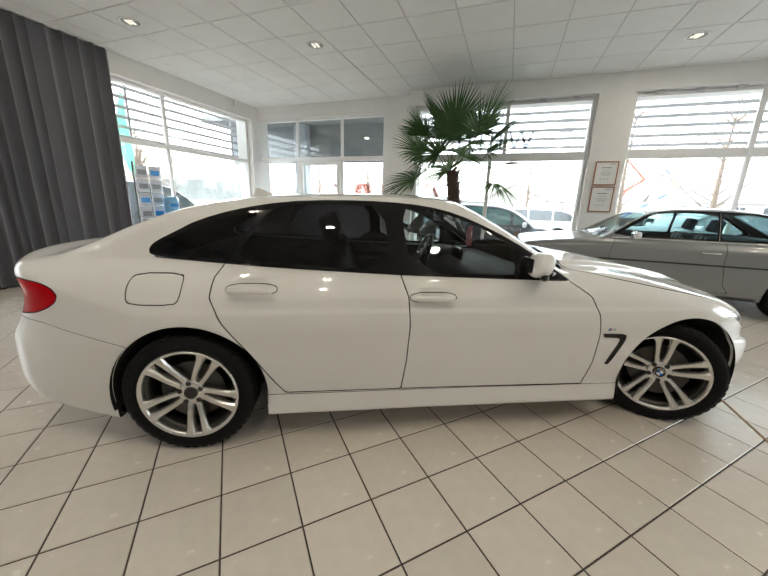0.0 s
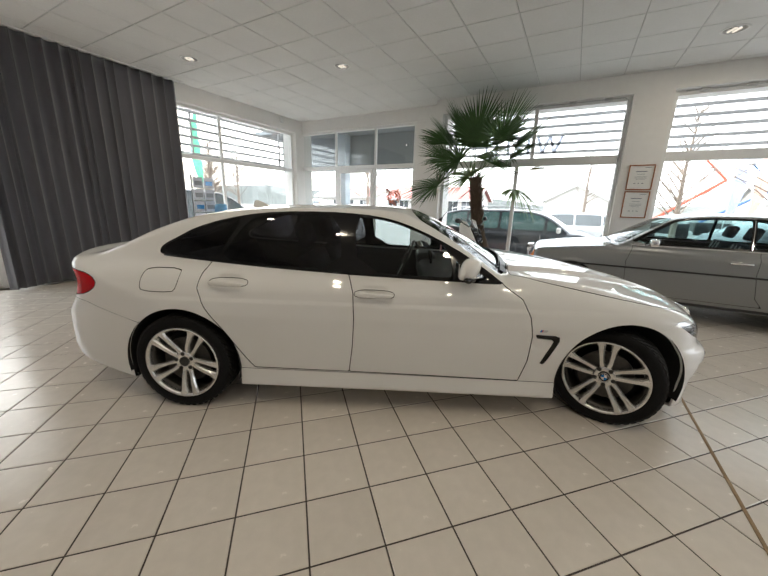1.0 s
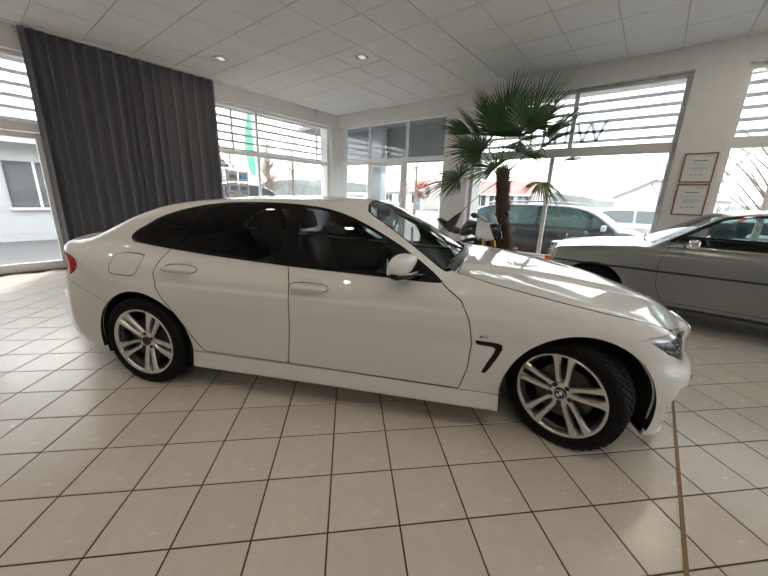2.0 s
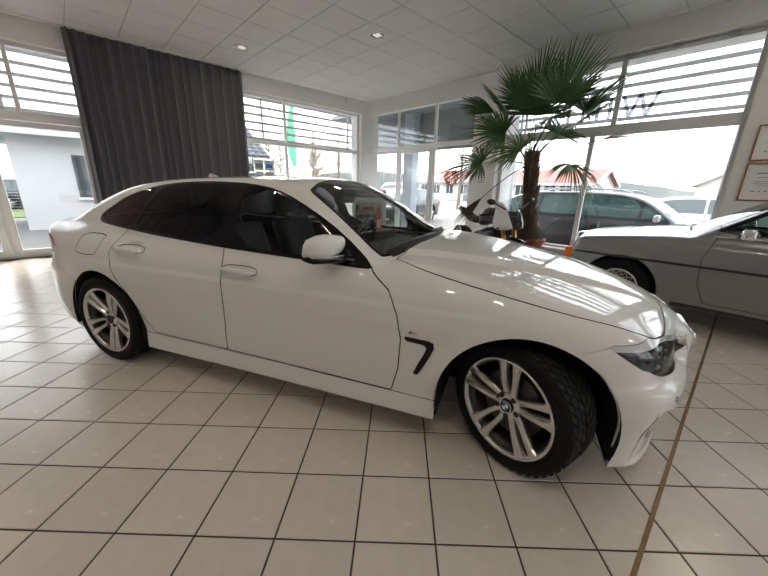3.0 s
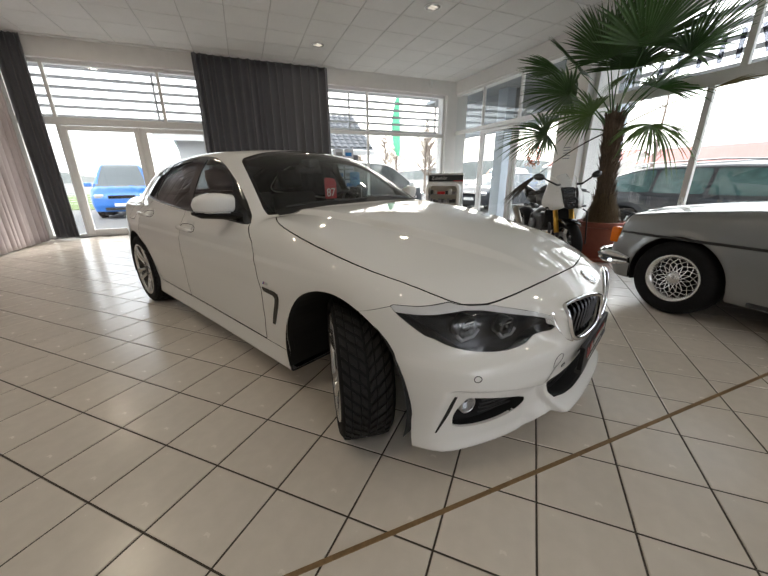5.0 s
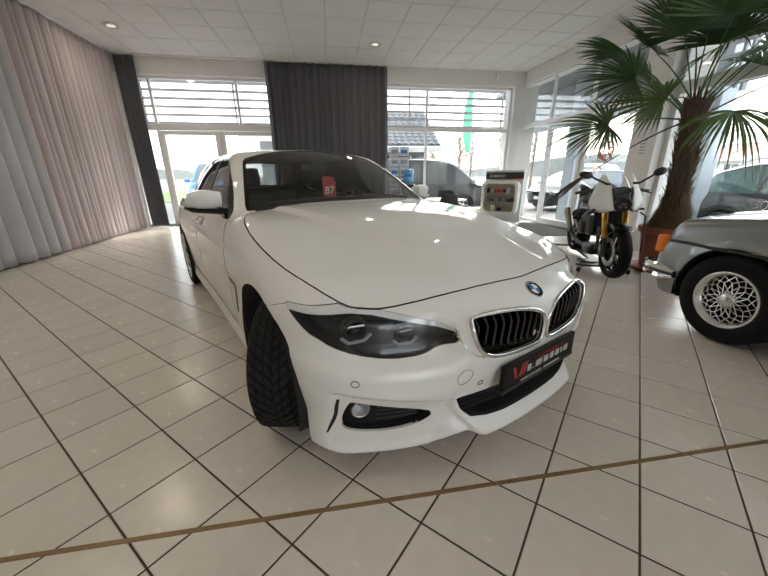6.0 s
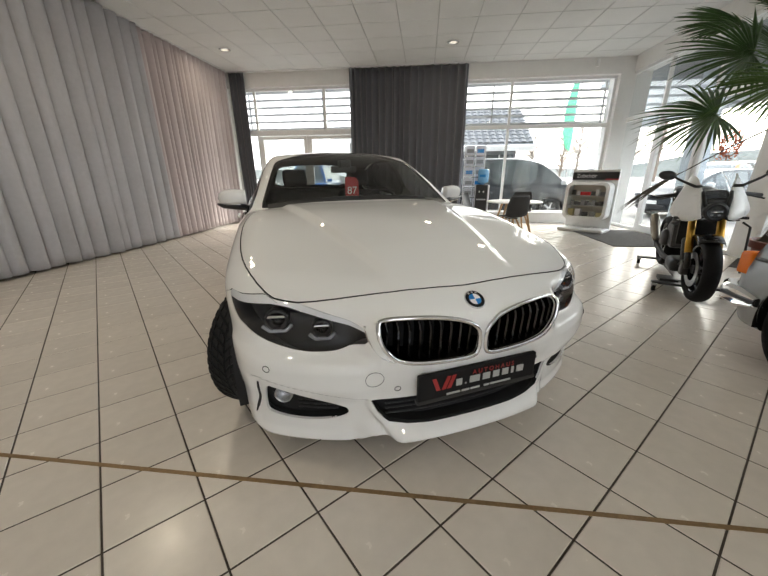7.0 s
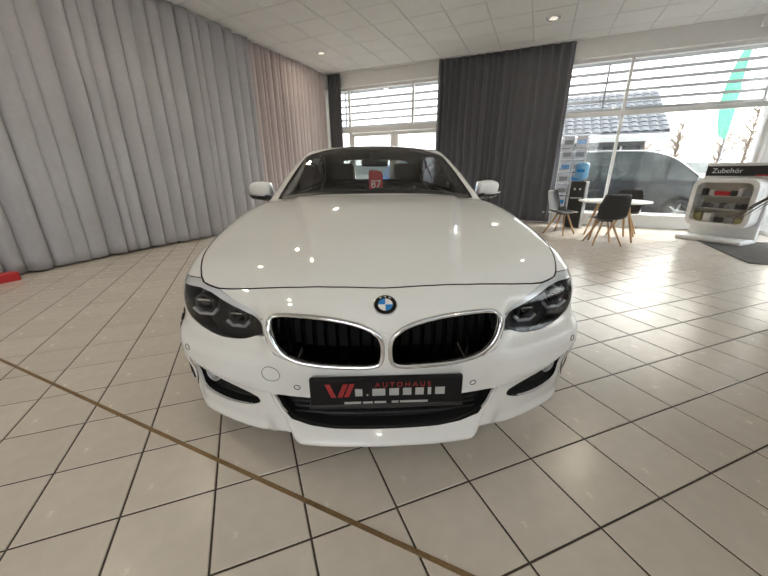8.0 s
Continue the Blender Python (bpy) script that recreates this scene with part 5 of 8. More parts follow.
    tube(bm, [(x, s * (side_y(x, z) + 0.001), z) for x, z in [(xx, float(np.interp(xx, [-0.2, 0.1, 0.5, 1.12, 1.7, 2.05], [1.040, 1.021, 0.998, 0.969, 0.952, 0.943]))) for xx in np.linspace(-0.2, 2.05, 30)]], 0.005, 6)
    part("belt_moulding", bm, M_GBLACK, car, smooth=True)

# shark-fin aerial
bm = bmesh.new()
z0 = top_z(0.22, 0.0) - 0.004
outline = [(0.30, 0), (0.26, 0.022), (0.20, 0.048), (0.165, 0.058), (0.150, 0.05), (0.135, 0.0)]
lo = [bm.verts.new((x, 0.022 * (1 - h / 0.07), z0 + h)) for x, h in outline]
hi = [bm.verts.new((x, -0.022 * (1 - h / 0.07), z0 + h)) for x, h in outline]
for q in range(6):
    bm.faces.new((lo[q], lo[(q + 1) % 6], hi[(q + 1) % 6], hi[q]))
bm.faces.new(lo)
bm.faces.new(hi[::-1])
part("roof_aerial", bm, M_PAINT, car, "white fin aerial on the roof")

# scuttle and wipers
bm = bmesh.new()
n = 22
r0 = []
for k in range(n):
    y = -0.70 + 1.40 * k / (n - 1)
    xa = 2.30 - 0.11 * (y / 0.7) ** 2
    r0.append((bm.verts.new((xa + 0.03, y, top_z(xa, abs(y)) - 0.03)), bm.verts.new((xa - 0.07, y, top_z(xa - 0.09, abs(y)) + 0.004))))
for a, b in zip(r0, r0[1:]):
    bm.faces.new((a[0], b[0], b[1], a[1]))
part("scuttle", bm, M_BLACK, car, "black scuttle under the windscreen")
for y0, y1 in ((-0.05, -0.62), (0.50, -0.02)):
    bm = bmesh.new()
    pts = []
    for k in range(9):
        t = k / 8
        y = y0 + (y1 - y0) * t
        x = 2.265 - 0.11 * (y / 0.7) ** 2 - 0.02 - 0.03 * t
        pts.append((x, y, top_z(x, abs(y)) + 0.012))
    tube(bm, pts, [0.008] * 4 + [0.006] * 5, 6)
    part("wiper", bm, M_BLACK, car)

# cabin
bm = bmesh.new()
box(bm, 1.62, 2.15, -0.70, 0.70, 0.70, 0.93, 0.06)
part("dashboard", bm, M_DASH, car, "dark dashboard", smooth=True)
bm = bmesh.new()
box(bm, 1.60, 1.78, 0.18, 0.55, 0.88, 0.985, 0.04)
part("instrument_hood", bm, M_DASH, car, smooth=True)
bm = bmesh.new()
box(bm, 1.70, 1.72, -0.10, 0.13, 0.93, 1.02, 0.008)
part("screen", bm, M_GBLACK, car)
bm = bmesh.new()
sm = pose(1.50, 0.36, 0.90, 0, -68, 0)
tube(bm, [sm @ Vector((0.185 * math.cos(a), 0.185 * math.sin(a), 0)) for a in np.linspace(0, 2 * math.pi, 36, endpoint=False)], 0.015, 10, closed=True)
wheel_ = part("steering_wheel", bm, M_SEAT, car, "black steering wheel", smooth=True)
bm = bmesh.new()
lathe(bm, [(0.065, -0.02), (0.06, 0.02), (0.0001, 0.03)], 24, "z", sm)
part("wheel_boss", bm, M_DASH, wheel_)
for a in (0, 90, 180):
    bm = bmesh.new()
    tube(bm, [sm @ Vector((0.05 * math.cos(radians(a)), 0.05 * math.sin(radians(a)), 0)), sm @ Vector((0.18 * math.cos(radians(a)), 0.18 * math.sin(radians(a)), 0))], 0.012, 8)
    part("wheel_spoke", bm, M_ALU, wheel_)


def car_seat(x, y, parent, material, back=0.62, stripes=None):
    bm = bmesh.new()
    box(bm, x - 0.05, x + 0.50, y - 0.25, y + 0.25, 0.32, 0.50, 0.06)
    st = part("seat", bm, material, parent, smooth=True)
    bm = bmesh.new()
    box(bm, -0.07, 0.07, -0.25, 0.25, 0.0, back, 0.06, pose(x - 0.02, y, 0.46, 0, -18, 0))
    part("seat_back", bm, material, st, smooth=True)
    bm = bmesh.new()
    box(bm, -0.05, 0.05, -0.13, 0.13, back + 0.05, back + 0.23, 0.045, pose(x - 0.02, y, 0.46, 0, -18, 0))
    part("headrest", bm, material, st, smooth=True)


for y in (0.36, -0.36):
    car_seat(0.95, y, car, M_SEAT)
bm = bmesh.new()
box(bm, -0.08, 0.08, -0.62, 0.62, 0.0, 0.58, 0.06, pose(0.02, 0, 0.48, 0, -22, 0))
part("rear_bench", bm, M_SEAT, car, smooth=True)
bm = bmesh.new()
box(bm, 0.05, 2.2, -0.80, 0.80, 0.26, 0.31)
part("cabin_floor", bm, M_DASH, car)
bm = bmesh.new()
box(bm, 1.52, 1.55, -0.12, 0.12, 1.225, 1.285, 0.02)
part("inside_mirror", bm, M_BLACK, car, smooth=True)
bm = bmesh.new()
box(bm, 1.50, 1.62, -0.05, 0.05, 1.27, 1.335, 0.015)
part("mirror_bracket", bm, M_BLACK, car, smooth=True)
# red price tag hanging behind the windscreen
tagm = pose(1.80, 0.0, 1.108, 0, 0, 0) @ Matrix(((0, 0, 1, 0), (1, 0, 0, 0), (0, 1, 0, 0), (0, 0, 0, 1)))
bm = bmesh.new()
prism(bm, [(-0.055, -0.075), (0.062, -0.075), (0.062, 0.04), (0.045, 0.075), (-0.035, 0.085), (-0.055, 0.075)], -0.0012, 0.0, tagm)
tag = part("price_tag", bm, M_RED, car, "red card with the white number 87")
part("tag_number", text_mesh("tag_number", "87", 0.088, M_PAPER, tagm @ pose(0.004, -0.03, 0.001)), M_PAPER, tag)

# ---- the old silver coupe ----
M_OLDSILVER = mat("silver_paint", (0.26, 0.264, 0.268), 0.34, metal=0.55, coat=0.8, vary=0.01, scale=3)
M_GREENGLASS = glass_mat("tinted_glass", (0.58, 0.72, 0.72))
M_NAVY = mat("navy_cloth", (0.022, 0.035, 0.055), 0.75, vary=0.1, scale=20)
M_STRIPE = mat("pale_stripe", (0.45, 0.50, 0.55), 0.7)

O_WIDE = curve([0.10, 0.22, 0.30, 0.45, 0.60, 0.66, 0.72, 0.82, 0.90, 0.95, 1.0, 1.1], [0.82, 0.865, 0.885, 0.903, 0.910, 0.905, 0.902, 0.888, 0.868, 0.845, 0.80, 0.72])
O_DECK = curve([-1.2, -1.0, -0.6, 0.0, 1.0, 2.1, 2.3, 2.7, 3.0, 3.25, 3.40, 3.5], [0.88, 0.935, 0.965, 0.965, 0.965, 0.985, 0.985, 0.955, 0.922, 0.885, 0.86, 0.83])
O_ROOF = curve([-0.75, -0.55, -0.35, -0.1, 0.15, 0.5, 0.9, 1.3, 1.55, 1.72, 1.85, 2.36, 2.6], [0.88, 0.98, 1.085, 1.215, 1.325, 1.395, 1.420, 1.415, 1.390, 1.345, 1.28, 0.985, 0.85])
O_ARCH = ((0.0, 0.325, 0.350), (2.765, 0.325, 0.368))


def old_f(x, y, z):
    y = np.abs(y)
    yy = np.minimum(y, 1.0)
    w = O_WIDE(z) - 0.05 * step(0.2, -1.1, x) * step(0.3, 0.9, z) - 0.02 * step(2.9, 3.4, x)
    for ax, az, ar in O_ARCH:
        d = np.hypot(x - ax, z - az)
        w = w + 0.012 * bell(d, ar + 0.01, 0.03) * step(0.2, 0.35, z)
    side = y - w
    xf = 3.44 - 0.07 * (yy / 0.85) ** 3 - 0.10 * step(0.5, 0.85, z) - 0.06 * step(0.40, 0.2, z)
    xr = -1.17 + 0.09 * (yy / 0.85) ** 3 + 0.05 * step(0.5, 0.9, z) + 0.1 * step(0.4, 0.2, z)
    top = z - (O_DECK(x) - 0.045 * (yy / 0.8) ** 2 + 0.01 * step(0.32, 0.26, yy) * step(2.2, 2.4, x) - 0.002)
    low = smax(smax(side, top, 0.075), x - xf, 0.06)
    low = smax(smax(low, xr - x, 0.06), 0.22 - z, 0.03)
    xe = x + 0.10 * (yy / 0.7) ** 2 * step(0.9, 1.6, x) - 0.08 * (yy / 0.7) ** 2 * step(0.6, 0.0, x)
    lid = (z - (O_ROOF(xe) - 0.035 * (yy / 0.6) ** 2)) * 0.86
    wg = 0.79 - 0.36 * (z - 0.97) - 0.5 * np.maximum(0, z - 1.25) ** 1.5
    green = smax(lid, (y - wg) * 0.94, 0.06)
    green = smax(smax(green, 0.85 - z, 0.02), x - 2.5, 0.02)
    return smin(low, green, 0.03)


O_DLO = poly_field([(2.13, 0.985), (1.93, 1.13), (1.66, 1.315), (1.55, 1.345), (1.2, 1.365), (0.6, 1.355), (0.30, 1.315), (0.12, 1.24), (-0.16, 1.06), (-0.20, 1.01), (-0.1, 0.985), (1.0, 0.98)], 0, 1)
O_GF = poly_field([(2.05, 1.005), (1.90, 1.115), (1.63, 1.30), (1.5, 1.328), (1.2, 1.343), (0.90, 1.340), (0.90, 1.002)], 0)
O_GR = poly_field([(0.86, 1.340), (0.55, 1.332), (0.32, 1.298), (0.16, 1.228), (-0.09, 1.06), (-0.12, 1.02), (-0.06, 1.004), (0.86, 1.002)], 0)
O_WS = poly_field([(1.63, -0.1), (1.63, 0.2), (1.66, 0.50), (1.72, 0.575), (2.14, 0.675), (2.22, 0.65), (2.32, 0.3), (2.335, -0.1)])
O_RW = poly_field([(0.25, -0.1), (0.25, 0.35), (0.18, 0.52), (-0.40, 0.60), (-0.50, 0.5), (-0.53, -0.1)])
O_HOOD = poly_field([(2.36, -0.2), (2.36, 0.3), (2.28, 0.66), (2.3, 0.73), (2.8, 0.735), (3.30, 0.70), (3.36, 0.6), (3.36, -0.2)])
O_DOOR = poly_field([(0.80, 1.2), (0.80, 0.97), (0.825, 0.70), (0.78, 0.42), (0.70, 0.315), (2.02, 0.315), (2.10, 0.5), (2.12, 0.75), (2.06, 0.955), (2.06, 1.2)])
O_IND = poly_field([(3.28, 0.80), (3.30, 0.575), (3.6, 0.56), (3.6, 0.82)], 0)


def old_cut(mesh, fn, keep, gap=0.0):
    v, f = mesh
    return clip(v, f, fn(v[:, 0], v[:, 1], v[:, 2]) + (gap if keep < 0 else -gap), keep)


def lim(cond, val):
    return np.where(cond, val, 9.0)


old = empty("car", pose(3.77, 6.66, 0, 0, 0, 180), "silver-grey vintage two-door coupe with chrome bumpers", "car")
ov, of_, od = half_shell(old_f, -0.4, 2.7, 0.60, 24, 150, 34, 44, 60, 14)
oshell = (ov, of_)
rest_ = old_cut(oshell, lambda x, y, z: np.minimum(*[lim(y > 0.4, np.hypot(x - ax, np.maximum(z - az, 0)) - ar) for ax, az, ar in O_ARCH]), 1)
f_hood = lambda x, y, z: lim((z > 0.7) & (x > 2), O_HOOD(x, y))
f_ws = lambda x, y, z: lim((z > 0.93) & (x > 1.3), O_WS(x, y))
f_rw = lambda x, y, z: lim((z > 0.93) & (x < 0.4), O_RW(x, y))
f_dlo = lambda x, y, z: lim((z > 0.9) & (y > 0.35), O_DLO(x, z))
f_door = lambda x, y, z: lim(y > 0.5, O_DOOR(x, z))
f_ind = lambda x, y, z: lim((y > 0.60) & (x > 3.0), O_IND(x, z))
pieces = {}
for nm, fn, g in (("hood", f_hood, 0.003), ("ws", f_ws, 0), ("rw", f_rw, 0), ("dlo", f_dlo, 0), ("door", f_door, 0.0025), ("ind", f_ind, 0.002)):
    pieces[nm], rest_ = old_cut(rest_, fn, -1, g), old_cut(rest_, fn, 1, g)
panel("body", both(rest_), M_OLDSILVER, old, rim=0.02, f=old_f)
panel("bonnet", both(pieces["hood"]), M_OLDSILVER, old, f=old_f)
panel("windscreen", both(pieces["ws"]), M_GREENGLASS, old, "", -0.002, 0, f=old_f)
panel("rear_screen", both(pieces["rw"]), M_GREENGLASS, old, "", -0.002, 0, f=old_f)
for flip, s in ((lambda q: q, 1), (mirrored, -1)):
    d_ = panel("door", flip(pieces["door"]), M_OLDSILVER, old, f=old_f)
    tr = pieces["dlo"]
    for fn in (O_GF, O_GR):
        tr = old_cut(tr, lambda x, y, z: fn(x, z), 1)
    panel("window_trim", flip(tr), M_GBLACK, old, "", 0, 0.01, f=old_f)
    for fn, nm in ((O_GF, "front_window"), (O_GR, "rear_window")):
        panel(nm, flip(old_cut(pieces["dlo"], lambda x, y, z: fn(x, z), -1)), M_GREENGLASS, old, "", -0.002, 0, f=old_f)
    panel("turn_lamp", flip(pieces["ind"]), M_ORANGE, old, "amber corner lamp", 0.004, 0.03, f=old_f)
    bm = bmesh.new()
    box(bm, 3.285, 3.382, s * 0.80, s * 0.893, 0.555, 0.705, 0.02)
    part("corner_lamp", bm, M_ORANGE, old, "amber corner lamp", smooth=True)
    # side strip, chrome lines, door handle
    for nm, zz, x0, x1, r, mt in (("rub_strip", 0.672, -1.0, 3.26, 0.012, M_BLACK), ("sill_trim", 0.255, 0.40, 2.26, 0.018, M_BLACK), ("belt_trim", 0.968, -0.15, 2.10, 0.006, M_CHROME)):
        bm = bmesh.new()
        tube(bm, [(x, s * (side_y(x, zz, old_f) + 0.002), zz) for x in np.linspace(x0, x1, 40)], r, 8)
        part(nm, bm, mt, old, smooth=True)
    bm = bmesh.new()
    zz = 0.83
    tube(bm, [(x, s * (side_y(x, zz, old_f) + 0.018 * (1 - abs(2 * (x - 0.86) / 0.22 - 1) ** 4) + 0.004), zz) for x in np.linspace(0.86, 1.08, 10)], 0.011, 8)
    part("door_handle", bm, M_CHROME, d_, "chrome pull handle", smooth=True)
    bm = bmesh.new()
    tube(bm, [(0.88, s * (side_y(0.88, 1.0, old_f) + 0.003), 0.99), (0.88, s * (side_y(0.88, 1.17, old_f) + 0.003), 1.17), (0.88, s * (side_y(0.88, 1.33, old_f) + 0.003), 1.34)], 0.005, 6)
    part("window_upright", bm, M_CHROME, old)
    bm = bmesh.new()
    box(bm, -0.05, 0.05, -0.075, 0.075, -0.05, 0.05, 0.03, pose(1.86, s * 0.95, 1.02), 3)
    mi = part("door_mirror", bm, M_CHROME, old, "small chrome door mirror", smooth=True)
    bm = bmesh.new()
    tube(bm, [(1.92, s * 0.82, 0.975), (1.89, s * 0.88, 0.985)], 0.02, 8)
    part("mirror_foot", bm, M_CHROME, mi)
    for ax, az, ar in O_ARCH:
        bm = bmesh.new()
        n = 28
        rr = []
        for yy_ in (side_y(ax, az + ar, old_f) - 0.01, 0.45):
            rr.append([bm.verts.new((ax + (ar + 0.004) * math.cos(a), s * yy_, az + (ar + 0.004) * math.sin(a))) for a in np.linspace(radians(-12), radians(192), n)])
        for k in range(n - 1):
            bm.faces.new((rr[0][k], rr[0][k + 1], rr[1][k + 1], rr[1][k]))
        bm.faces.new(rr[1])
        part("wheel_housing", bm, M_DARK, old)
# lining, underside
lv, lf = ov - od * 0.03, of_
vals = np.minimum.reduce([fn(ov[:, 0], ov[:, 1], ov[:, 2]) for fn in (f_ws, f_rw, f_dlo)]) - 0.01
lv, lf = clip(lv, lf, vals, 1)
lv, lf = clip(lv, lf, np.minimum(*[np.where(lv[:, 1] > 0.42, np.hypot(lv[:, 0] - ax, np.maximum(lv[:, 2] - az, 0)) - ar, 9.0) for ax, az, ar in O_ARCH]), 1)
part("lining", mesh_from("lining", *both((lv, lf)), M_DARK, True), M_DARK, old)
bm = bmesh.new()
box(bm, -0.8, 3.2, -0.42, 0.42, 0.2, 0.27)
box(bm, 0.38, 2.28, -0.84, 0.84, 0.235, 0.28)
part("underbody", bm, M_DARK, old)
# chrome bumpers
for x0, sx in ((3.44, 1), (-1.17, -1)):
    bm = bmesh.new()
    rings = []
    path_ = [(x0 - sx * 0.30, 0.915), (x0 - sx * 0.18, 0.92), (x0 - sx * 0.05, 0.905), (x0 + sx * 0.05, 0.82), (x0 + sx * 0.09, 0.5), (x0 + sx * 0.10, 0.0)]
    path_ = path_ + [(x, -y) for x, y in path_[-2::-1]]
    for i_, (x, y) in enumerate(path_):
        small = 0.45 if i_ in (0, len(path_) - 1) else 1.0
        out = Vector((sx if abs(y) < 0.88 else 0.3 * sx, y / 0.93 * (0.0 if abs(y) < 0.6 else 1), 0))
        out.normalize()
        rings.append([bm.verts.new((x + out.x * a, y + out.y * a, 0.41 + b * small)) for a, b in ((-0.05, 0.06), (0.0, 0.065), (0.02, 0.045), (0.012, 0.012), (0.012, -0.012), (0.02, -0.045), (0.0, -0.065), (-0.05, -0.06))])
    for r0, r1 in zip(rings, rings[1:]):
        for q in range(8):
            bm.faces.new((r0[q], r0[(q + 1) % 8], r1[(q + 1) % 8], r1[q]))
    bm.faces.new(rings[0])
    bm.faces.new(rings[-1][::-1])
    bp = part("bumper", bm, M_CHROME, old, "chrome bumper with a rubber strip", angle=35)
    bm = bmesh.new()
    tube(bm, [(x + (0.014 * sx if abs(y) < 0.9 else 0.003 * sx), y * 1.012, 0.41) for x, y in path_], 0.014, 6)
    part("rubber_strip", bm, M_BLACK, bp)
# grille and headlamps on the nose
bm = bmesh.new()
box(bm, 3.37, 3.46, -0.26, 0.26, 0.50, 0.84, 0.02)
gr = part("grille", bm, M_CHROME, old, "upright chrome grille", angle=30)
for k in range(9):
    part("grille_slat", boxm(3.455, 3.465, -0.23, 0.23, 0.53 + 0.032 * k, 0.545 + 0.032 * k), M_DARK, gr)
for s in (1, -1):
    part("headlamp", boxm(3.36, 3.42, s * 0.30, s * 0.62, 0.56, 0.77, 0.03), M_LENS, old, "round-edged headlamp")
# plain ring ornament on the bonnet
bm = bmesh.new()
tube(bm, [(3.30, 0.035 * math.cos(a), 0.93 + 0.035 * math.sin(a)) for a in np.linspace(0, 2 * math.pi, 24, endpoint=False)], 0.003, 6, closed=True)
tube(bm, [(3.30, 0, 0.85), (3.30, 0, 0.93)], 0.003, 6)
part("bonnet_ornament", bm, M_CHROME, old)


def lattice_wheel(parent, side):
    """Alloy wheel with a crossed lattice of thin spokes."""
    R, RR, o = 0.315, 0.186, side
    bm = bmesh.new()
    lathe(bm, [(RR + 0.012, 0.088), (RR + 0.03, 0.100), (R - 0.05, 0.106), (R - 0.02, 0.100), (R - 0.004, 0.08), (R, 0.03), (R, -0.03), (R - 0.004, -0.08), (R - 0.03, -0.1), (RR + 0.01, -0.09), (RR + 0.005, 0.06)], 72, "y", closed=True)
    part("tyre", bm, M_RUBBER, parent, smooth=True)
    bm = bmesh.new()
    lathe(bm, [(RR + 0.016, 0.090 * o), (RR + 0.012, 0.100 * o), (RR, 0.098 * o), (RR - 0.010, 0.070 * o), (RR - 0.022, 0.062 * o), (RR - 0.022, 0.05 * o), (RR - 0.004, 0.045 * o), (RR - 0.01, -0.08 * o), (RR, -0.08 * o), (RR + 0.006, 0.06 * o)], 64, "y", closed=True)
    rim = part("rim", bm, M_SILVER, parent, "silver lattice alloy rim", smooth=True)
    for k in range(16):
        for d in (-1, 1):
            bm = bmesh.new()
            a0, a1 = 2 * math.pi * k / 16, 2 * math.pi * (k + d * 2.0) / 16
            tube(bm, [(0.052 * math.cos(a0), 0.072 * o, 0.052 * math.sin(a0)), (0.12 * math.cos((a0 + a1) / 2), 0.07 * o, 0.12 * math.sin((a0 + a1) / 2)), (0.168 * math.cos(a1), 0.060 * o, 0.168 * math.sin(a1))], [0.0040, 0.0036, 0.0042], 6)
            part("spoke", bm, M_SILVER, rim)
    bm = bmesh.new()
    lathe(bm, [(0.052, 0.05 * o), (0.052, 0.074 * o), (0.046, 0.08 * o), (0.036, 0.086 * o), (0.0001, 0.088 * o)], 32, "y")
    part("hub", bm, M_SILVER, rim, smooth=True)
    # added dark backing that stands for shade behind the lattice
    bm = bmesh.new()
    lathe(bm, [(0.17, 0.0), (0.0001, 0.0)], 32, "y")
    part("shade_disc", bm, M_DARK, parent)


for nm, wx, wy in (("front_wheel", 2.765, 0.80), ("front_wheel", 2.765, -0.80), ("rear_wheel", 0, 0.80), ("rear_wheel", 0, -0.80)):
    w = new(nm)
    w.parent = old
    w.matrix_local = pose(wx, wy, 0.326) @ Matrix.Scale(1.035, 4)
    lattice_wheel(w, 1 if wy > 0 else -1)
# cabin
for y in (0.37, -0.37):
    car_seat(1.02, y, old, M_NAVY, 0.60)
    for k in (-1, 0, 1):
        bm = bmesh.new()
        box(bm, 0.072, 0.078, k * 0.12 - 0.008, k * 0.12 + 0.008, 0.08, 0.56, 0, pose(1.0, y, 0.46, 0, -18, 0))
        part("seat_stripe", bm, M_STRIPE, old)
part("rear_bench", boxm(-0.1, 0.25, -0.6, 0.6, 0.45, 1.0, 0.06), M_NAVY, old, smooth=True)
part("dashboard", boxm(1.75, 2.2, -0.72, 0.72, 0.70, 0.945, 0.05), M_DASH, old, smooth=True)
bm = bmesh.new()
sm = pose(1.62, 0.37, 0.86, 0, -66, 0)
tube(bm, [sm @ Vector((0.19 * math.cos(a), 0.19 * math.sin(a), 0)) for a in np.linspace(0, 2 * math.pi, 30, endpoint=False)], 0.013, 8, closed=True)
tube(bm, [sm @ Vector((-0.19, 0, 0)), sm @ Vector((0.19, 0, 0))], 0.016, 8)
part("steering_wheel", bm, M_BLACK, old, smooth=True)
for y0, y1 in ((0.02, 0.45), (-0.52, -0.08)):
    bm = bmesh.new()
    tube(bm, [(2.33 - 0.08 * (y / 0.7) ** 2, y, top_z(2.33 - 0.08 * (y / 0.7) ** 2, abs(y), old_f) + 0.012) for y in np.linspace(y0, y1, 7)], 0.007, 6)
    part("wiper", bm, M_BLACK, old)

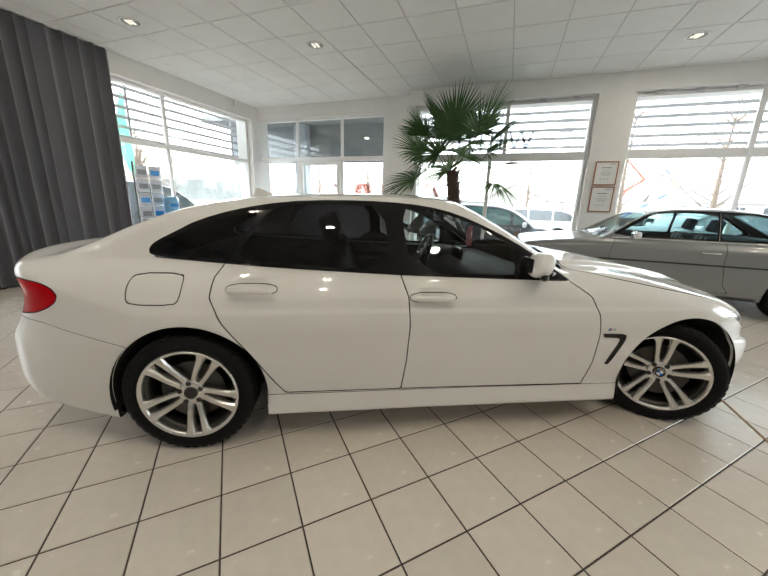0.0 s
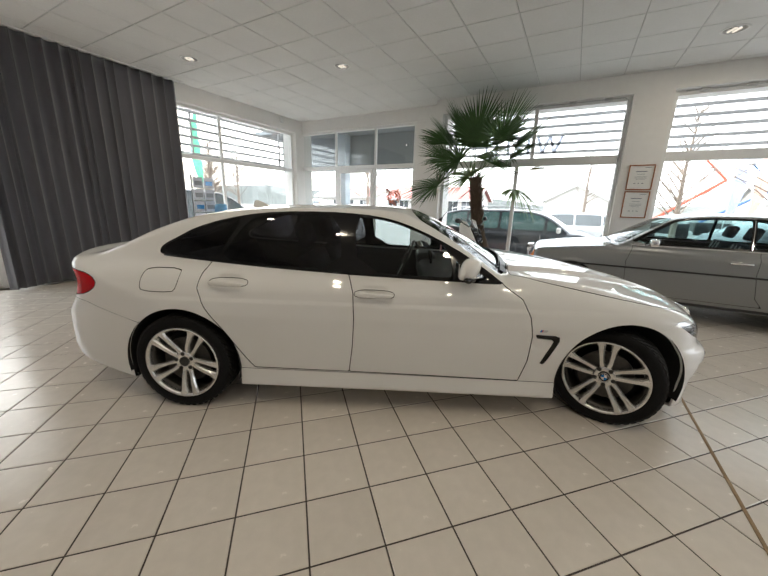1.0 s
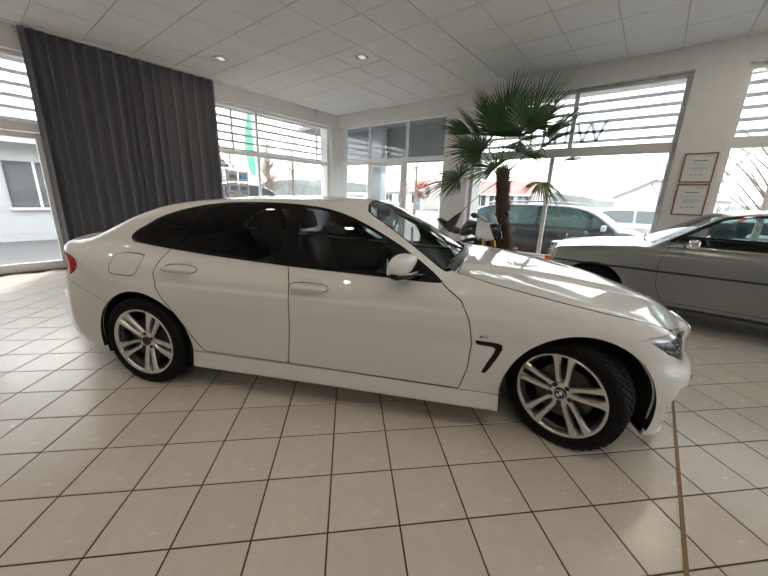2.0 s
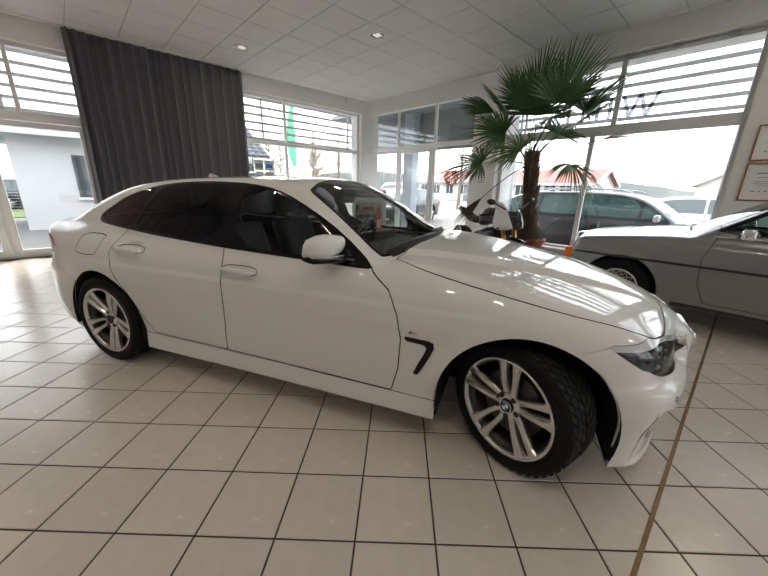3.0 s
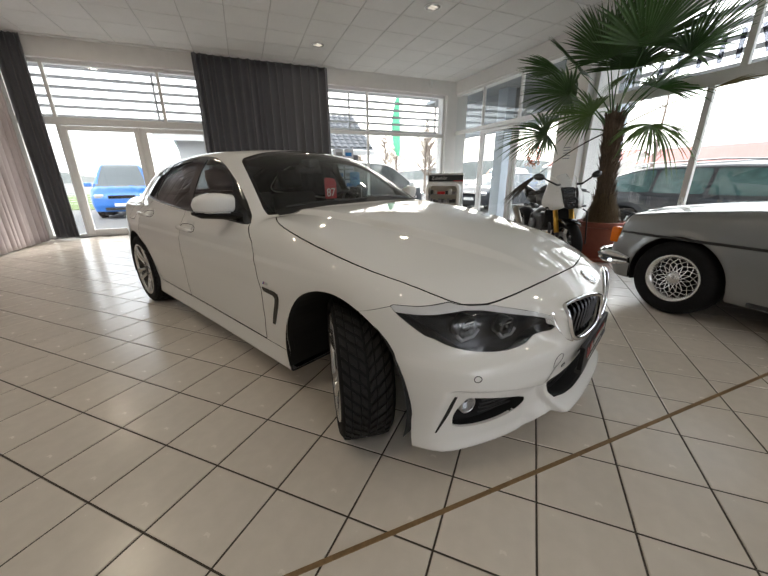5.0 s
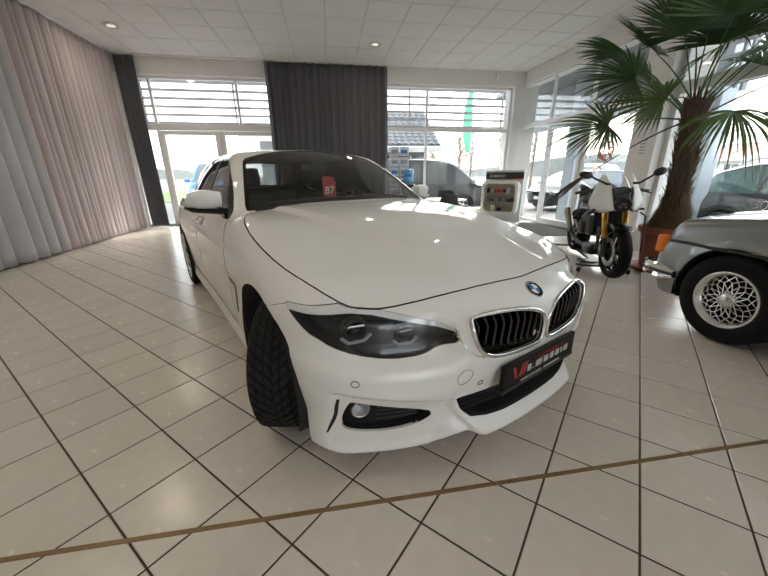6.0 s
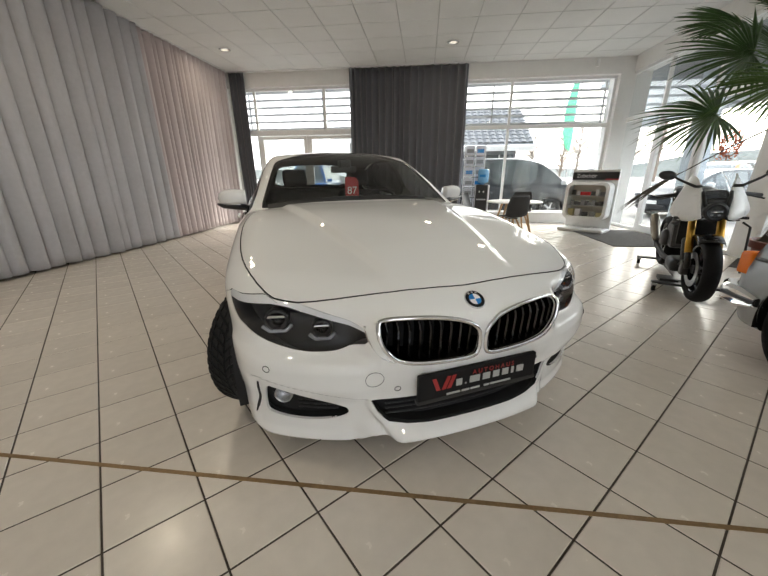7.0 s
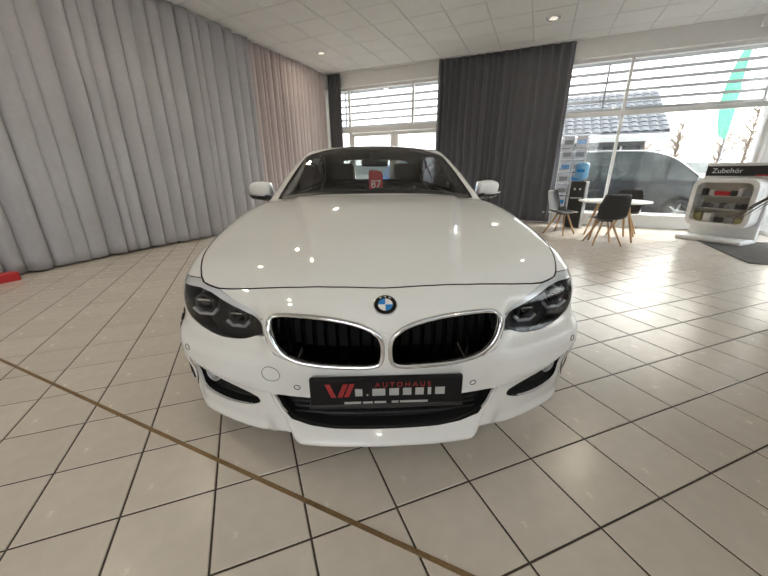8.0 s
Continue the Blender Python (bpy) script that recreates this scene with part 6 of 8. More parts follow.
# ---- fan palm in a terracotta pot ----
M_TERRA = mat("terracotta_plastic", (0.33, 0.10, 0.065), 0.5, vary=0.08, scale=8, bump=0.05, bump_scale=60)
M_TRUNK = mat("palm_trunk", (0.115, 0.080, 0.055), 0.95, vary=0.4, scale=18, bump=0.8, bump_scale=45)
M_FIBRE = mat("palm_fibre", (0.15, 0.105, 0.06), 0.95, vary=0.3, scale=20)
M_SOIL = mat("soil", (0.05, 0.035, 0.025), 1.0, vary=0.3, scale=30, bump=0.8, bump_scale=60)


def leaf_mat(name, color):
    m = mat(name, color, 0.42, vary=0.25, scale=9)
    return m


M_LEAF = leaf_mat("palm_leaf", (0.050, 0.115, 0.030))
M_LEAF2 = leaf_mat("palm_leaf_young", (0.085, 0.16, 0.035))
M_LEAFDRY = leaf_mat("palm_leaf_dry", (0.16, 0.13, 0.055))
PX, PY = -0.74, 7.19
pot = empty("plant_pot", pose(PX, PY, 0), "round terracotta-coloured pot standing in its saucer", "plant pot")
bm = bmesh.new()
lathe(bm, [(0.20, 0.03), (0.215, 0.05), (0.275, 0.48), (0.305, 0.49), (0.312, 0.52), (0.312, 0.56), (0.298, 0.565), (0.285, 0.555), (0.27, 0.50), (0.0001, 0.50)], 56, "z")
part("pot", bm, M_TERRA, pot, angle=40)
bm = bmesh.new()
lathe(bm, [(0.0001, 0.002), (0.30, 0.002), (0.335, 0.05), (0.325, 0.055), (0.29, 0.02), (0.0001, 0.02)], 56, "z")
part("saucer", bm, M_TERRA, pot, angle=40)
palm = empty("palm", pose(PX, PY, 0.50), "tall fan palm with a shaggy brown trunk and green fans", "palm")
bm = bmesh.new()
lathe(bm, [(0.272, 0.004), (0.20, 0.02), (0.1, 0.03), (0.0001, 0.035)], 30, "z")
part("soil", bm, M_SOIL, palm)
CROWN = Vector((-0.20, 0.16, 1.50))                   # from the soil to the crown


def trunk_at(t):
    return Vector((CROWN.x * t ** 1.3, CROWN.y * t ** 1.3, 0.0 + CROWN.z * t))


rng = random.Random(7)
bm = bmesh.new()
pts = [trunk_at(t) for t in np.linspace(0, 1, 16)]
tube(bm, pts, [0.122 * (1.25 - 0.35 * min(1, k / 5)) + rng.uniform(-0.006, 0.006) for k in range(16)], 18)
part("trunk", bm, M_TRUNK, palm, "shaggy brown trunk", smooth=True)
# old leaf bases round the trunk
tv, tf = [], []
for k in range(700):
    t = rng.random() ** 0.9
    a = rng.uniform(0, 2 * math.pi)
    c = trunk_at(t)
    r = 0.122 * (1.2 - 0.3 * min(1, t * 3))
    out = Vector((math.cos(a), math.sin(a), 0))
    tan = Vector((-math.sin(a), math.cos(a), 0))
    base = c + out * r * 0.9
    ln, wd = rng.uniform(0.06, 0.17), rng.uniform(0.008, 0.024)
    tip = base + out * rng.uniform(0.005, 0.075) + Vector((0, 0, ln))
    n = len(tv)
    tv += [base - tan * wd, base + tan * wd, tip + tan * wd * 0.3, tip - tan * wd * 0.3, base + out * 0.012]
    tf += [(n, n + 1, n + 2, n + 3), (n, n + 4, n + 3), (n + 4, n + 1, n + 2), (n + 4, n + 2, n + 3)]
tagged(part("bark_shag", mesh_from("bark_shag", tv, tf, M_TRUNK), M_TRUNK, palm), kind="stuff")
# fibres hanging round the foot
tv, tf = [], []
for k in range(1100):
    a = rng.uniform(0, 2 * math.pi)
    h0 = rng.uniform(0.02, 0.42)
    p0 = Vector((math.cos(a), math.sin(a), 0)) * rng.uniform(0.10, 0.13) + Vector((0, 0, h0 + 0.05))
    p2 = Vector((math.cos(a + rng.uniform(-0.4, 0.4)), math.sin(a + rng.uniform(-0.4, 0.4)), 0)) * rng.uniform(0.15, 0.27) + Vector((0, 0, rng.uniform(0.0, 0.06)))
    p1 = (p0 + p2) / 2 + Vector((math.cos(a), math.sin(a), 0)) * 0.03
    tan = Vector((-math.sin(a), math.cos(a), 0)) * 0.0025
    n = len(tv)
    for p in (p0, p1, p2):
        tv += [p - tan, p + tan]
    tf += [(n, n + 1, n + 3, n + 2), (n + 2, n + 3, n + 5, n + 4)]
tagged(part("root_fibre", mesh_from("root_fibre", tv, tf, M_FIBRE), M_FIBRE, palm), kind="stuff")


def fan(hub, aim, up, radius, spread, count, droop, material, seed, fold=0.5):
    """One fan leaf: a stalk from the crown to its hub, and stiff pleated fingers fanning out from there."""
    r = random.Random(seed)
    hub, aim, up = Vector(hub), Vector(aim).normalized(), Vector(up)
    sidev = aim.cross(up).normalized()
    upv = sidev.cross(aim).normalized()
    bm = bmesh.new()
    start = CROWN + Vector((r.uniform(-0.05, 0.05), r.uniform(-0.05, 0.05), r.uniform(-0.25, 0.02)))
    mid = start.lerp(hub, 0.45) + Vector((0, 0, 0.10))
    path_ = [start.lerp(mid, t).lerp(mid.lerp(hub, t), t) for t in np.linspace(0, 1, 9)]
    tube(bm, path_, [0.011 - 0.006 * k / 8 for k in range(9)], 6)
    lf = part("fan_leaf", bm, material, palm, smooth=True)
    v, f = [], []
    for k in range(count):
        u = (k / (count - 1) - 0.5) * spread
        u += r.uniform(-0.02, 0.02)
        d0 = aim * math.cos(u) + sidev * math.sin(u)
        ln = radius * (1 - 0.22 * (abs(u) / (spread / 2)) ** 2) * r.uniform(0.9, 1.06)
        wd = radius * 0.026
        across = (sidev * math.cos(u) - aim * math.sin(u)).normalized()
        n0 = len(v)
        seg = 5
        bend = droop * r.uniform(0.6, 1.5)
        for s in range(seg + 1):
            t = s / seg
            p = hub + d0 * ln * t + upv * (0.10 * ln * t) - Vector((0, 0, 1)) * bend * ln * t ** 2.6
            w = wd * (0.25 + 1.2 * t if t < 0.55 else (0.25 + 1.2 * 0.55) * (1 - (t - 0.55) / 0.45) + 0.02)
            v += [p - across * w, p + upv * w * fold, p + across * w]
        for s in range(seg):
            a = n0 + 3 * s
            f += [(a, a + 1, a + 4, a + 3), (a + 1, a + 2, a + 5, a + 4)]
    me = mesh_from("leaf_blade", v, f, material)
    part("leaf_blade", me, material, lf)
    return lf


C = CROWN
Z = Vector((0, 0, 1))
# (hub from the crown, heading and tilt in degrees, radius, spread, droop, kind)
FANS = (
    ((0.88, -0.60, -0.26), -30, -32, 0.58, 3.2, 0.50, 1), ((-0.59, -0.61, -0.20), 222, -8, 0.80, 3.7, 0.20, 0), ((-0.62, -0.08, 0.35), 192, 28, 0.78, 3.5, 0.14, 0), ((-0.13, -0.77, 0.23), 214, 10, 0.76, 3.5, 0.18, 0),
    ((0.02, -0.48, -0.02), 232, 4, 0.70, 3.4, 0.28, 1), ((0.95, 0.24, 0.15), 22, 10, 0.52, 0.8, 0.16, 2), ((0.66, -0.13, 0.33), -12, 24, 0.70, 3.3, 0.16, 0), ((0.52, -0.45, 0.62), -20, 52, 0.92, 3.0, 0.06, 0),
    ((-0.29, 0.06, 0.80), 172, 62, 0.90, 3.0, 0.06, 0), ((0.0, -0.10, 0.78), 250, 84, 0.90, 2.9, 0.03, 0), ((0.26, -0.10, 0.49), -42, -8, 0.58, 3.2, 0.30, 1), ((-0.35, -0.75, 0.55), 224, 16, 0.62, 1.1, 0.10, 0),
    ((0.36, 0.40, 0.70), 40, 55, 0.88, 3.0, 0.08, 0), ((-0.20, 0.40, 0.66), 120, 56, 0.85, 3.0, 0.08, 0), ((-0.45, -0.25, 0.60), 205, 46, 0.80, 3.2, 0.10, 0), ((0.10, -0.50, 0.60), 268, 48, 0.76, 3.0, 0.10, 0),
    ((0.70, 0.10, 0.55), 6, 38, 0.86, 3.1, 0.12, 0), ((0.15, 0.55, 0.35), 75, 22, 0.75, 3.3, 0.22, 0),
)
for k, (out, deg, tilt, rad, spread, droop, kind) in enumerate(FANS):
    d = Vector((math.cos(radians(deg)), math.sin(radians(deg)), 0))
    aim = d * math.cos(radians(tilt)) + Z * math.sin(radians(tilt))
    up = -d * math.sin(radians(tilt)) + Z * math.cos(radians(tilt))
    if -10 < tilt < 30:                                # the lower fans hang askew
        up = Matrix.Rotation(radians(26), 3, aim) @ up
    fan(C + Vector(out), aim, up, rad, spread, 34 if kind != 2 else 9, droop, (M_LEAF, M_LEAF2, M_LEAFDRY)[kind], 40 + k)
# long dry leaf hanging over the motorcycle
fan(C + Vector((-0.30, -0.96, -0.77)), Vector((-0.10, -0.50, -0.40)), Z, 0.66, 0.6, 16, 0.15, mat("palm_leaf_dead", (0.035, 0.028, 0.02), 0.7), 99)

# ---- certificates on the pier ----
M_FRAMEWOOD = mat("orange_wood_frame", (0.36, 0.14, 0.06), 0.4, vary=0.1, scale=20)
M_INK = mat("ink_grey", (0.25, 0.27, 0.30), 0.6)


def certificate(z0, z1, label):
    x0, x1, y = 1.70, 2.085, YP
    ob = empty("picture_frame", pose(0, 0, 0), label, "certificate", "certificates on the pier")
    for a, b, c, d in ((x0, x1, z1 - 0.018, z1), (x0, x1, z0, z0 + 0.018), (x0, x0 + 0.018, z0 + 0.018, z1 - 0.018), (x1 - 0.018, x1, z0 + 0.018, z1 - 0.018)):
        part("frame_bar", boxm(a, b, y - 0.022, y, c, d, 0.003), M_FRAMEWOOD, ob)
    sheet = part("sheet", boxm(x0 + 0.018, x1 - 0.018, y - 0.010, y - 0.002, z0 + 0.018, z1 - 0.018), M_PAPER, ob)
    w = x1 - x0
    for k, (f0, f1, zz, h) in enumerate(((0.62, 0.86, 0.88, 0.008), (0.30, 0.72, 0.72, 0.014), (0.36, 0.66, 0.62, 0.006), (0.28, 0.74, 0.52, 0.005), (0.28, 0.74, 0.47, 0.005), (0.34, 0.68, 0.42, 0.005), (0.28, 0.36, 0.25, 0.012), (0.44, 0.50, 0.25, 0.012), (0.58, 0.66, 0.25, 0.012))):
        zc = z0 + (z1 - z0) * zz
        part("printed_line", boxm(x0 + w * f0, x0 + w * f1, y - 0.0115, y - 0.0095, zc, zc + h), M_INK, sheet)
    return ob


certificate(1.80, 2.235, "framed white certificate in an orange wooden frame")
certificate(1.30, 1.775, "framed white certificate below the first one")
# small notice by the entrance
nt = empty("notice", pose(0, 0, 0), "white paper notice taped to the wall", "notice")
part("sheet", boxm(-2.62, -2.36, YN - 0.084, YN - 0.08, 1.45, 1.82), M_PAPER, nt)
for k in range(5):
    part("printed_line", boxm(-2.58, -2.42, YN - 0.0855, YN - 0.083, 1.52 + 0.05 * k, 1.535 + 0.05 * k), M_INK, nt)
# letters stuck on the window, seen from behind, as plain slanted strokes
lt = empty("window_lettering", pose(0, 0, 0), "dark letter strokes stuck on the upper window light", "lettering")
M_FILM = glass_mat("window_film", (0.40, 0.41, 0.44), 0.0)
for top, foot in ((0.50, 0.38), (0.28, 0.38), (0.27, 0.16), (0.05, 0.16), (-0.12, -0.12), (-0.30, -0.30), (-0.52, -0.52), (-0.76, -0.76), (-0.98, -0.98)):
    bm = bmesh.new()
    prism(bm, [(foot, 2.53), (foot + 0.055, 2.53), (top + 0.055, 2.85), (top, 2.85)], -(YP + 0.182), -(YP + 0.179), Matrix(((1, 0, 0, 0), (0, 0, -1, 0), (0, 1, 0, 0), (0, 0, 0, 1))))
    part("stroke", bm, M_FILM, lt)

# ---- accessory display ----
st = empty("display_stand", pose(-5.22, 7.30, 0, 0, 0, 48), "white accessory stand with a rounded shelf box and black header", "display stand")
# local x along its front, y to its back
part("base", boxm(-0.46, 0.46, -0.42, 0.14, 0.0, 0.075, 0.03), M_WHITE, st, smooth=True)
part("back_panel", boxm(-0.46, 0.46, 0.02, 0.10, 0.06, 1.30, 0.008), M_WHITE, st)
part("header", boxm(-0.44, 0.46, -0.012, 0.02, 1.09, 1.25, 0.003), M_BLACK, st, "black header panel")
part("header_accent", boxm(0.22, 0.46, -0.0145, -0.010, 1.09, 1.113), M_RED, st)
part("header_word", text_mesh("header_word", "Zubehör", 0.115, M_PAPER, pose(-0.36, -0.0135, 1.172, 90, 0, 0), align="LEFT"), M_PAPER, st, "white word Zubehör")


def rounded(x0, x1, z0, z1, r, n=7):
    out = []
    for cx, cz, a0 in ((x1 - r, z1 - r, 0), (x0 + r, z1 - r, 90), (x0 + r, z0 + r, 180), (x1 - r, z0 + r, 270)):
        out += [(cx + r * math.cos(radians(a0 + 90 * k / n)), cz + r * math.sin(radians(a0 + 90 * k / n))) for k in range(n + 1)]
    return out


bm = bmesh.new()
outer, innr = rounded(-0.44, 0.42, 0.26, 1.05, 0.14), rounded(-0.375, 0.355, 0.325, 0.985, 0.09)
rows_ = []
for y, lst in ((0.02, outer), (-0.28, outer), (-0.30, outer), (-0.30, innr), (-0.02, innr)):
    rows_.append([bm.verts.new((x, y, z)) for x, z in lst])
n = len(outer)
for r0, r1 in zip(rows_, rows_[1:]):
    for q in range(n):
        bm.faces.new((r0[q], r0[(q + 1) % n], r1[(q + 1) % n], r1[q]))
bm.faces.new(rows_[-1])
part("shelf_box", bm, M_WHITE, st, "white rounded box", angle=40)
M_SHELFGLASS = mat("shelf_grey", (0.35, 0.35, 0.34), 0.3)
for z in (0.55, 0.76):
    part("shelf", boxm(-0.372, 0.352, -0.26, -0.03, z, z + 0.012), M_SHELFGLASS, st)
part("box_back", boxm(-0.37, 0.35, -0.03, -0.022, 0.33, 0.98), mat("box_cream", (0.62, 0.58, 0.50), 0.6), st)
rng = random.Random(4)
cols = [(0.7, 0.7, 0.7), (0.6, 0.03, 0.03), (0.05, 0.05, 0.05), (0.3, 0.3, 0.32), (0.45, 0.4, 0.2), (0.1, 0.1, 0.11)]
goods_mats = [mat("goods_%s" % "abcdef"[k], c, 0.4) for k, c in enumerate(cols)]
m_st = pose(-5.22, 7.30, 0, 0, 0, 48)
for zi, (z, nn_) in enumerate(((0.772, 7), (0.562, 9), (0.326, 5))):
    for k in range(nn_):
        x = -0.31 + 0.58 * k / (nn_ - 1)
        if zi == 0 and k in (2, 3):
            mt, w, h, lab = goods_mats[1], 0.052, 0.07, "small red boxed accessory on the shelf"
        else:
            mt, w, h, lab = goods_mats[rng.choice([0, 2, 3, 4, 5])], rng.uniform(0.025, 0.045), rng.uniform(0.06, 0.13), "small boxed accessory on the display shelf"
        if zi == 2:
            w, h = rng.uniform(0.05, 0.07), rng.uniform(0.08, 0.16)
        bm = boxm(-w, w, -0.04, 0.04, 0, h, 0.006)
        ob = tagged(part("accessory_box", bm, mt), lab, "box", "accessories on the stand")
        ob.matrix_world = m_st @ pose(x, -0.14, z, 0, 0, rng.uniform(-12, 12))

# ---- table, chairs, water dispenser, leaflet rack ----
table = empty("round_table", pose(-4.65, 5.52, 0), "round white table on slanting wooden legs", "table")
bm = bmesh.new()
lathe(bm, [(0.0001, 0.655), (0.54, 0.655), (0.56, 0.662), (0.56, 0.675), (0.55, 0.682), (0.0001, 0.682)], 56, "z")
part("tabletop", bm, M_WHITE, table, angle=30)
for k in range(4):
    a = radians(45 + 90 * k)
    bm = bmesh.new()
    tube(bm, [(0.26 * math.cos(a), 0.26 * math.sin(a), 0.66), (0.46 * math.cos(a), 0.46 * math.sin(a), 0.0)], [0.024, 0.015], 10)
    part("leg", bm, M_WOOD, table, smooth=True)


def shell_chair(m, label):
    ob = empty("chair", m, label, "chair", "chairs round the table")
    v, f = [], []
    nu, nv = 22, 18
    for j in range(nv + 1):
        t = j / nv                                   # from the front edge back and up
        if t < 0.5:
            y, z = -0.22 + 0.38 * (t / 0.5), 0.43 - 0.018 * math.sin(math.pi * t / 0.5)
        else:
            q = (t - 0.5) / 0.5
            y, z = 0.16 + 0.09 * q + 0.04 * math.sin(q * 1.5), 0.43 + 0.40 * q ** 0.85
        half = 0.235 - 0.05 * max(0, (t - 0.55) / 0.45) ** 2 - 0.03 * max(0, (0.12 - t) / 0.12)
        for i in range(nu + 1):
            u = 2 * i / nu - 1
            curl = abs(u) ** 3
            x = half * u * (1 - 0.05 * curl)
            v.append((x, y - 0.05 * curl * max(0, (t - 0.45) / 0.55), z + 0.055 * curl * (1 - abs(2 * t - 1) ** 2)))
    for j in range(nv):
        for i in range(nu):
            a = j * (nu + 1) + i
            f.append((a, a + 1, a + nu + 2, a + nu + 1))
    sh = part("seat_shell", mesh_from("seat_shell", v, f, M_BLACK, True), M_BLACK, ob, "black moulded seat shell")
    so = sh.modifiers.new("thickness", "SOLIDIFY")
    so.thickness = 0.008
    for sx in (-1, 1):
        for sy in (-1, 1):
            bm = bmesh.new()
            tube(bm, [(0.06 * sx, 0.06 * sy - 0.02, 0.40), (0.22 * sx, 0.20 * sy, 0.0)], [0.019, 0.012], 10)
            part("leg", bm, M_WOOD, ob, smooth=True)
    bm = bmesh.new()
    box(bm, -0.09, 0.09, -0.11, 0.07, 0.385, 0.405, 0.006)
    part("seat_plate", bm, M_BLACK, ob)
    return ob


shell_chair(pose(-4.05, 5.36, 0, 0, 0, -75), "black shell chair with wooden legs at the table")
shell_chair(pose(-4.90, 4.74, 0, 0, 0, 150), "black shell chair with wooden legs turned to the table")
shell_chair(pose(-5.25, 5.85, 0, 0, 0, 75), "black shell chair with wooden legs behind the table")

wd = empty("water_dispenser", pose(-5.98, 5.06, 0, 0, 0, 75), "black and silver water dispenser with a blue bottle", "water dispenser")
part("cabinet", boxm(-0.15, 0.15, -0.15, 0.15, 0, 0.98, 0.02), M_BLACK, wd)
part("side_trim", boxm(-0.16, -0.14, -0.155, 0.155, 0, 0.97, 0.006), M_ALU, wd)
part("side_trim", boxm(0.14, 0.16, -0.155, 0.155, 0, 0.97, 0.006), M_ALU, wd)
part("drip_tray", boxm(-0.11, 0.11, -0.19, -0.13, 0.62, 0.65, 0.006), M_ALU, wd)
for x in (-0.05, 0.05):
    part("tap", boxm(x - 0.015, x + 0.015, -0.19, -0.14, 0.80, 0.84, 0.006), M_WHITE, wd)
bm = bmesh.new()
lathe(bm, [(0.03, 0.97), (0.04, 1.0), (0.125, 1.04), (0.132, 1.06), (0.128, 1.13), (0.134, 1.15), (0.128, 1.22), (0.134, 1.24), (0.13, 1.31), (0.11, 1.345), (0.0001, 1.35)], 36, "z")
bo = part("bottle", bm, mat("bottle_blue", (0.16, 0.42, 0.72), 0.1, coat=1.0, vary=0.1, scale=12), wd, "blue water bottle", smooth=True)
part("bottle_mark", boxm(-0.07, 0.07, -0.137, -0.130, 1.16, 1.22), M_BLUE, bo)

rack = empty("leaflet_rack", pose(-6.25, 4.86, 0, 0, 0, 90), "clear leaflet rack full of pale brochures", "brochure rack")
M_ACRYL = mat("leaflet_pale", (0.55, 0.58, 0.66), 0.3, vary=0.15, scale=20)
for k in range(2):
    part("post", boxm(-0.26 + 0.5 * k, -0.24 + 0.5 * k, -0.02, 0.02, 0.0, 1.95, 0.004), M_ALU, rack)
part("foot", boxm(-0.28, 0.28, -0.15, 0.15, 0.0, 0.03, 0.008), M_ALU, rack)
for j in range(6):
    for i in range(2):
        x0, z0 = -0.235 + 0.245 * i, 0.42 + 0.25 * j
        po = part("pocket", boxm(x0, x0 + 0.225, -0.045, 0.0, z0, z0 + 0.012), M_ALU, rack)
        part("leaflet", boxm(x0 + 0.008, x0 + 0.217, -0.030, -0.012, z0 + 0.014, z0 + 0.225, 0, None), M_ACRYL, po)
        part("leaflet_picture", boxm(x0 + 0.03, x0 + 0.195, -0.0318, -0.0295, z0 + 0.06, z0 + 0.15), M_BLUE if (i + j) % 3 == 0 else M_INK, po)

# doormat and little alarm sensor, plus a wreath on the entrance
mm_ = mat("mat_grey", (0.10, 0.095, 0.09), 0.95, vary=0.2, scale=40, bump=0.5, bump_scale=300)
tagged(part("doormat", boxm(-5.2, -3.3, 6.95, 8.25, 0.0, 0.012, 0.004), mm_), "dark grey entrance mat lying on the tiles", "doormat")
sn = empty("alarm_sensor", pose(-6.47, 7.48, 3.62, 0, 0, 90), "small white motion sensor on the wall", "sensor")
part("housing", boxm(-0.035, 0.035, -0.05, 0.02, -0.07, 0.07, 0.015), M_WHITE, sn, smooth=True)
part("bracket", boxm(-0.012, 0.012, 0.0, 0.035, 0.05, 0.12), M_WHITE, sn)
wr = empty("wreath", pose(-3.35, YN - 0.06, 1.62), "dry autumn wreath of leaves hung on the entrance glass", "wreath")
M_DRY = mat("dry_leaves", (0.50, 0.13, 0.05), 0.8, vary=0.3, scale=20)
rng = random.Random(12)
tv, tf = [], []
for k in range(330):
    a = rng.uniform(0, 2 * math.pi)
    r = 0.16 + rng.gauss(0, 0.05)
    c = Vector((r * math.cos(a), rng.uniform(-0.035, 0.02), r * math.sin(a)))
    d1 = Vector((rng.gauss(0, 1), rng.gauss(0, 0.5), rng.gauss(0, 1))).normalized()
    d2 = d1.orthogonal().normalized()
    s = rng.uniform(0.015, 0.032)
    n = len(tv)
    tv += [c - d1 * s, c + d2 * s * 0.45, c + d1 * s, c - d2 * s * 0.45]
    tf.append((n, n + 1, n + 2, n + 3))
part("leaves", mesh_from("leaves", tv, tf, M_DRY), M_DRY, wr)
bm = bmesh.new()
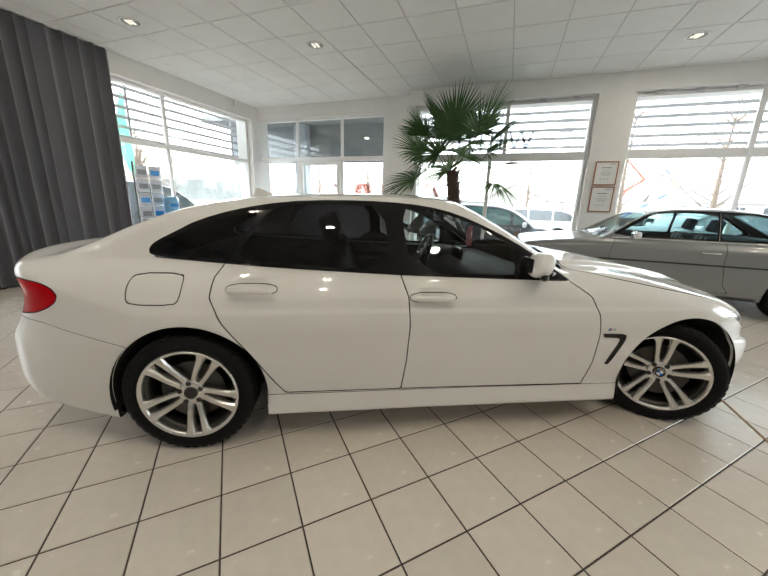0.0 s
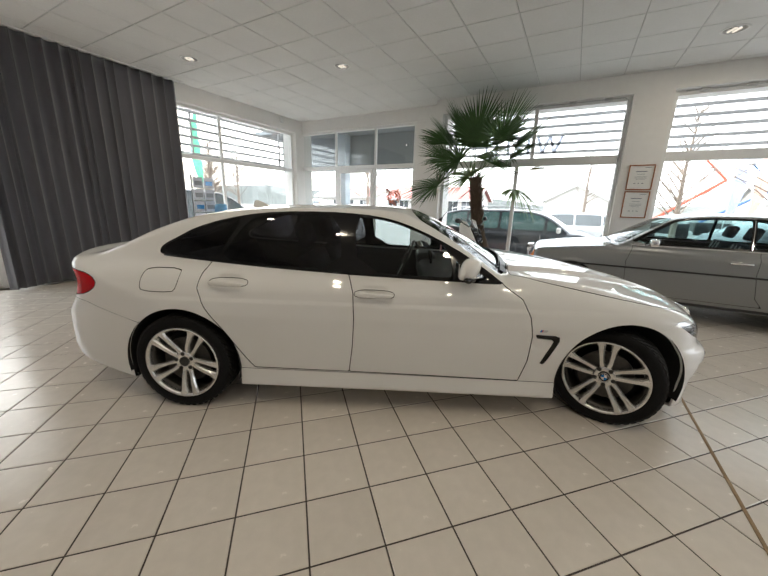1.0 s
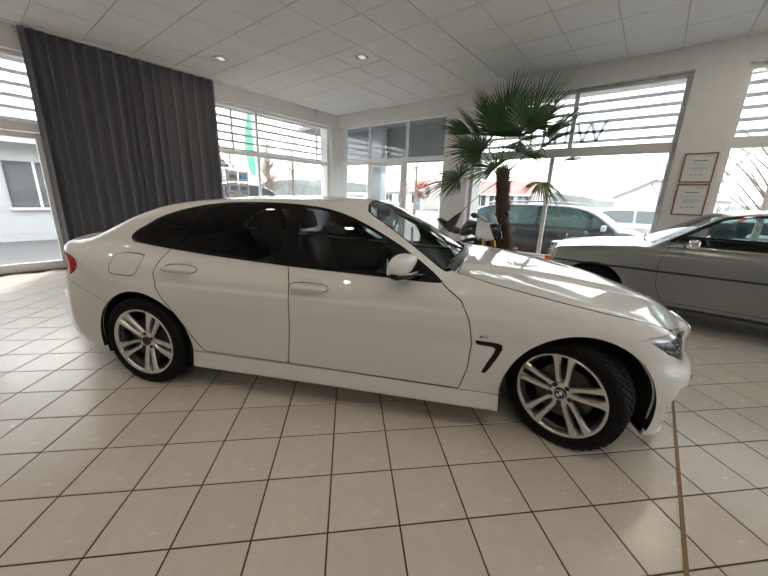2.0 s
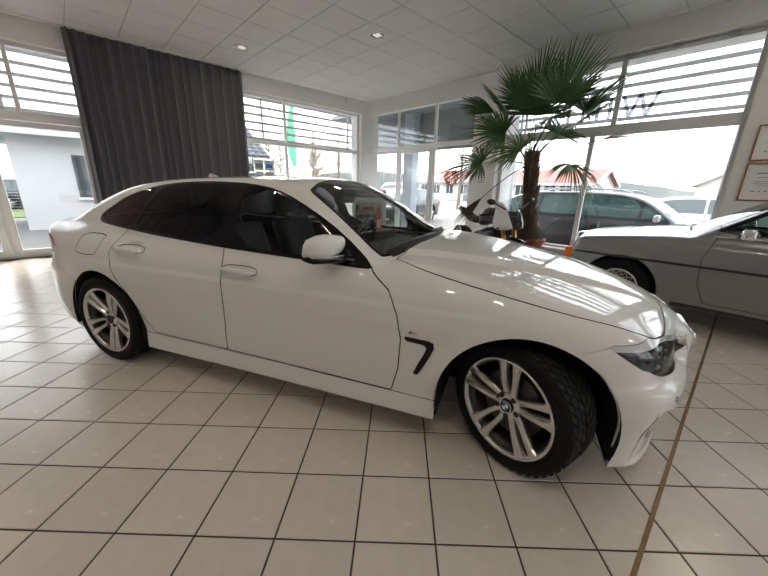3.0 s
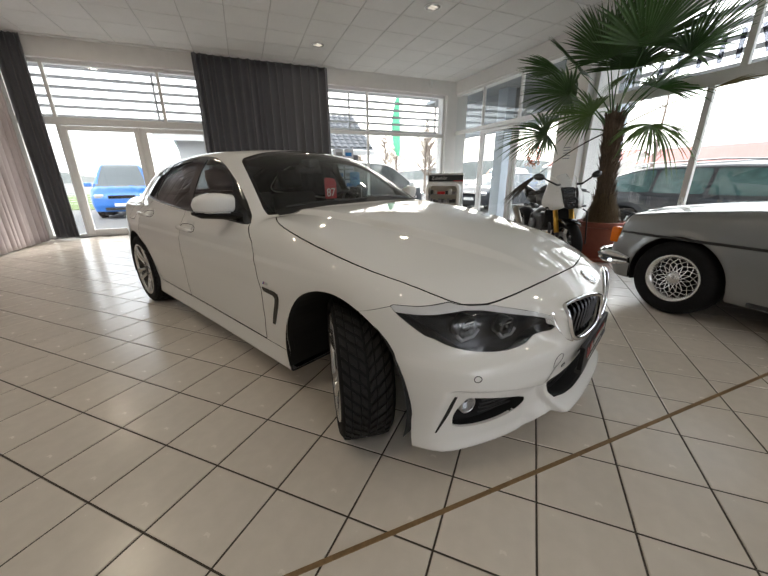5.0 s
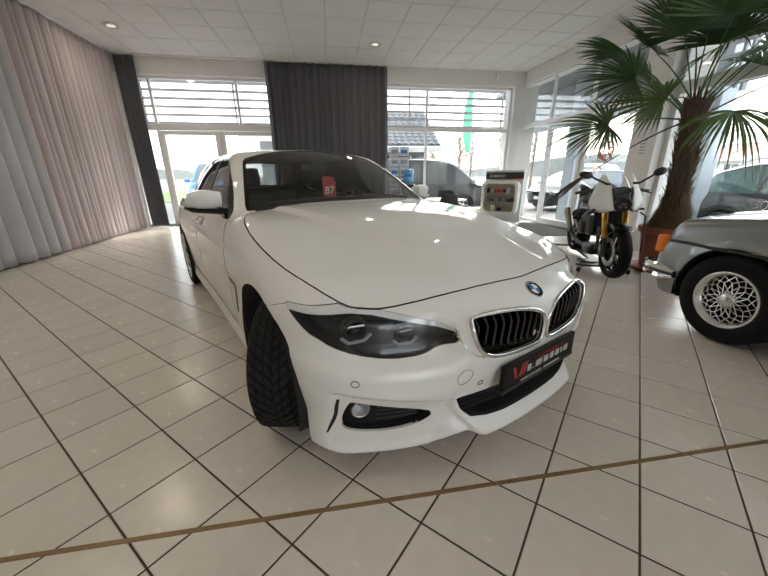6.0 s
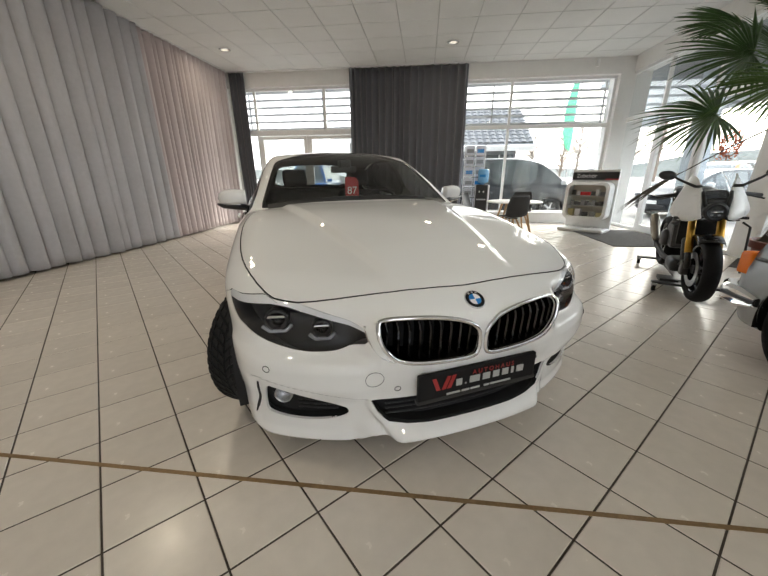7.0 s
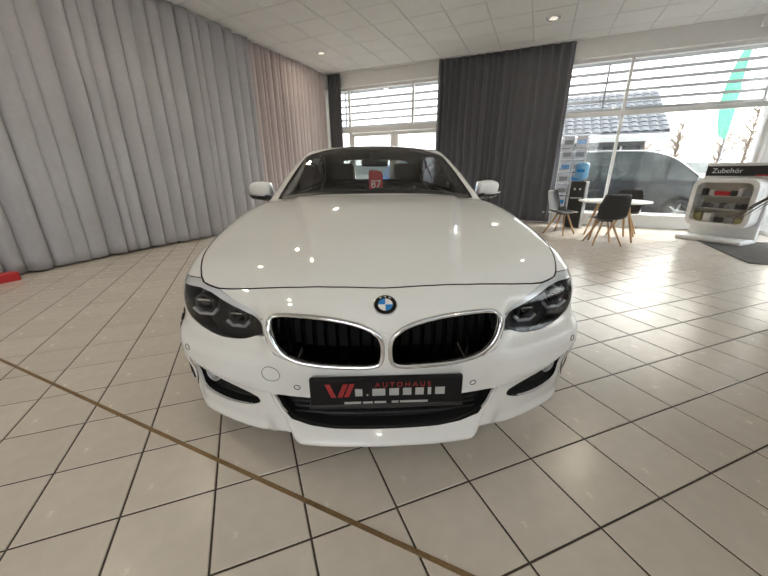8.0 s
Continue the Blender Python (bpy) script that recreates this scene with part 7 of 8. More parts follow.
tube(bm, [(0.17 * math.cos(a), 0, 0.17 * math.sin(a)) for a in np.linspace(0, 2 * math.pi, 30, endpoint=False)], 0.006, 8, closed=True)
part("ring", bm, M_FIBRE, wr)
# socket low on the pier
sk = empty("wall_socket", pose(-1.9, YP - 0.0, 0.32), "white double wall socket", "socket")
part("plate", boxm(-0.08, 0.08, -0.012, 0.0, -0.04, 0.04, 0.004), M_WHITE, sk)
for k in (-1, 1):
    part("insert", boxm(k * 0.038 - 0.02, k * 0.038 + 0.02, -0.014, -0.010, -0.02, 0.02), M_FRAME, sk)
# red box by the curtain foot
tagged(part("red_box", boxm(0.95, 1.15, -1.30, -1.16, 0.0, 0.10, 0.012), M_RED), "small red box on the floor at the curtain", "box")

# ---- motorcycle on a wheeled dolly ----
M_GOLD = mat("gold_anodised", (0.62, 0.36, 0.07), 0.3, metal=1.0)
M_ENGINE = mat("engine_grey", (0.10, 0.10, 0.105), 0.4, metal=0.7, vary=0.2, scale=30)
M_STEEL = mat("steel", (0.45, 0.45, 0.45), 0.3, metal=1.0, vary=0.05, scale=30)
M_VISOR = glass_mat("visor_clear", (0.86, 0.90, 0.92))
moto = empty("motorcycle", pose(-0.50, 6.264, 0.02, 2.5, 0, -24) @ Matrix.Scale(1.04, 4), "white and black sports motorcycle with gold forks", "motorcycle")
# local x forward, front axle over the origin


def disc_wheel(parent, wide, R):
    bm = bmesh.new()
    w = wide / 2
    lathe(bm, [(R - 0.085, w * 0.72), (R - 0.07, w * 0.92), (R - 0.045, w), (R - 0.018, w * 0.82), (R - 0.004, w * 0.42), (R, 0.0), (R - 0.004, -w * 0.42), (R - 0.018, -w * 0.82), (R - 0.045, -w), (R - 0.07, -w * 0.92), (R - 0.085, -w * 0.72)], 64, "y", closed=True)
    part("tyre", bm, M_RUBBER, parent, smooth=True)
    bm = bmesh.new()
    lathe(bm, [(R - 0.078, w * 0.72), (R - 0.085, w * 0.75), (R - 0.10, w * 0.5), (R - 0.105, 0), (R - 0.10, -w * 0.5), (R - 0.085, -w * 0.75), (R - 0.078, -w * 0.72)], 48, "y", closed=True)
    rim = part("rim", bm, M_GBLACK, parent, smooth=True)
    for k in range(5):
        for d in (-0.12, 0.12):
            a = 2 * math.pi * k / 5
            bm = bmesh.new()
            tube(bm, [(0.03 * math.cos(a), 0, 0.03 * math.sin(a)), ((R - 0.10) * math.cos(a + d), 0, (R - 0.10) * math.sin(a + d))], [0.014, 0.009], 8)
            part("spoke", bm, M_GBLACK, rim)
    bm = bmesh.new()
    lathe(bm, [(0.04, -0.06), (0.04, 0.06)], 20, "y")
    part("hub", bm, M_ENGINE, rim)
    for s in (1, -1):
        bm = bmesh.new()
        lathe(bm, [(0.16, s * 0.062), (0.16, s * 0.067), (0.105, s * 0.067), (0.105, s * 0.062)], 40, "y", closed=True)
        part("brake_disc", bm, M_STEEL, rim)


for nm, x, wide, R in (("front_wheel", 0.0, 0.125, 0.30), ("rear_wheel", -1.42, 0.185, 0.315)):
    w = new(nm)
    w.parent = moto
    w.matrix_local = pose(x, 0, R + (0.0 if x == 0 else 0.02), 0, 0, 4 if x == 0 else 0)
    disc_wheel(w, wide, R)
for s in (1, -1):
    bm = bmesh.new()
    tube(bm, [(0.0, s * 0.095, 0.30), (-0.03, s * 0.10, 0.40), (-0.06, s * 0.10, 0.46)], 0.024, 12)
    fk = part("fork_foot", bm, M_BLACK, moto, smooth=True)
    bm = bmesh.new()
    tube(bm, [(-0.055, s * 0.10, 0.44), (-0.16, s * 0.10, 0.74)], 0.030, 14)
    part("fork_tube", bm, M_GOLD, moto, "gold fork tube", smooth=True)
    bm = bmesh.new()
    tube(bm, [(-0.16, s * 0.10, 0.74), (-0.23, s * 0.10, 0.95)], 0.026, 12)
    part("fork_upper", bm, M_BLACK, moto, smooth=True)
    bm = bmesh.new()
    box(bm, -0.11, -0.02, s * 0.075, s * 0.135, 0.23, 0.37, 0.016)
    part("brake_caliper", bm, M_ENGINE, moto)
    # side of the fairing
    v, f = [], []
    for j in range(13):
        t = j / 12
        for i in range(9):
            u = i / 8
            zi, zo = 0.765 + 0.335 * t, 0.735 + 0.395 * t
            yi = float(np.interp(zi, [0.76, 0.85, 1.0, 1.12], [0.088, 0.095, 0.092, 0.132]))
            yo = float(np.interp(zo, [0.73, 0.765, 0.815, 0.90, 1.0, 1.13], [0.185, 0.245, 0.272, 0.245, 0.203, 0.146]))
            y = yi + (yo - yi) * u + 0.018 * math.sin(math.pi * u) * math.sin(math.pi * t)
            v.append((0.055 - 0.20 * t - 0.21 * u ** 1.4 * (1 - 0.5 * t), s * y, zi + (zo - zi) * u - 0.012 * math.sin(math.pi * u) * (1 - t)))
    for j in range(12):
        for i in range(8):
            a = j * 9 + i
            f.append((a, a + 1, a + 10, a + 9))
    fr = part("fairing_side", mesh_from("fairing_side", v, f, M_WHITE, True), M_WHITE, moto, "white fairing half")
    so = fr.modifiers.new("thickness", "SOLIDIFY")
    so.thickness = 0.012
    # mirrors, bars, levers, indicators
    bm = bmesh.new()
    tube(bm, [(-0.10, s * 0.105, 1.03), (-0.07, s * 0.15, 1.03), (-0.10, s * 0.26, 1.09), (-0.12, s * 0.31, 1.125)], [0.014, 0.012, 0.010, 0.009], 8)
    ms = part("mirror_stalk", bm, M_BLACK, moto, smooth=True)
    bm = bmesh.new()
    lathe(bm, [(0.0001, -0.014), (0.030, -0.014), (0.040, -0.006), (0.036, 0.012), (0.022, 0.026), (0.0001, 0.032)], 28, "x", pose(-0.13, s * 0.35, 1.135, s * 12, 0, s * 14) @ Matrix.Diagonal((1, 1.75, 1.05, 1)))
    part("mirror_head", bm, M_BLACK, ms, smooth=True)
    bm = bmesh.new()
    tube(bm, [(-0.25, s * 0.10, 0.97), (-0.30, s * 0.24, 0.955), (-0.38, s * 0.37, 0.93)], [0.014, 0.016, 0.019], 10)
    hb = part("handlebar", bm, M_BLACK, moto, smooth=True)
    bm = bmesh.new()
    tube(bm, [(-0.24, s * 0.20, 0.955), (-0.26, s * 0.36, 0.91)], 0.007, 6)
    part("lever", bm, M_BLACK, hb)
    bm = bmesh.new()
    tube(bm, [(-0.10, s * 0.13, 0.76), (-0.10, s * 0.25, 0.755)], [0.010, 0.013], 8)
    part("indicator", bm, M_BLACK, moto)
# black mask with the round lamp
LZ = 0.818
bm = bmesh.new()
box(bm, -0.18, -0.01, -0.07, 0.07, 0.765, 0.93, 0.03, None, 4)
lathe(bm, [(0.055, -0.14), (0.076, -0.08), (0.083, -0.02), (0.081, 0.0), (0.073, 0.010), (0.05, 0.0)], 36, "x", pose(0.04, 0, LZ))
for q in (1, -1):
    tube(bm, [(0.02, q * 0.070, 0.86), (-0.02, q * 0.085, 0.93), (-0.06, q * 0.092, 0.985)], [0.014, 0.016, 0.012], 8)
    tube(bm, [(0.02, q * 0.060, 0.775), (-0.04, q * 0.115, 0.745), (-0.12, q * 0.20, 0.735)], [0.012, 0.012, 0.008], 8)
part("nose", bm, M_BLACK, moto, smooth=True)
bm = bmesh.new()
lathe(bm, [(0.069, -0.05), (0.069, 0.010), (0.063, 0.016), (0.058, 0.004), (0.03, -0.02), (0.0001, -0.02)], 40, "x", pose(0.045, 0, LZ))
hl = part("headlamp", bm, M_SMOKE, moto, "round headlamp", smooth=True)
bm = bmesh.new()
lathe(bm, [(0.058, 0.008), (0.04, 0.016), (0.0001, 0.021)], 36, "x", pose(0.045, 0, LZ))
part("headlamp_lens", bm, M_LENS, hl, smooth=True)
part("lamp_bar", boxm(0.044, 0.052, -0.040, 0.040, LZ - 0.004, LZ + 0.006, 0.003), M_CHROME, hl)
for s in (1, -1):
    part("lamp_bar", boxm(0.042, 0.048, s * 0.014, s * 0.034, LZ - 0.034, LZ - 0.020, 0.003), M_ALU, hl)
bm = bmesh.new()
prism(bm, [(-0.075, 0.90), (0.075, 0.90), (0.095, 0.955), (0.06, 0.995), (-0.06, 0.995), (-0.095, 0.955)], -0.20, -0.08, Matrix(((0, 0, 1, 0), (1, 0, 0, 0), (0, 1, 0, 0), (0, 0, 0, 1))))
part("dash_panel", bm, M_BLACK, moto)
# clear screen
v, f = [], []
for j in range(9):
    t = j / 8
    for i in range(13):
        u = 2 * i / 12 - 1
        v.append((0.0 - 0.20 * t - 0.10 * u * u, (0.118 - 0.012 * t - 0.05 * t ** 4) * u, 0.915 + 0.245 * t - 0.02 * u * u))
for j in range(8):
    for i in range(12):
        a = j * 13 + i
        f.append((a, a + 1, a + 14, a + 13))
part("screen", mesh_from("screen", v, f, M_VISOR, True), M_VISOR, moto, "clear windscreen")
# tank, seat, tail
for nm, mt, cs in (("tank", M_ENGINE, ((-0.38, 0.10, 0.80, 0.06), (-0.45, 0.15, 0.88, 0.11), (-0.60, 0.17, 0.89, 0.13), (-0.72, 0.13, 0.83, 0.11), (-0.82, 0.08, 0.78, 0.06))),
                   ("saddle", M_SEAT, ((-0.80, 0.09, 0.79, 0.03), (-0.92, 0.14, 0.785, 0.045), (-1.08, 0.13, 0.81, 0.045), (-1.18, 0.08, 0.84, 0.03))),
                   ("tail", M_GBLACK, ((-1.10, 0.11, 0.80, 0.05), (-1.30, 0.09, 0.88, 0.06), (-1.50, 0.06, 0.95, 0.045), (-1.58, 0.03, 0.97, 0.02)))):
    bm = bmesh.new()
    rings = []
    for x, hw, zc, hh in cs:
        rings.append([bm.verts.new((x, hw * math.copysign(abs(math.cos(a)) ** 0.8, math.cos(a)), zc + hh * math.sin(a))) for a in np.linspace(0, 2 * math.pi, 20, endpoint=False)])
    for r0, r1 in zip(rings, rings[1:]):
        for q in range(20):
            bm.faces.new((r0[q], r0[(q + 1) % 20], r1[(q + 1) % 20], r1[q]))
    bm.faces.new(rings[0])
    bm.faces.new(rings[-1][::-1])
    part(nm, bm, mt, moto, smooth=True)
# engine, radiator, belly, exhaust, swing arm, front mudguard
bm = bmesh.new()
box(bm, -0.66, -0.36, -0.19, 0.19, 0.42, 0.66, 0.04)
part("engine", bm, M_ENGINE, moto)
for s in (1, -1):
    bm = bmesh.new()
    lathe(bm, [(0.085, 0.0), (0.085, 0.05), (0.07, 0.065), (0.0001, 0.068)], 28, "y", pose(-0.58, s * 0.17, 0.50, 0, 0, 0 if s > 0 else 180))
    part("engine_cover", bm, M_ENGINE, moto, smooth=True)
    bm = bmesh.new()
    tube(bm, [(-0.25, s * 0.12, 0.74), (-0.45, s * 0.17, 0.70), (-0.80, s * 0.13, 0.60), (-0.95, s * 0.10, 0.42)], 0.028, 8)
    part("frame_beam", bm, M_BLACK, moto, smooth=True)
    bm = bmesh.new()
    tube(bm, [(-0.92, s * 0.10, 0.40), (-1.42, s * 0.13, 0.335)], 0.03, 8)
    part("swing_arm", bm, M_BLACK, moto, smooth=True)
for k in range(4):
    y = -0.10 + 0.066 * k
    bm = bmesh.new()
    tube(bm, [(-0.36, y, 0.60), (-0.27, y, 0.50), (-0.33, y * 0.7, 0.28), (-0.50, y * 0.4 - 0.04, 0.22)], 0.020, 10)
    part("exhaust_pipe", bm, M_ENGINE, moto, smooth=True)
part("radiator", boxm(-0.33, -0.29, -0.16, 0.16, 0.48, 0.72, 0.008), M_DARK, moto)
bm = bmesh.new()
box(bm, -0.70, -0.38, -0.15, 0.15, 0.17, 0.30, 0.05)
part("belly_pan", bm, M_BLACK, moto, smooth=True)
bm = bmesh.new()
tube(bm, [(-0.55, -0.10, 0.24), (-0.85, -0.15, 0.26), (-1.02, -0.19, 0.34), (-1.10, -0.20, 0.40)], 0.026, 10)
part("exhaust_link", bm, M_ENGINE, moto, smooth=True)
bm = bmesh.new()
tube(bm, [(-1.04, -0.20, 0.40), (-1.10, -0.21, 0.46), (-1.22, -0.235, 0.66), (-1.23, -0.237, 0.675)], [0.034, 0.047, 0.047, 0.036], 18)
part("silencer", bm, mat("brushed_titanium", (0.36, 0.33, 0.28), 0.35, metal=1.0, vary=0.06, scale=30), moto, "metal silencer", smooth=True)
bm = bmesh.new()
rings = []
for a in np.linspace(radians(58), radians(152), 16):
    rr_ = 0.318
    rings.append([bm.verts.new((rr_ * math.cos(a) * q, y, 0.30 + rr_ * math.sin(a) * q)) for y, q in ((-0.092, 0.90), (-0.080, 0.99), (0.0, 1.04), (0.080, 0.99), (0.092, 0.90))])
for r0, r1 in zip(rings, rings[1:]):
    for q in range(4):
        bm.faces.new((r0[q], r0[q + 1], r1[q + 1], r1[q]))
mg = part("mudguard", bm, M_GBLACK, moto, smooth=True)
so = mg.modifiers.new("thickness", "SOLIDIFY")
so.thickness = 0.006
# side stand
bm = bmesh.new()
tube(bm, [(-0.10, 0.22, 0.72), (-0.08, 0.27, 0.68), (-0.06, 0.275, 0.42), (-0.04, 0.27, 0.28)], 0.009, 8)
part("cable", bm, M_BLACK, moto, smooth=True)

dolly = empty("motorcycle_dolly", pose(-0.50, 6.264, 0, 0, 0, -24), "black steel motorcycle dolly on castors", "dolly")
part("rail", boxm(-1.75, -0.25, -0.06, 0.06, 0.075, 0.10, 0.006), M_BLACK, dolly)
part("cross_bar", boxm(-0.34, -0.26, -0.30, 0.30, 0.075, 0.10, 0.006), M_BLACK, dolly)
part("cross_bar", boxm(-1.70, -1.62, -0.30, 0.30, 0.075, 0.10, 0.006), M_BLACK, dolly)
part("tread_plate", boxm(-0.60, -0.40, -0.22, 0.22, 0.07, 0.11, 0.006), M_BLACK, dolly)
for x in (-0.29, -1.65):
    for s in (1, -1):
        bm = bmesh.new()
        lathe(bm, [(0.012, -0.016), (0.034, -0.014), (0.036, 0.0), (0.034, 0.014), (0.012, 0.016)], 20, "y", pose(x + 0.03, s * 0.28, 0.036))
        cs_ = part("castor", bm, M_RUBBER, dolly, smooth=True)
        part("castor_fork", boxm(x, x + 0.05, s * 0.28 - 0.024, s * 0.28 + 0.024, 0.05, 0.086, 0.004), M_STEEL, cs_)

# ---- yard and street outside ----
M_VANBLUE = mat("van_blue", (0.015, 0.16, 0.55), 0.3, coat=1.0)
M_DARKPAINT = mat("dark_grey_paint", (0.026, 0.031, 0.038), 0.35, coat=0.5, metal=0.2)
M_PALEPAINT = mat("pale_paint", (0.55, 0.56, 0.57), 0.3, coat=1.0)
M_ORANGEPAINT = mat("orange_paint", (0.65, 0.13, 0.02), 0.3, coat=1.0)
M_BLUEPAINT = mat("blue_paint", (0.03, 0.12, 0.35), 0.3, coat=1.0)
M_STREETGLASS = mat("street_glass", (0.07, 0.085, 0.09), 0.05, coat=1.0)


def street_car(m, paint, label, L=4.7, W=1.84, H=1.5, belt=0.95, hood=0.98, nose=0.72, ws=(0.68, 0.86), tail=(0.02, 0.10), axle=(0.19, 0.80), R=0.33, category="car", glass=None):
    """A parked car: body, glass band, lamps and four wheels. Lengths of its profile as shares of L from the rear bumper."""
    x_ = lambda q: q * L
    deck = curve([0, x_(0.03), x_(0.12), x_(ws[1] - 0.06), x_(ws[1] + 0.02), x_(0.96), L], [belt - 0.10, belt - 0.01, belt, belt, hood, nose + 0.06, nose - 0.05])
    roof = curve([x_(tail[0]) - 0.05, x_(tail[0]), x_(tail[1]), x_(tail[1] + 0.12), x_(0.45), x_(ws[0] - 0.08), x_(ws[0]), x_(ws[1]), x_(ws[1]) + 0.2], [belt - 0.1, belt, H - 0.12, H - 0.02, H, H - 0.02, H - 0.08, hood, hood - 0.2])
    arches = ((x_(axle[0]), R, R + 0.06), (x_(axle[1]), R, R + 0.06))

    def f(x, y, z):
        y = np.abs(y)
        w = W / 2 - 0.03 * step(0.55, 0.25, z) - 0.06 * step(0.75, 1.05, z)
        low = smax(y - w, z - (deck(x) - 0.05 * (y / 0.9) ** 2), 0.09)
        low = smax(smax(low, x - (L - 0.22 * (np.minimum(y, 1) / 0.9) ** 3 - 0.06 * step(0.5, 0.3, z)), 0.09), 0.10 * (np.minimum(y, 1) / 0.9) ** 3 - x, 0.09)
        low = smax(low, 0.24 - z, 0.04)
        wg = W / 2 - 0.09 - 0.34 * (z - belt)
        green = smax((z - (roof(x + 0.12 * y * y * step(0.5, 0.8, x / L)) - 0.03 * y * y)) * 0.85, (y - wg) * 0.95, 0.06)
        green = smax(green, belt - 0.12 - z, 0.02)
        return smin(low, green, 0.03)
    v, fc, d = half_shell(f, 0.5, L - 0.6, 0.6, 10, 64, 12, 20, 26, 6)
    ob = empty("van" if category == "van" else "car", m, label, category, "vehicles outside")
    nrm = car_normal(v, f)
    x, y, z = v[:, 0], v[:, 1], v[:, 2]
    arch = np.minimum(*[np.where(y > 0.4, np.hypot(x - ax, np.maximum(z - az, 0)) - ar, 9.0) for ax, az, ar in arches])
    mesh = clip(v, fc, arch, 1)
    vv = mesh[0]
    top_line = roof(vv[:, 0] + 0.12 * vv[:, 1] ** 2 * step(0.5, 0.8, vv[:, 0] / L))
    inset = np.minimum(top_line - 0.075 - vv[:, 2], vv[:, 2] - (belt + 0.03))
    n2 = car_normal(vv, f)
    sidey = np.minimum(inset, np.abs(n2[:, 1]) - 0.55)
    sidey = np.minimum(sidey, np.minimum(vv[:, 0] - x_(tail[0]) - 0.18, x_(ws[1]) - 0.20 - vv[:, 0]))
    posts = np.minimum.reduce([np.abs(vv[:, 0] - x_(q)) - 0.035 for q in (tail[1] + 0.14, (tail[1] + ws[0]) / 2 + 0.06, ws[0] + 0.03)])
    side_glass = np.minimum(sidey, posts)
    front_glass = np.minimum(np.minimum(vv[:, 2] - (hood + 0.02), H - 0.075 - vv[:, 2]), np.minimum(np.abs(n2[:, 0]) - 0.30, W / 2 - 0.20 - 0.3 * (vv[:, 2] - belt) - vv[:, 1]))
    gl_ = np.maximum(side_glass, front_glass)
    panel("body", both(clip(*mesh, gl_, -1)), paint, ob, rim=0, f=f)
    panel("window_glass", both(clip(*mesh, gl_, 1)), glass or M_STREETGLASS, ob, "", -0.004, 0, f=f)
    for ax, az, ar in arches:
        for s in (1, -1):
            bm = bmesh.new()
            lathe(bm, [(R * 0.62, 0.10), (R - 0.03, 0.11), (R, 0.08), (R, -0.08), (R - 0.03, -0.11), (R * 0.62, -0.10)], 40, "y", pose(ax, s * (W / 2 - 0.13), R), closed=True)
            wh = part("wheel", bm, M_RUBBER, ob, smooth=True)
            bm = bmesh.new()
            lathe(bm, [(R * 0.64, s * 0.09), (R * 0.60, s * 0.10), (R * 0.54, s * 0.06), (0.0001, s * 0.07)], 30, "y", pose(ax, s * (W / 2 - 0.13), R))
            rm = part("rim", bm, M_DISC, wh, smooth=True)
            for k in range(5):
                a = 2 * math.pi * k / 5
                bm = bmesh.new()
                y = s * (W / 2 - 0.13 + 0.085)
                tube(bm, [(ax, y, R), (ax + R * 0.6 * math.cos(a), y, R + R * 0.6 * math.sin(a))], [0.04, 0.028], 6)
                part("spoke", bm, M_SILVER, rm)
            bm = bmesh.new()
            box(bm, ax - ar, ax + ar, s * 0.45, s * (W / 2 - 0.24), 0.1, R + ar)
            part("wheel_housing", bm, M_DARK, ob)
    for s in (1, -1):
        fx0 = L - 0.22 * (0.68 / 0.9) ** 3
        part("headlamp", boxm(fx0 - 0.10, fx0 + 0.015, s * 0.52, s * 0.80, nose - 0.10, nose + 0.03, 0.03), M_CHROME, ob)
        part("tail_lamp", boxm(0.03, 0.16, s * (W / 2 - 0.22), s * (W / 2 - 0.02), belt - 0.24, belt - 0.04, 0.03), M_TAIL, ob)
        bm = bmesh.new()
        box(bm, -0.05, 0.05, -0.11, 0.11, -0.07, 0.07, 0.04, pose(x_(ws[1]) - 0.30, s * (W / 2 + 0.06), belt + 0.06), 3)
        part("door_mirror", bm, M_PALEPAINT if paint is M_DARKPAINT else paint, ob, smooth=True)
        for q in (0.38, 0.58):
            part("door_handle", boxm(x_(q), x_(q) + 0.18, s * (W / 2 - 0.012), s * (W / 2 + 0.02), belt - 0.13, belt - 0.105, 0.008), paint, ob)
    part("front_grille", boxm(L - 0.05, L + 0.012, -0.40, 0.40, nose - 0.12, nose - 0.01, 0.02), M_GBLACK, ob)
    part("lower_grille", boxm(L - 0.08, L + 0.006, -0.55, 0.55, 0.30, 0.40, 0.02), M_BLACK, ob)
    part("number_plate", boxm(L - 0.02, L + 0.02, -0.26, 0.26, 0.43, 0.54, 0.004), M_PAPER, ob)
    return ob


GZ = -0.13
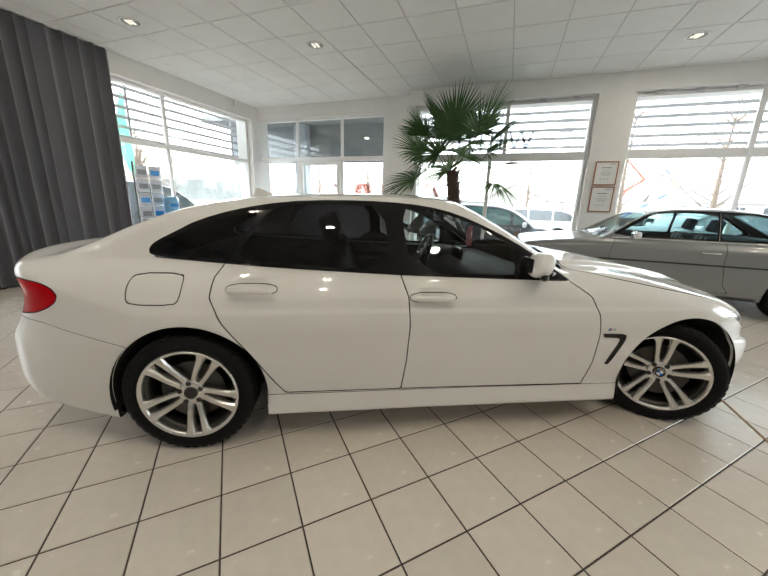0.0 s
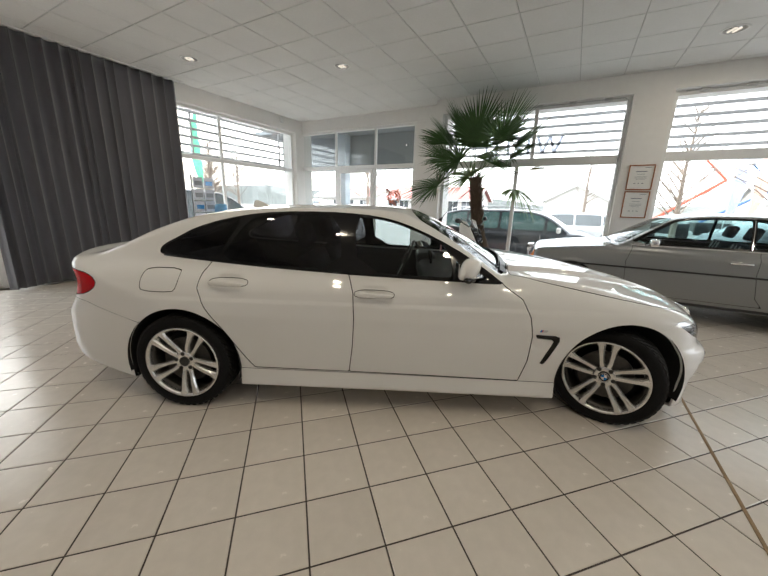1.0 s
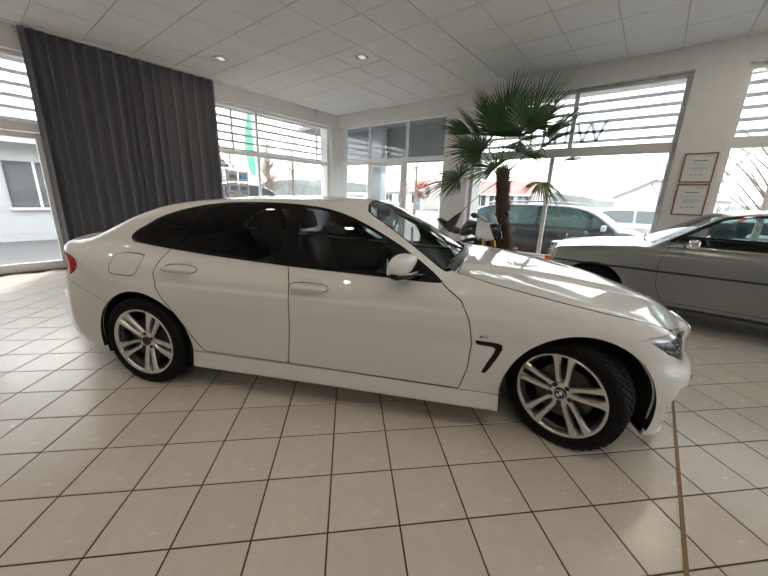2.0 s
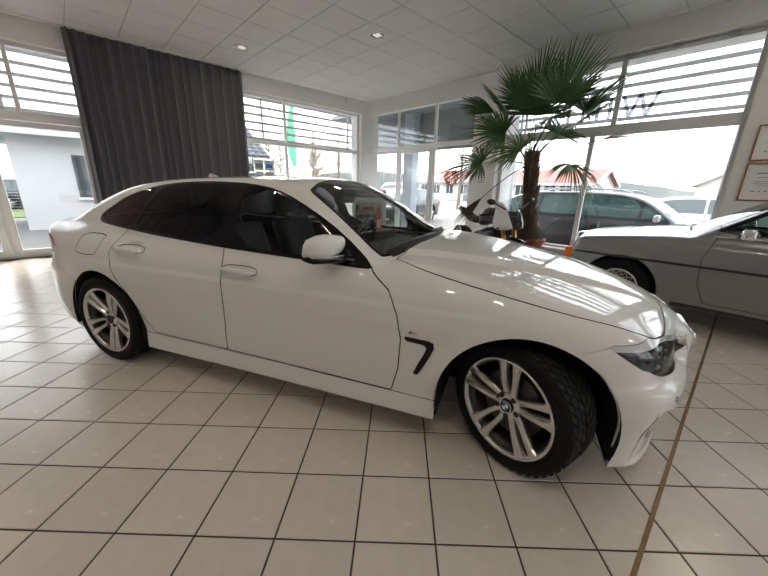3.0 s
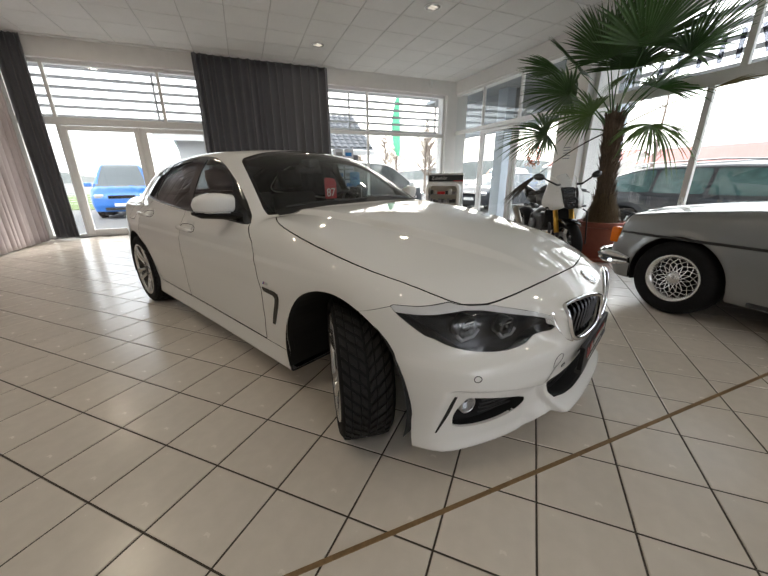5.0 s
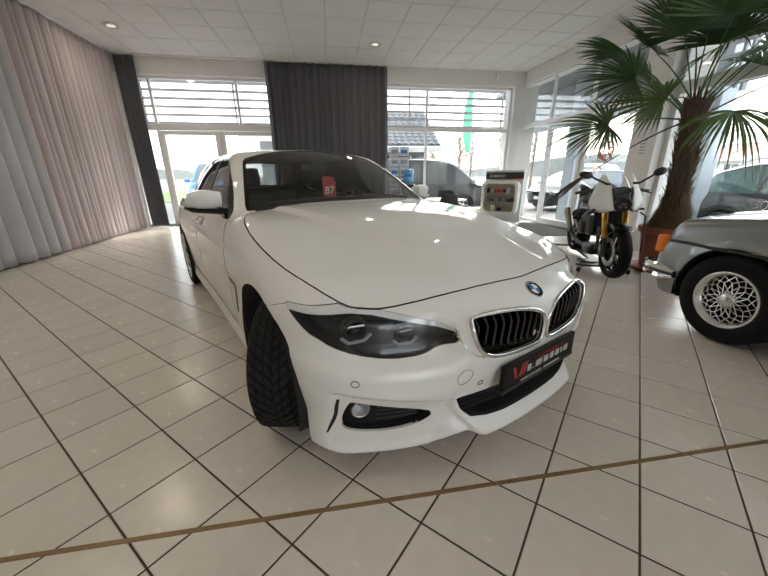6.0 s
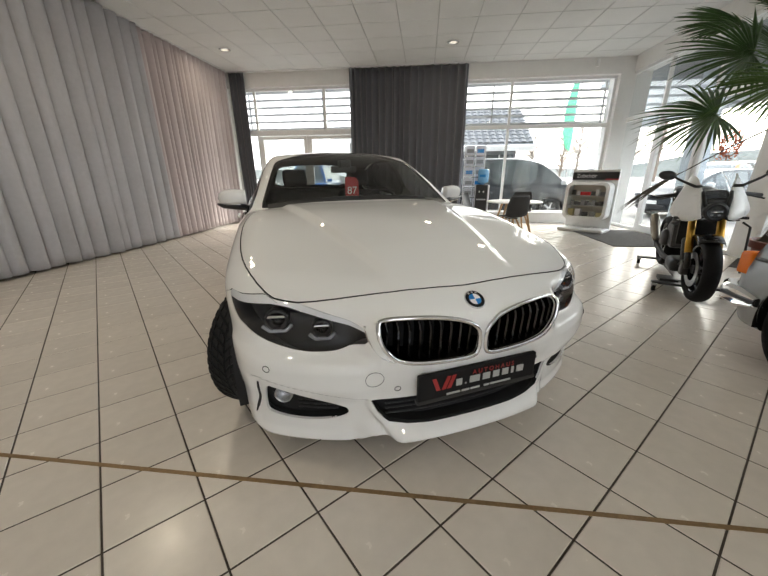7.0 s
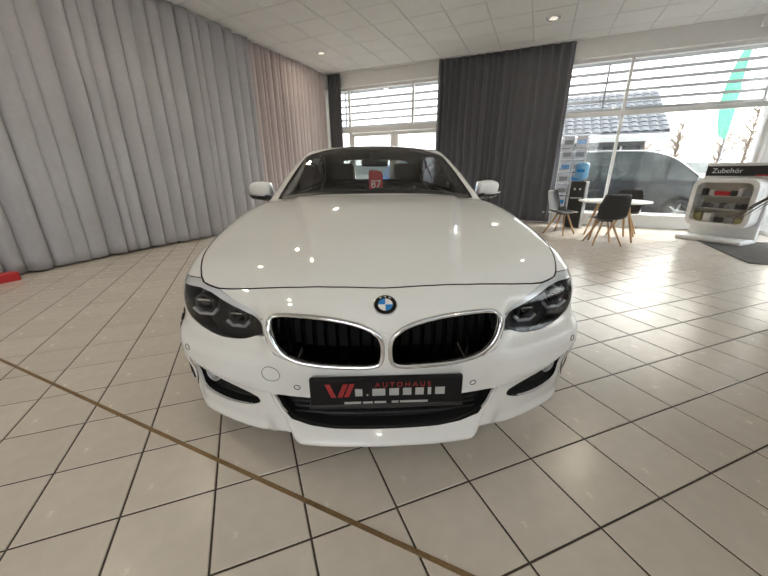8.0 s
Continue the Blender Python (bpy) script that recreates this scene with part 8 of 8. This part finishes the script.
# estate parked along the shop window
est = street_car(pose(-3.0, 10.75, GZ, 0, 0, -1), M_DARKPAINT, "dark grey estate car parked along the shop window", L=4.85, H=1.52, belt=0.97, hood=1.0, tail=(0.015, 0.12), ws=(0.66, 0.82), glass=mat("teal_glass", (0.085, 0.16, 0.155), 0.05, coat=1.0, vary=0.3, scale=4))
for s in (1, -1):
    bm = bmesh.new()
    tube(bm, [(0.7, s * 0.58, 1.50), (1.0, s * 0.60, 1.56), (2.2, s * 0.60, 1.59), (2.9, s * 0.59, 1.56), (3.1, s * 0.58, 1.51)], 0.014, 8)
    part("roof_rail", bm, M_ALU, est, smooth=True)
# vans to the west
street_car(pose(-17.0, -2.1, GZ, 0, 0, 5), M_VANBLUE, "blue delivery van facing the garden door", L=4.9, W=1.9, H=1.95, belt=1.12, hood=1.08, nose=0.82, ws=(0.80, 0.93), tail=(0.0, 0.03), axle=(0.2, 0.82), category="van")
street_car(pose(-9.2, 3.6, GZ, 0, 0, 90), M_DARKPAINT, "dark minivan parked before the west window", L=4.9, W=1.9, H=1.85, belt=1.05, hood=1.05, nose=0.80, ws=(0.70, 0.92), tail=(0.0, 0.04), axle=(0.19, 0.80), category="van")
street_car(pose(-13.6, 17.6, GZ, 0, 0, -60), M_ORANGEPAINT, "orange van parked across the yard", L=4.4, W=1.8, H=1.8, belt=1.0, hood=1.0, ws=(0.72, 0.9), tail=(0.0, 0.05), category="van")
street_car(pose(-9.8, 15.0, GZ, 0, 0, -80), M_DARKPAINT, "dark grey hatchback parked across the yard", L=4.2, H=1.48)
street_car(pose(2.8, 16.0, GZ, 0, 0, 190), M_PALEPAINT, "pale grey car parked across the yard", L=4.4, H=1.46)
street_car(pose(8.5, 15.0, GZ, 0, 0, 200), M_DARKPAINT, "dark grey car parked across the yard", L=4.3, H=1.46)
street_car(pose(12.5, 19.0, GZ, 0, 0, 185), M_PALEPAINT, "pale grey car parked farther off in the yard", L=4.5, H=1.46)
street_car(pose(-23.5, -1.5, GZ, 0, 0, 80), M_DARKPAINT, "dark car parked beyond the garden door", L=4.5, H=1.46)

# houses
M_PLASTER = mat("pale_plaster", (0.62, 0.60, 0.56), 0.85, vary=0.06, scale=1.2, bump=0.1, bump_scale=30)
M_REDROOF = mat("red_roof", (0.36, 0.14, 0.125), 0.8, vary=0.15, scale=4)
M_DARKROOF = mat("dark_tile_roof", (0.13, 0.135, 0.145), 0.85, spec=0.15, vary=0.15, scale=6)
M_PALEROOF = mat("pale_sheet_roof", (0.45, 0.46, 0.47), 0.6, vary=0.06, scale=2)
M_GREYCLAD = mat("grey_cladding", (0.20, 0.21, 0.23), 0.6, vary=0.05, scale=2)
M_WINDARK = mat("far_window", (0.05, 0.06, 0.07), 0.1, coat=1.0)


def house(m, w, d, h, rise, roofmat, label, wins=4, wallmat=None, over=0.5, tiles=0):
    """A gabled house: walls, two roof slopes, windows with frames, a door."""
    ob = empty("house", m, label, "house")
    wm = wallmat or M_PLASTER
    part("wall", boxm(-w / 2, w / 2, -d / 2, d / 2, 0, h), wm, ob)
    bm = bmesh.new()
    prism(bm, [(-d / 2, h), (d / 2, h), (0, h + rise)], -w / 2, w / 2, Matrix(((0, 0, 1, 0), (1, 0, 0, 0), (0, 1, 0, 0), (0, 0, 0, 1))))
    part("gable", bm, wm, ob)
    for s in (1, -1):
        bm = bmesh.new()
        a = math.atan2(rise, d / 2)
        ln = math.hypot(rise, d / 2) + over
        box(bm, -w / 2 - over, w / 2 + over, 0, ln, 0, 0.14, 0, Matrix.Translation((0, 0, h + rise + 0.02)) @ pose(0, 0, 0, math.degrees(-a), 0, 0 if s > 0 else 180))
        sl = part("roof_slope", bm, roofmat, ob)
        bm = bmesh.new()
        box(bm, -w / 2 - over - 0.04, w / 2 + over + 0.04, ln - 0.02, ln + 0.10, -0.10, 0.12, 0, Matrix.Translation((0, 0, h + rise + 0.02)) @ pose(0, 0, 0, math.degrees(-a), 0, 0 if s > 0 else 180))
        for e in (-1, 1):
            box(bm, e * (w / 2 + over) - 0.03, e * (w / 2 + over) + 0.05, 0, ln, -0.12, 0.17, 0, Matrix.Translation((0, 0, h + rise + 0.02)) @ pose(0, 0, 0, math.degrees(-a), 0, 0 if s > 0 else 180))
        part("eaves_board", bm, M_FRAME, sl)
        if tiles:
            rows_n = int(ln / 0.34)
            tv, tf = [], []
            cols_n = int((w + 2 * over) / 0.30)
            mm = Matrix.Translation((0, 0, h + rise + 0.02)) @ pose(0, 0, 0, math.degrees(-a), 0, 0 if s > 0 else 180)
            for i in range(rows_n):
                for j in range(cols_n):
                    x0, y0 = -w / 2 - over + 0.30 * j, 0.34 * i
                    n = len(tv)
                    for px_, py_, pz_ in ((0, 0, 0.145), (0.10, 0, 0.185), (0.20, 0, 0.185), (0.29, 0, 0.145), (0, 0.36, 0.165), (0.10, 0.36, 0.215), (0.20, 0.36, 0.215), (0.29, 0.36, 0.165)):
                        tv.append(mm @ Vector((x0 + px_, y0 + py_, pz_)))
                    tf += [(n, n + 1, n + 5, n + 4), (n + 1, n + 2, n + 6, n + 5), (n + 2, n + 3, n + 7, n + 6), (n + 4, n + 5, n + 6, n + 7)]
            tagged(part("roof_tiles", mesh_from("roof_tiles", tv, tf, roofmat), roofmat, sl), kind="stuff")
    for k in range(wins):
        x = -w / 2 + w * (k + 0.5) / wins
        wn_ = part("window", boxm(x - 0.6, x + 0.6, -d / 2 - 0.03, -d / 2 + 0.02, 0.95, min(2.2, h - 0.3)), M_WINDARK, ob)
        part("window_frame", boxm(x - 0.03, x + 0.03, -d / 2 - 0.05, -d / 2 - 0.02, 0.95, min(2.2, h - 0.3)), M_FRAME, wn_)
        part("sill", boxm(x - 0.65, x + 0.65, -d / 2 - 0.10, -d / 2 - 0.02, 0.88, 0.95), M_FRAME, wn_)
    part("door", boxm(w * 0.38, w * 0.38 + 0.9, -d / 2 - 0.035, -d / 2 + 0.02, 0, 2.05), M_GREYCLAD, ob)
    return ob


house(pose(-16, 46, GZ), 12, 8, 2.5, 1.5, M_REDROOF, "long low white building with a red roof", 7)
house(pose(3, 62, GZ, 0, 0, 70), 12, 9, 2.8, 2.2, M_PALEROOF, "white gabled hall with a pale roof", 4)
house(pose(26, 60, GZ), 12, 8, 3.0, 2.0, M_PALEROOF, "pale gabled hall in the distance", 4)
house(pose(-31, 48, GZ), 10, 8, 2.8, 1.5, M_REDROOF, "white house across the street", 4)
house(pose(-16, 6.2, GZ, 0, 0, 90), 2.8, 5, 2.75, 1.5, M_DARKROOF, "house with a dark tiled roof and white eaves", 2, M_GREYCLAD, 0.6, 1)
house(pose(-14.6, 2.2, GZ, 0, 0, 90), 3.8, 4, 2.95, 0.7, M_PALEROOF, "grey clad outbuilding with white eaves", 1, mat("pale_grey_cladding", (0.58, 0.585, 0.59), 0.6, vary=0.05, scale=2), 0.6)

# canopy beside the entrance: grey slab on pale blue posts
cn = empty("entrance_canopy", pose(0, 0, 0), "grey entrance canopy on pale posts", "canopy")
M_CANOPY = mat("canopy_grey", (0.26, 0.28, 0.29), 0.6, vary=0.05, scale=2)
part("fascia", boxm(-9.0, -2.5, YN + 1.55, YN + 1.65, 2.52, 3.60, 0.01), M_CANOPY, cn)
part("roof_slab", boxm(-9.0, -2.5, YN + 0.3, YN + 1.65, 3.60, 3.72, 0.01), M_CANOPY, cn)
for x in (-6.05, -2.7):
    part("post", boxm(x - 0.2, x + 0.2, YN + 1.2, YN + 1.5, GZ, 3.6, 0.01), mat("post_pale", (0.48, 0.54, 0.60), 0.6, vary=0.04), cn)
# outer parapet that carries the sun blades
wb = boxm(XW - 0.62, XW - 0.3, YS, YN + 0.9, 3.62, 3.95)
structure("wall_parapet", wb, M_WALL, "white outer parapet carrying the sun blades").name = "wall_parapet_west"
structure("wall_parapet", boxm(-2.5, XE, YN + 0.3, YN + 0.82, 3.62, 3.95), M_WALL, "white outer parapet carrying the sun blades").name = "wall_parapet_north"

# lawn, fence, flag, bare trees, far hedge
M_GRASS = mat("grass", (0.10, 0.14, 0.04), 0.95, vary=0.3, scale=6, bump=0.5, bump_scale=60)
structure("lawn", boxm(-60, -17.5, -12, 3.5, GZ - 0.1, GZ + 0.03), M_GRASS, "strip of lawn beyond the yard").name = "ground_lawn"
fn_ = empty("garden_fence", pose(-20.0, 1.6, GZ), "pale wire fence along the lawn", "fence")
for k in range(12):
    part("post", boxm(-0.025, 0.025, -8 + 0.8 * k, -7.95 + 0.8 * k, 0, 1.1), M_FRAME, fn_)
for k in range(8):
    part("wire", boxm(-0.006, 0.006, -8, 0.85, 0.15 + 0.12 * k, 0.162 + 0.12 * k), M_FRAME, fn_)


def beach_flag(m, color, label, lift=0.0):
    """A tall narrow flag on a slim pole."""
    fl = empty("flag", m, label, "flag")
    bm = bmesh.new()
    tube(bm, [(0, 0, 0), (0, 0, 3.6 + lift), (0.0, 0.08, 5.25 + lift)], 0.025, 8)
    part("pole", bm, M_ALU, fl)
    v, f = [], []
    for j in range(15):
        t = j / 14
        for i in range(5):
            u = i / 4
            wide = 0.45 * math.sin(math.pi * min(1, 0.12 + 0.8 * t)) ** 0.7
            v.append((0.05 * math.sin(6 * t + 3 * u), -wide * u, 2.35 + lift + 2.9 * t + 0.12 * u))
    for j in range(14):
        for i in range(4):
            a = j * 5 + i
            f.append((a, a + 1, a + 6, a + 5))
    part("cloth", mesh_from("cloth", v, f, mat("flag_cloth", color, 0.7, vary=0.2, scale=3), True), None, fl, "coloured cloth")


beach_flag(pose(-14.4, 10.2, GZ), (0.13, 0.50, 0.29), "green beach flag on a pole")
beach_flag(pose(7.5, 23.2, GZ, 0, 0, 90), (0.42, 0.48, 0.70), "blue beach flag on a pole", -0.9)
beach_flag(pose(8.2, 23.0, GZ, 0, 0, 90), (0.75, 0.48, 0.38), "orange beach flag on a pole", -0.9)
M_BARK = mat("bare_bark", (0.22, 0.175, 0.14), 0.95, vary=0.3, scale=10)


def bare_tree(m, height, seed, thick=1.0, limbs=34):
    r = random.Random(seed)
    ob = empty("tree", m, "bare winter tree with thin branches", "tree", "bare trees")
    bm = bmesh.new()
    tube(bm, [(0, 0, 0), (0.03, 0, height * 0.3), (0.0, 0.05, height * 0.62), (0.05, 0.05, height)], [height * 0.02, height * 0.016, height * 0.01, 0.006], 8)
    part("trunk", bm, M_BARK, ob)
    bm = bmesh.new()
    for k in range(limbs):
        h = height * r.uniform(0.25, 0.95)
        a = r.uniform(0, 2 * math.pi)
        ln = (height - h) * r.uniform(0.35, 0.7) + 0.2
        p0 = Vector((0, 0.03, h))
        d = Vector((math.cos(a), math.sin(a), r.uniform(0.5, 1.2))).normalized()
        p1 = p0 + d * ln
        tube(bm, [p0, p0 + d * ln * 0.5 + Vector((0, 0, 0.05)), p1], [0.022 * thick, 0.014 * thick, 0.005 * thick], 5)
        for q in range(5):
            t = r.uniform(0.35, 0.95)
            b = p0.lerp(p1, t)
            e = (d + Vector((r.gauss(0, 0.5), r.gauss(0, 0.5), r.gauss(0.1, 0.3)))).normalized()
            tube(bm, [b, b + e * ln * r.uniform(0.2, 0.45)], [0.008 * thick, 0.003 * thick], 4)
    part("crown", bm, M_BARK, ob)


for k, (x, y, h) in enumerate(((3.6, 13.4, 4.5), (6.2, 13.8, 5.0), (-9.0, 22, 6), (-14, 24, 6.5), (-24, 17, 6), (-26, 21, 7), (16, 24, 7), (1.5, 30, 6), (-28, 12.5, 4.5), (-27, 14.5, 5), (-29, 16.5, 5.5), (-30, 11, 4.5), (-26, 18.5, 5))):
    bare_tree(pose(x, y, GZ), h, 60 + k, 1.0 if x > -20 else 1.1, 34 if x > -20 else 110)
# lifting platforms for hire: folded arms in white and red
for x, y, mt, lab, a in ((6.0, 28, mat("lift_red", (0.70, 0.10, 0.05), 0.4), "red folded lifting arm in a hire yard", 38), (9.8, 33, M_BLUEPAINT, "blue folded lifting arm in a hire yard", 35), (3.5, 25, M_PALEPAINT, "pale folded lifting arm in a hire yard", 62)):
    ob = empty("lift_platform", pose(x, y, GZ), lab, "lifting platform")
    part("chassis", boxm(-1.2, 1.2, -0.8, 0.8, 0.25, 0.9, 0.05), M_BLACK, ob)
    bm = bmesh.new()
    tube(bm, [(-0.8, 0, 0.9), (-0.8 + 4.2 * math.cos(radians(a)), 0, 0.9 + 4.2 * math.sin(radians(a)))], [0.11, 0.09], 8)
    part("lower_arm", bm, mt, ob)
    bm = bmesh.new()
    tx, tz = -0.8 + 4.2 * math.cos(radians(a)), 0.9 + 4.2 * math.sin(radians(a))
    tube(bm, [(tx, 0, tz), (tx - 1.5, 0, tz + 1.6)], [0.07, 0.05], 8)
    part("upper_arm", bm, mt, ob)
    part("basket", boxm(tx - 2.0, tx - 1.2, -0.5, 0.5, tz + 1.5, tz + 2.4, 0.03), M_STEEL, ob)
    for s in (-0.8, 0.8):
        bm = bmesh.new()
        lathe(bm, [(0.0001, -0.9), (0.4, -0.9), (0.4, -0.65), (0.0001, -0.65)], 20, "y", pose(s, 0, 0.27))
        part("wheel", bm, M_RUBBER, ob)
# wooded ridge on the horizon
M_RIDGE = mat("far_wood", (0.16, 0.17, 0.16), 1.0, vary=0.3, scale=0.2)
bm = bmesh.new()
rng = random.Random(5)
prev = None
for k in range(181):
    a = 2 * math.pi * k / 180
    r = 260 + 15 * math.sin(5 * a)
    h = 7 + 4 * math.sin(3 * a + 1) + 2.5 * math.sin(11 * a) + rng.uniform(-0.6, 0.6)
    cur = (bm.verts.new((r * math.cos(a), r * math.sin(a), -1)), bm.verts.new(((r + 10) * math.cos(a), (r + 10) * math.sin(a), h)))
    if prev:
        bm.faces.new((prev[0], cur[0], cur[1], prev[1]))
    prev = cur
structure("backdrop", bm, M_RIDGE, "distant wooded ridge all round")

# ---- floor tiles, laid diagonally ----
TG, TB = 0.0035, 0.003
T0, T1, T2 = Vector((0.2178, 0.4955, 0)), Vector((0.2208, 0.2314, 0)), Vector((-0.2206, 0.2237, 0))


def tile_geo(cx=0.0, cy=0.0):
    vv = []
    for inset, z in ((TG, -0.004), (TG, -TB), (TG + TB, 0.0)):
        h = 0.5 - inset / 0.317
        for a, b in ((-h, -h), (h, -h), (h, h), (-h, h)):
            p = T1 * a + T2 * b
            vv.append((cx + p.x, cy + p.y, z))
    ff = [(a + k, a + (k + 1) % 4, a + 4 + (k + 1) % 4, a + 4 + k) for a in (0, 4) for k in range(4)] + [(8, 9, 10, 11)]
    return vv, ff


v0, f0 = tile_geo()
tile_mesh = mesh_from("tile", v0, f0, M_TILE)
floor_ob = bpy.data.objects["floor"]
rest_v, rest_f, near = [], [], []
for i in range(-24, 44):
    for j in range(-24, 44):
        x, y, _ = T0 + T1 * (i + 0.5) + T2 * (j + 0.5)
        if not (XW + 0.1 < x < XE - 0.2 and YS + 0.2 < y < YN - 0.05):
            continue
        if y > YP - 0.2 and x > -2.3:
            continue
        near.append((math.hypot(x - 1.6, y - 1.8), x, y))
near.sort()
for d, x, y in near[:300]:
    t = new("tile", tile_mesh)
    t.parent = floor_ob
    t.location = (x, y, 0)
for d, x, y in near[300:]:
    vv, ff = tile_geo(x, y)
    n = len(rest_v)
    rest_v += vv
    rest_f += [tuple(q + n for q in f) for f in ff]
rest = new("tile_field", mesh_from("tile_field", rest_v, rest_f, M_TILE))
rest.parent = floor_ob
rest["kind"] = "stuff"
structure("trim_joint", boxm(1.872, 1.890, YS, YP, -0.003, 0.0025, 0.001), M_BRASS, "brass-coloured expansion joint strip in the floor").name = "trim_strip"
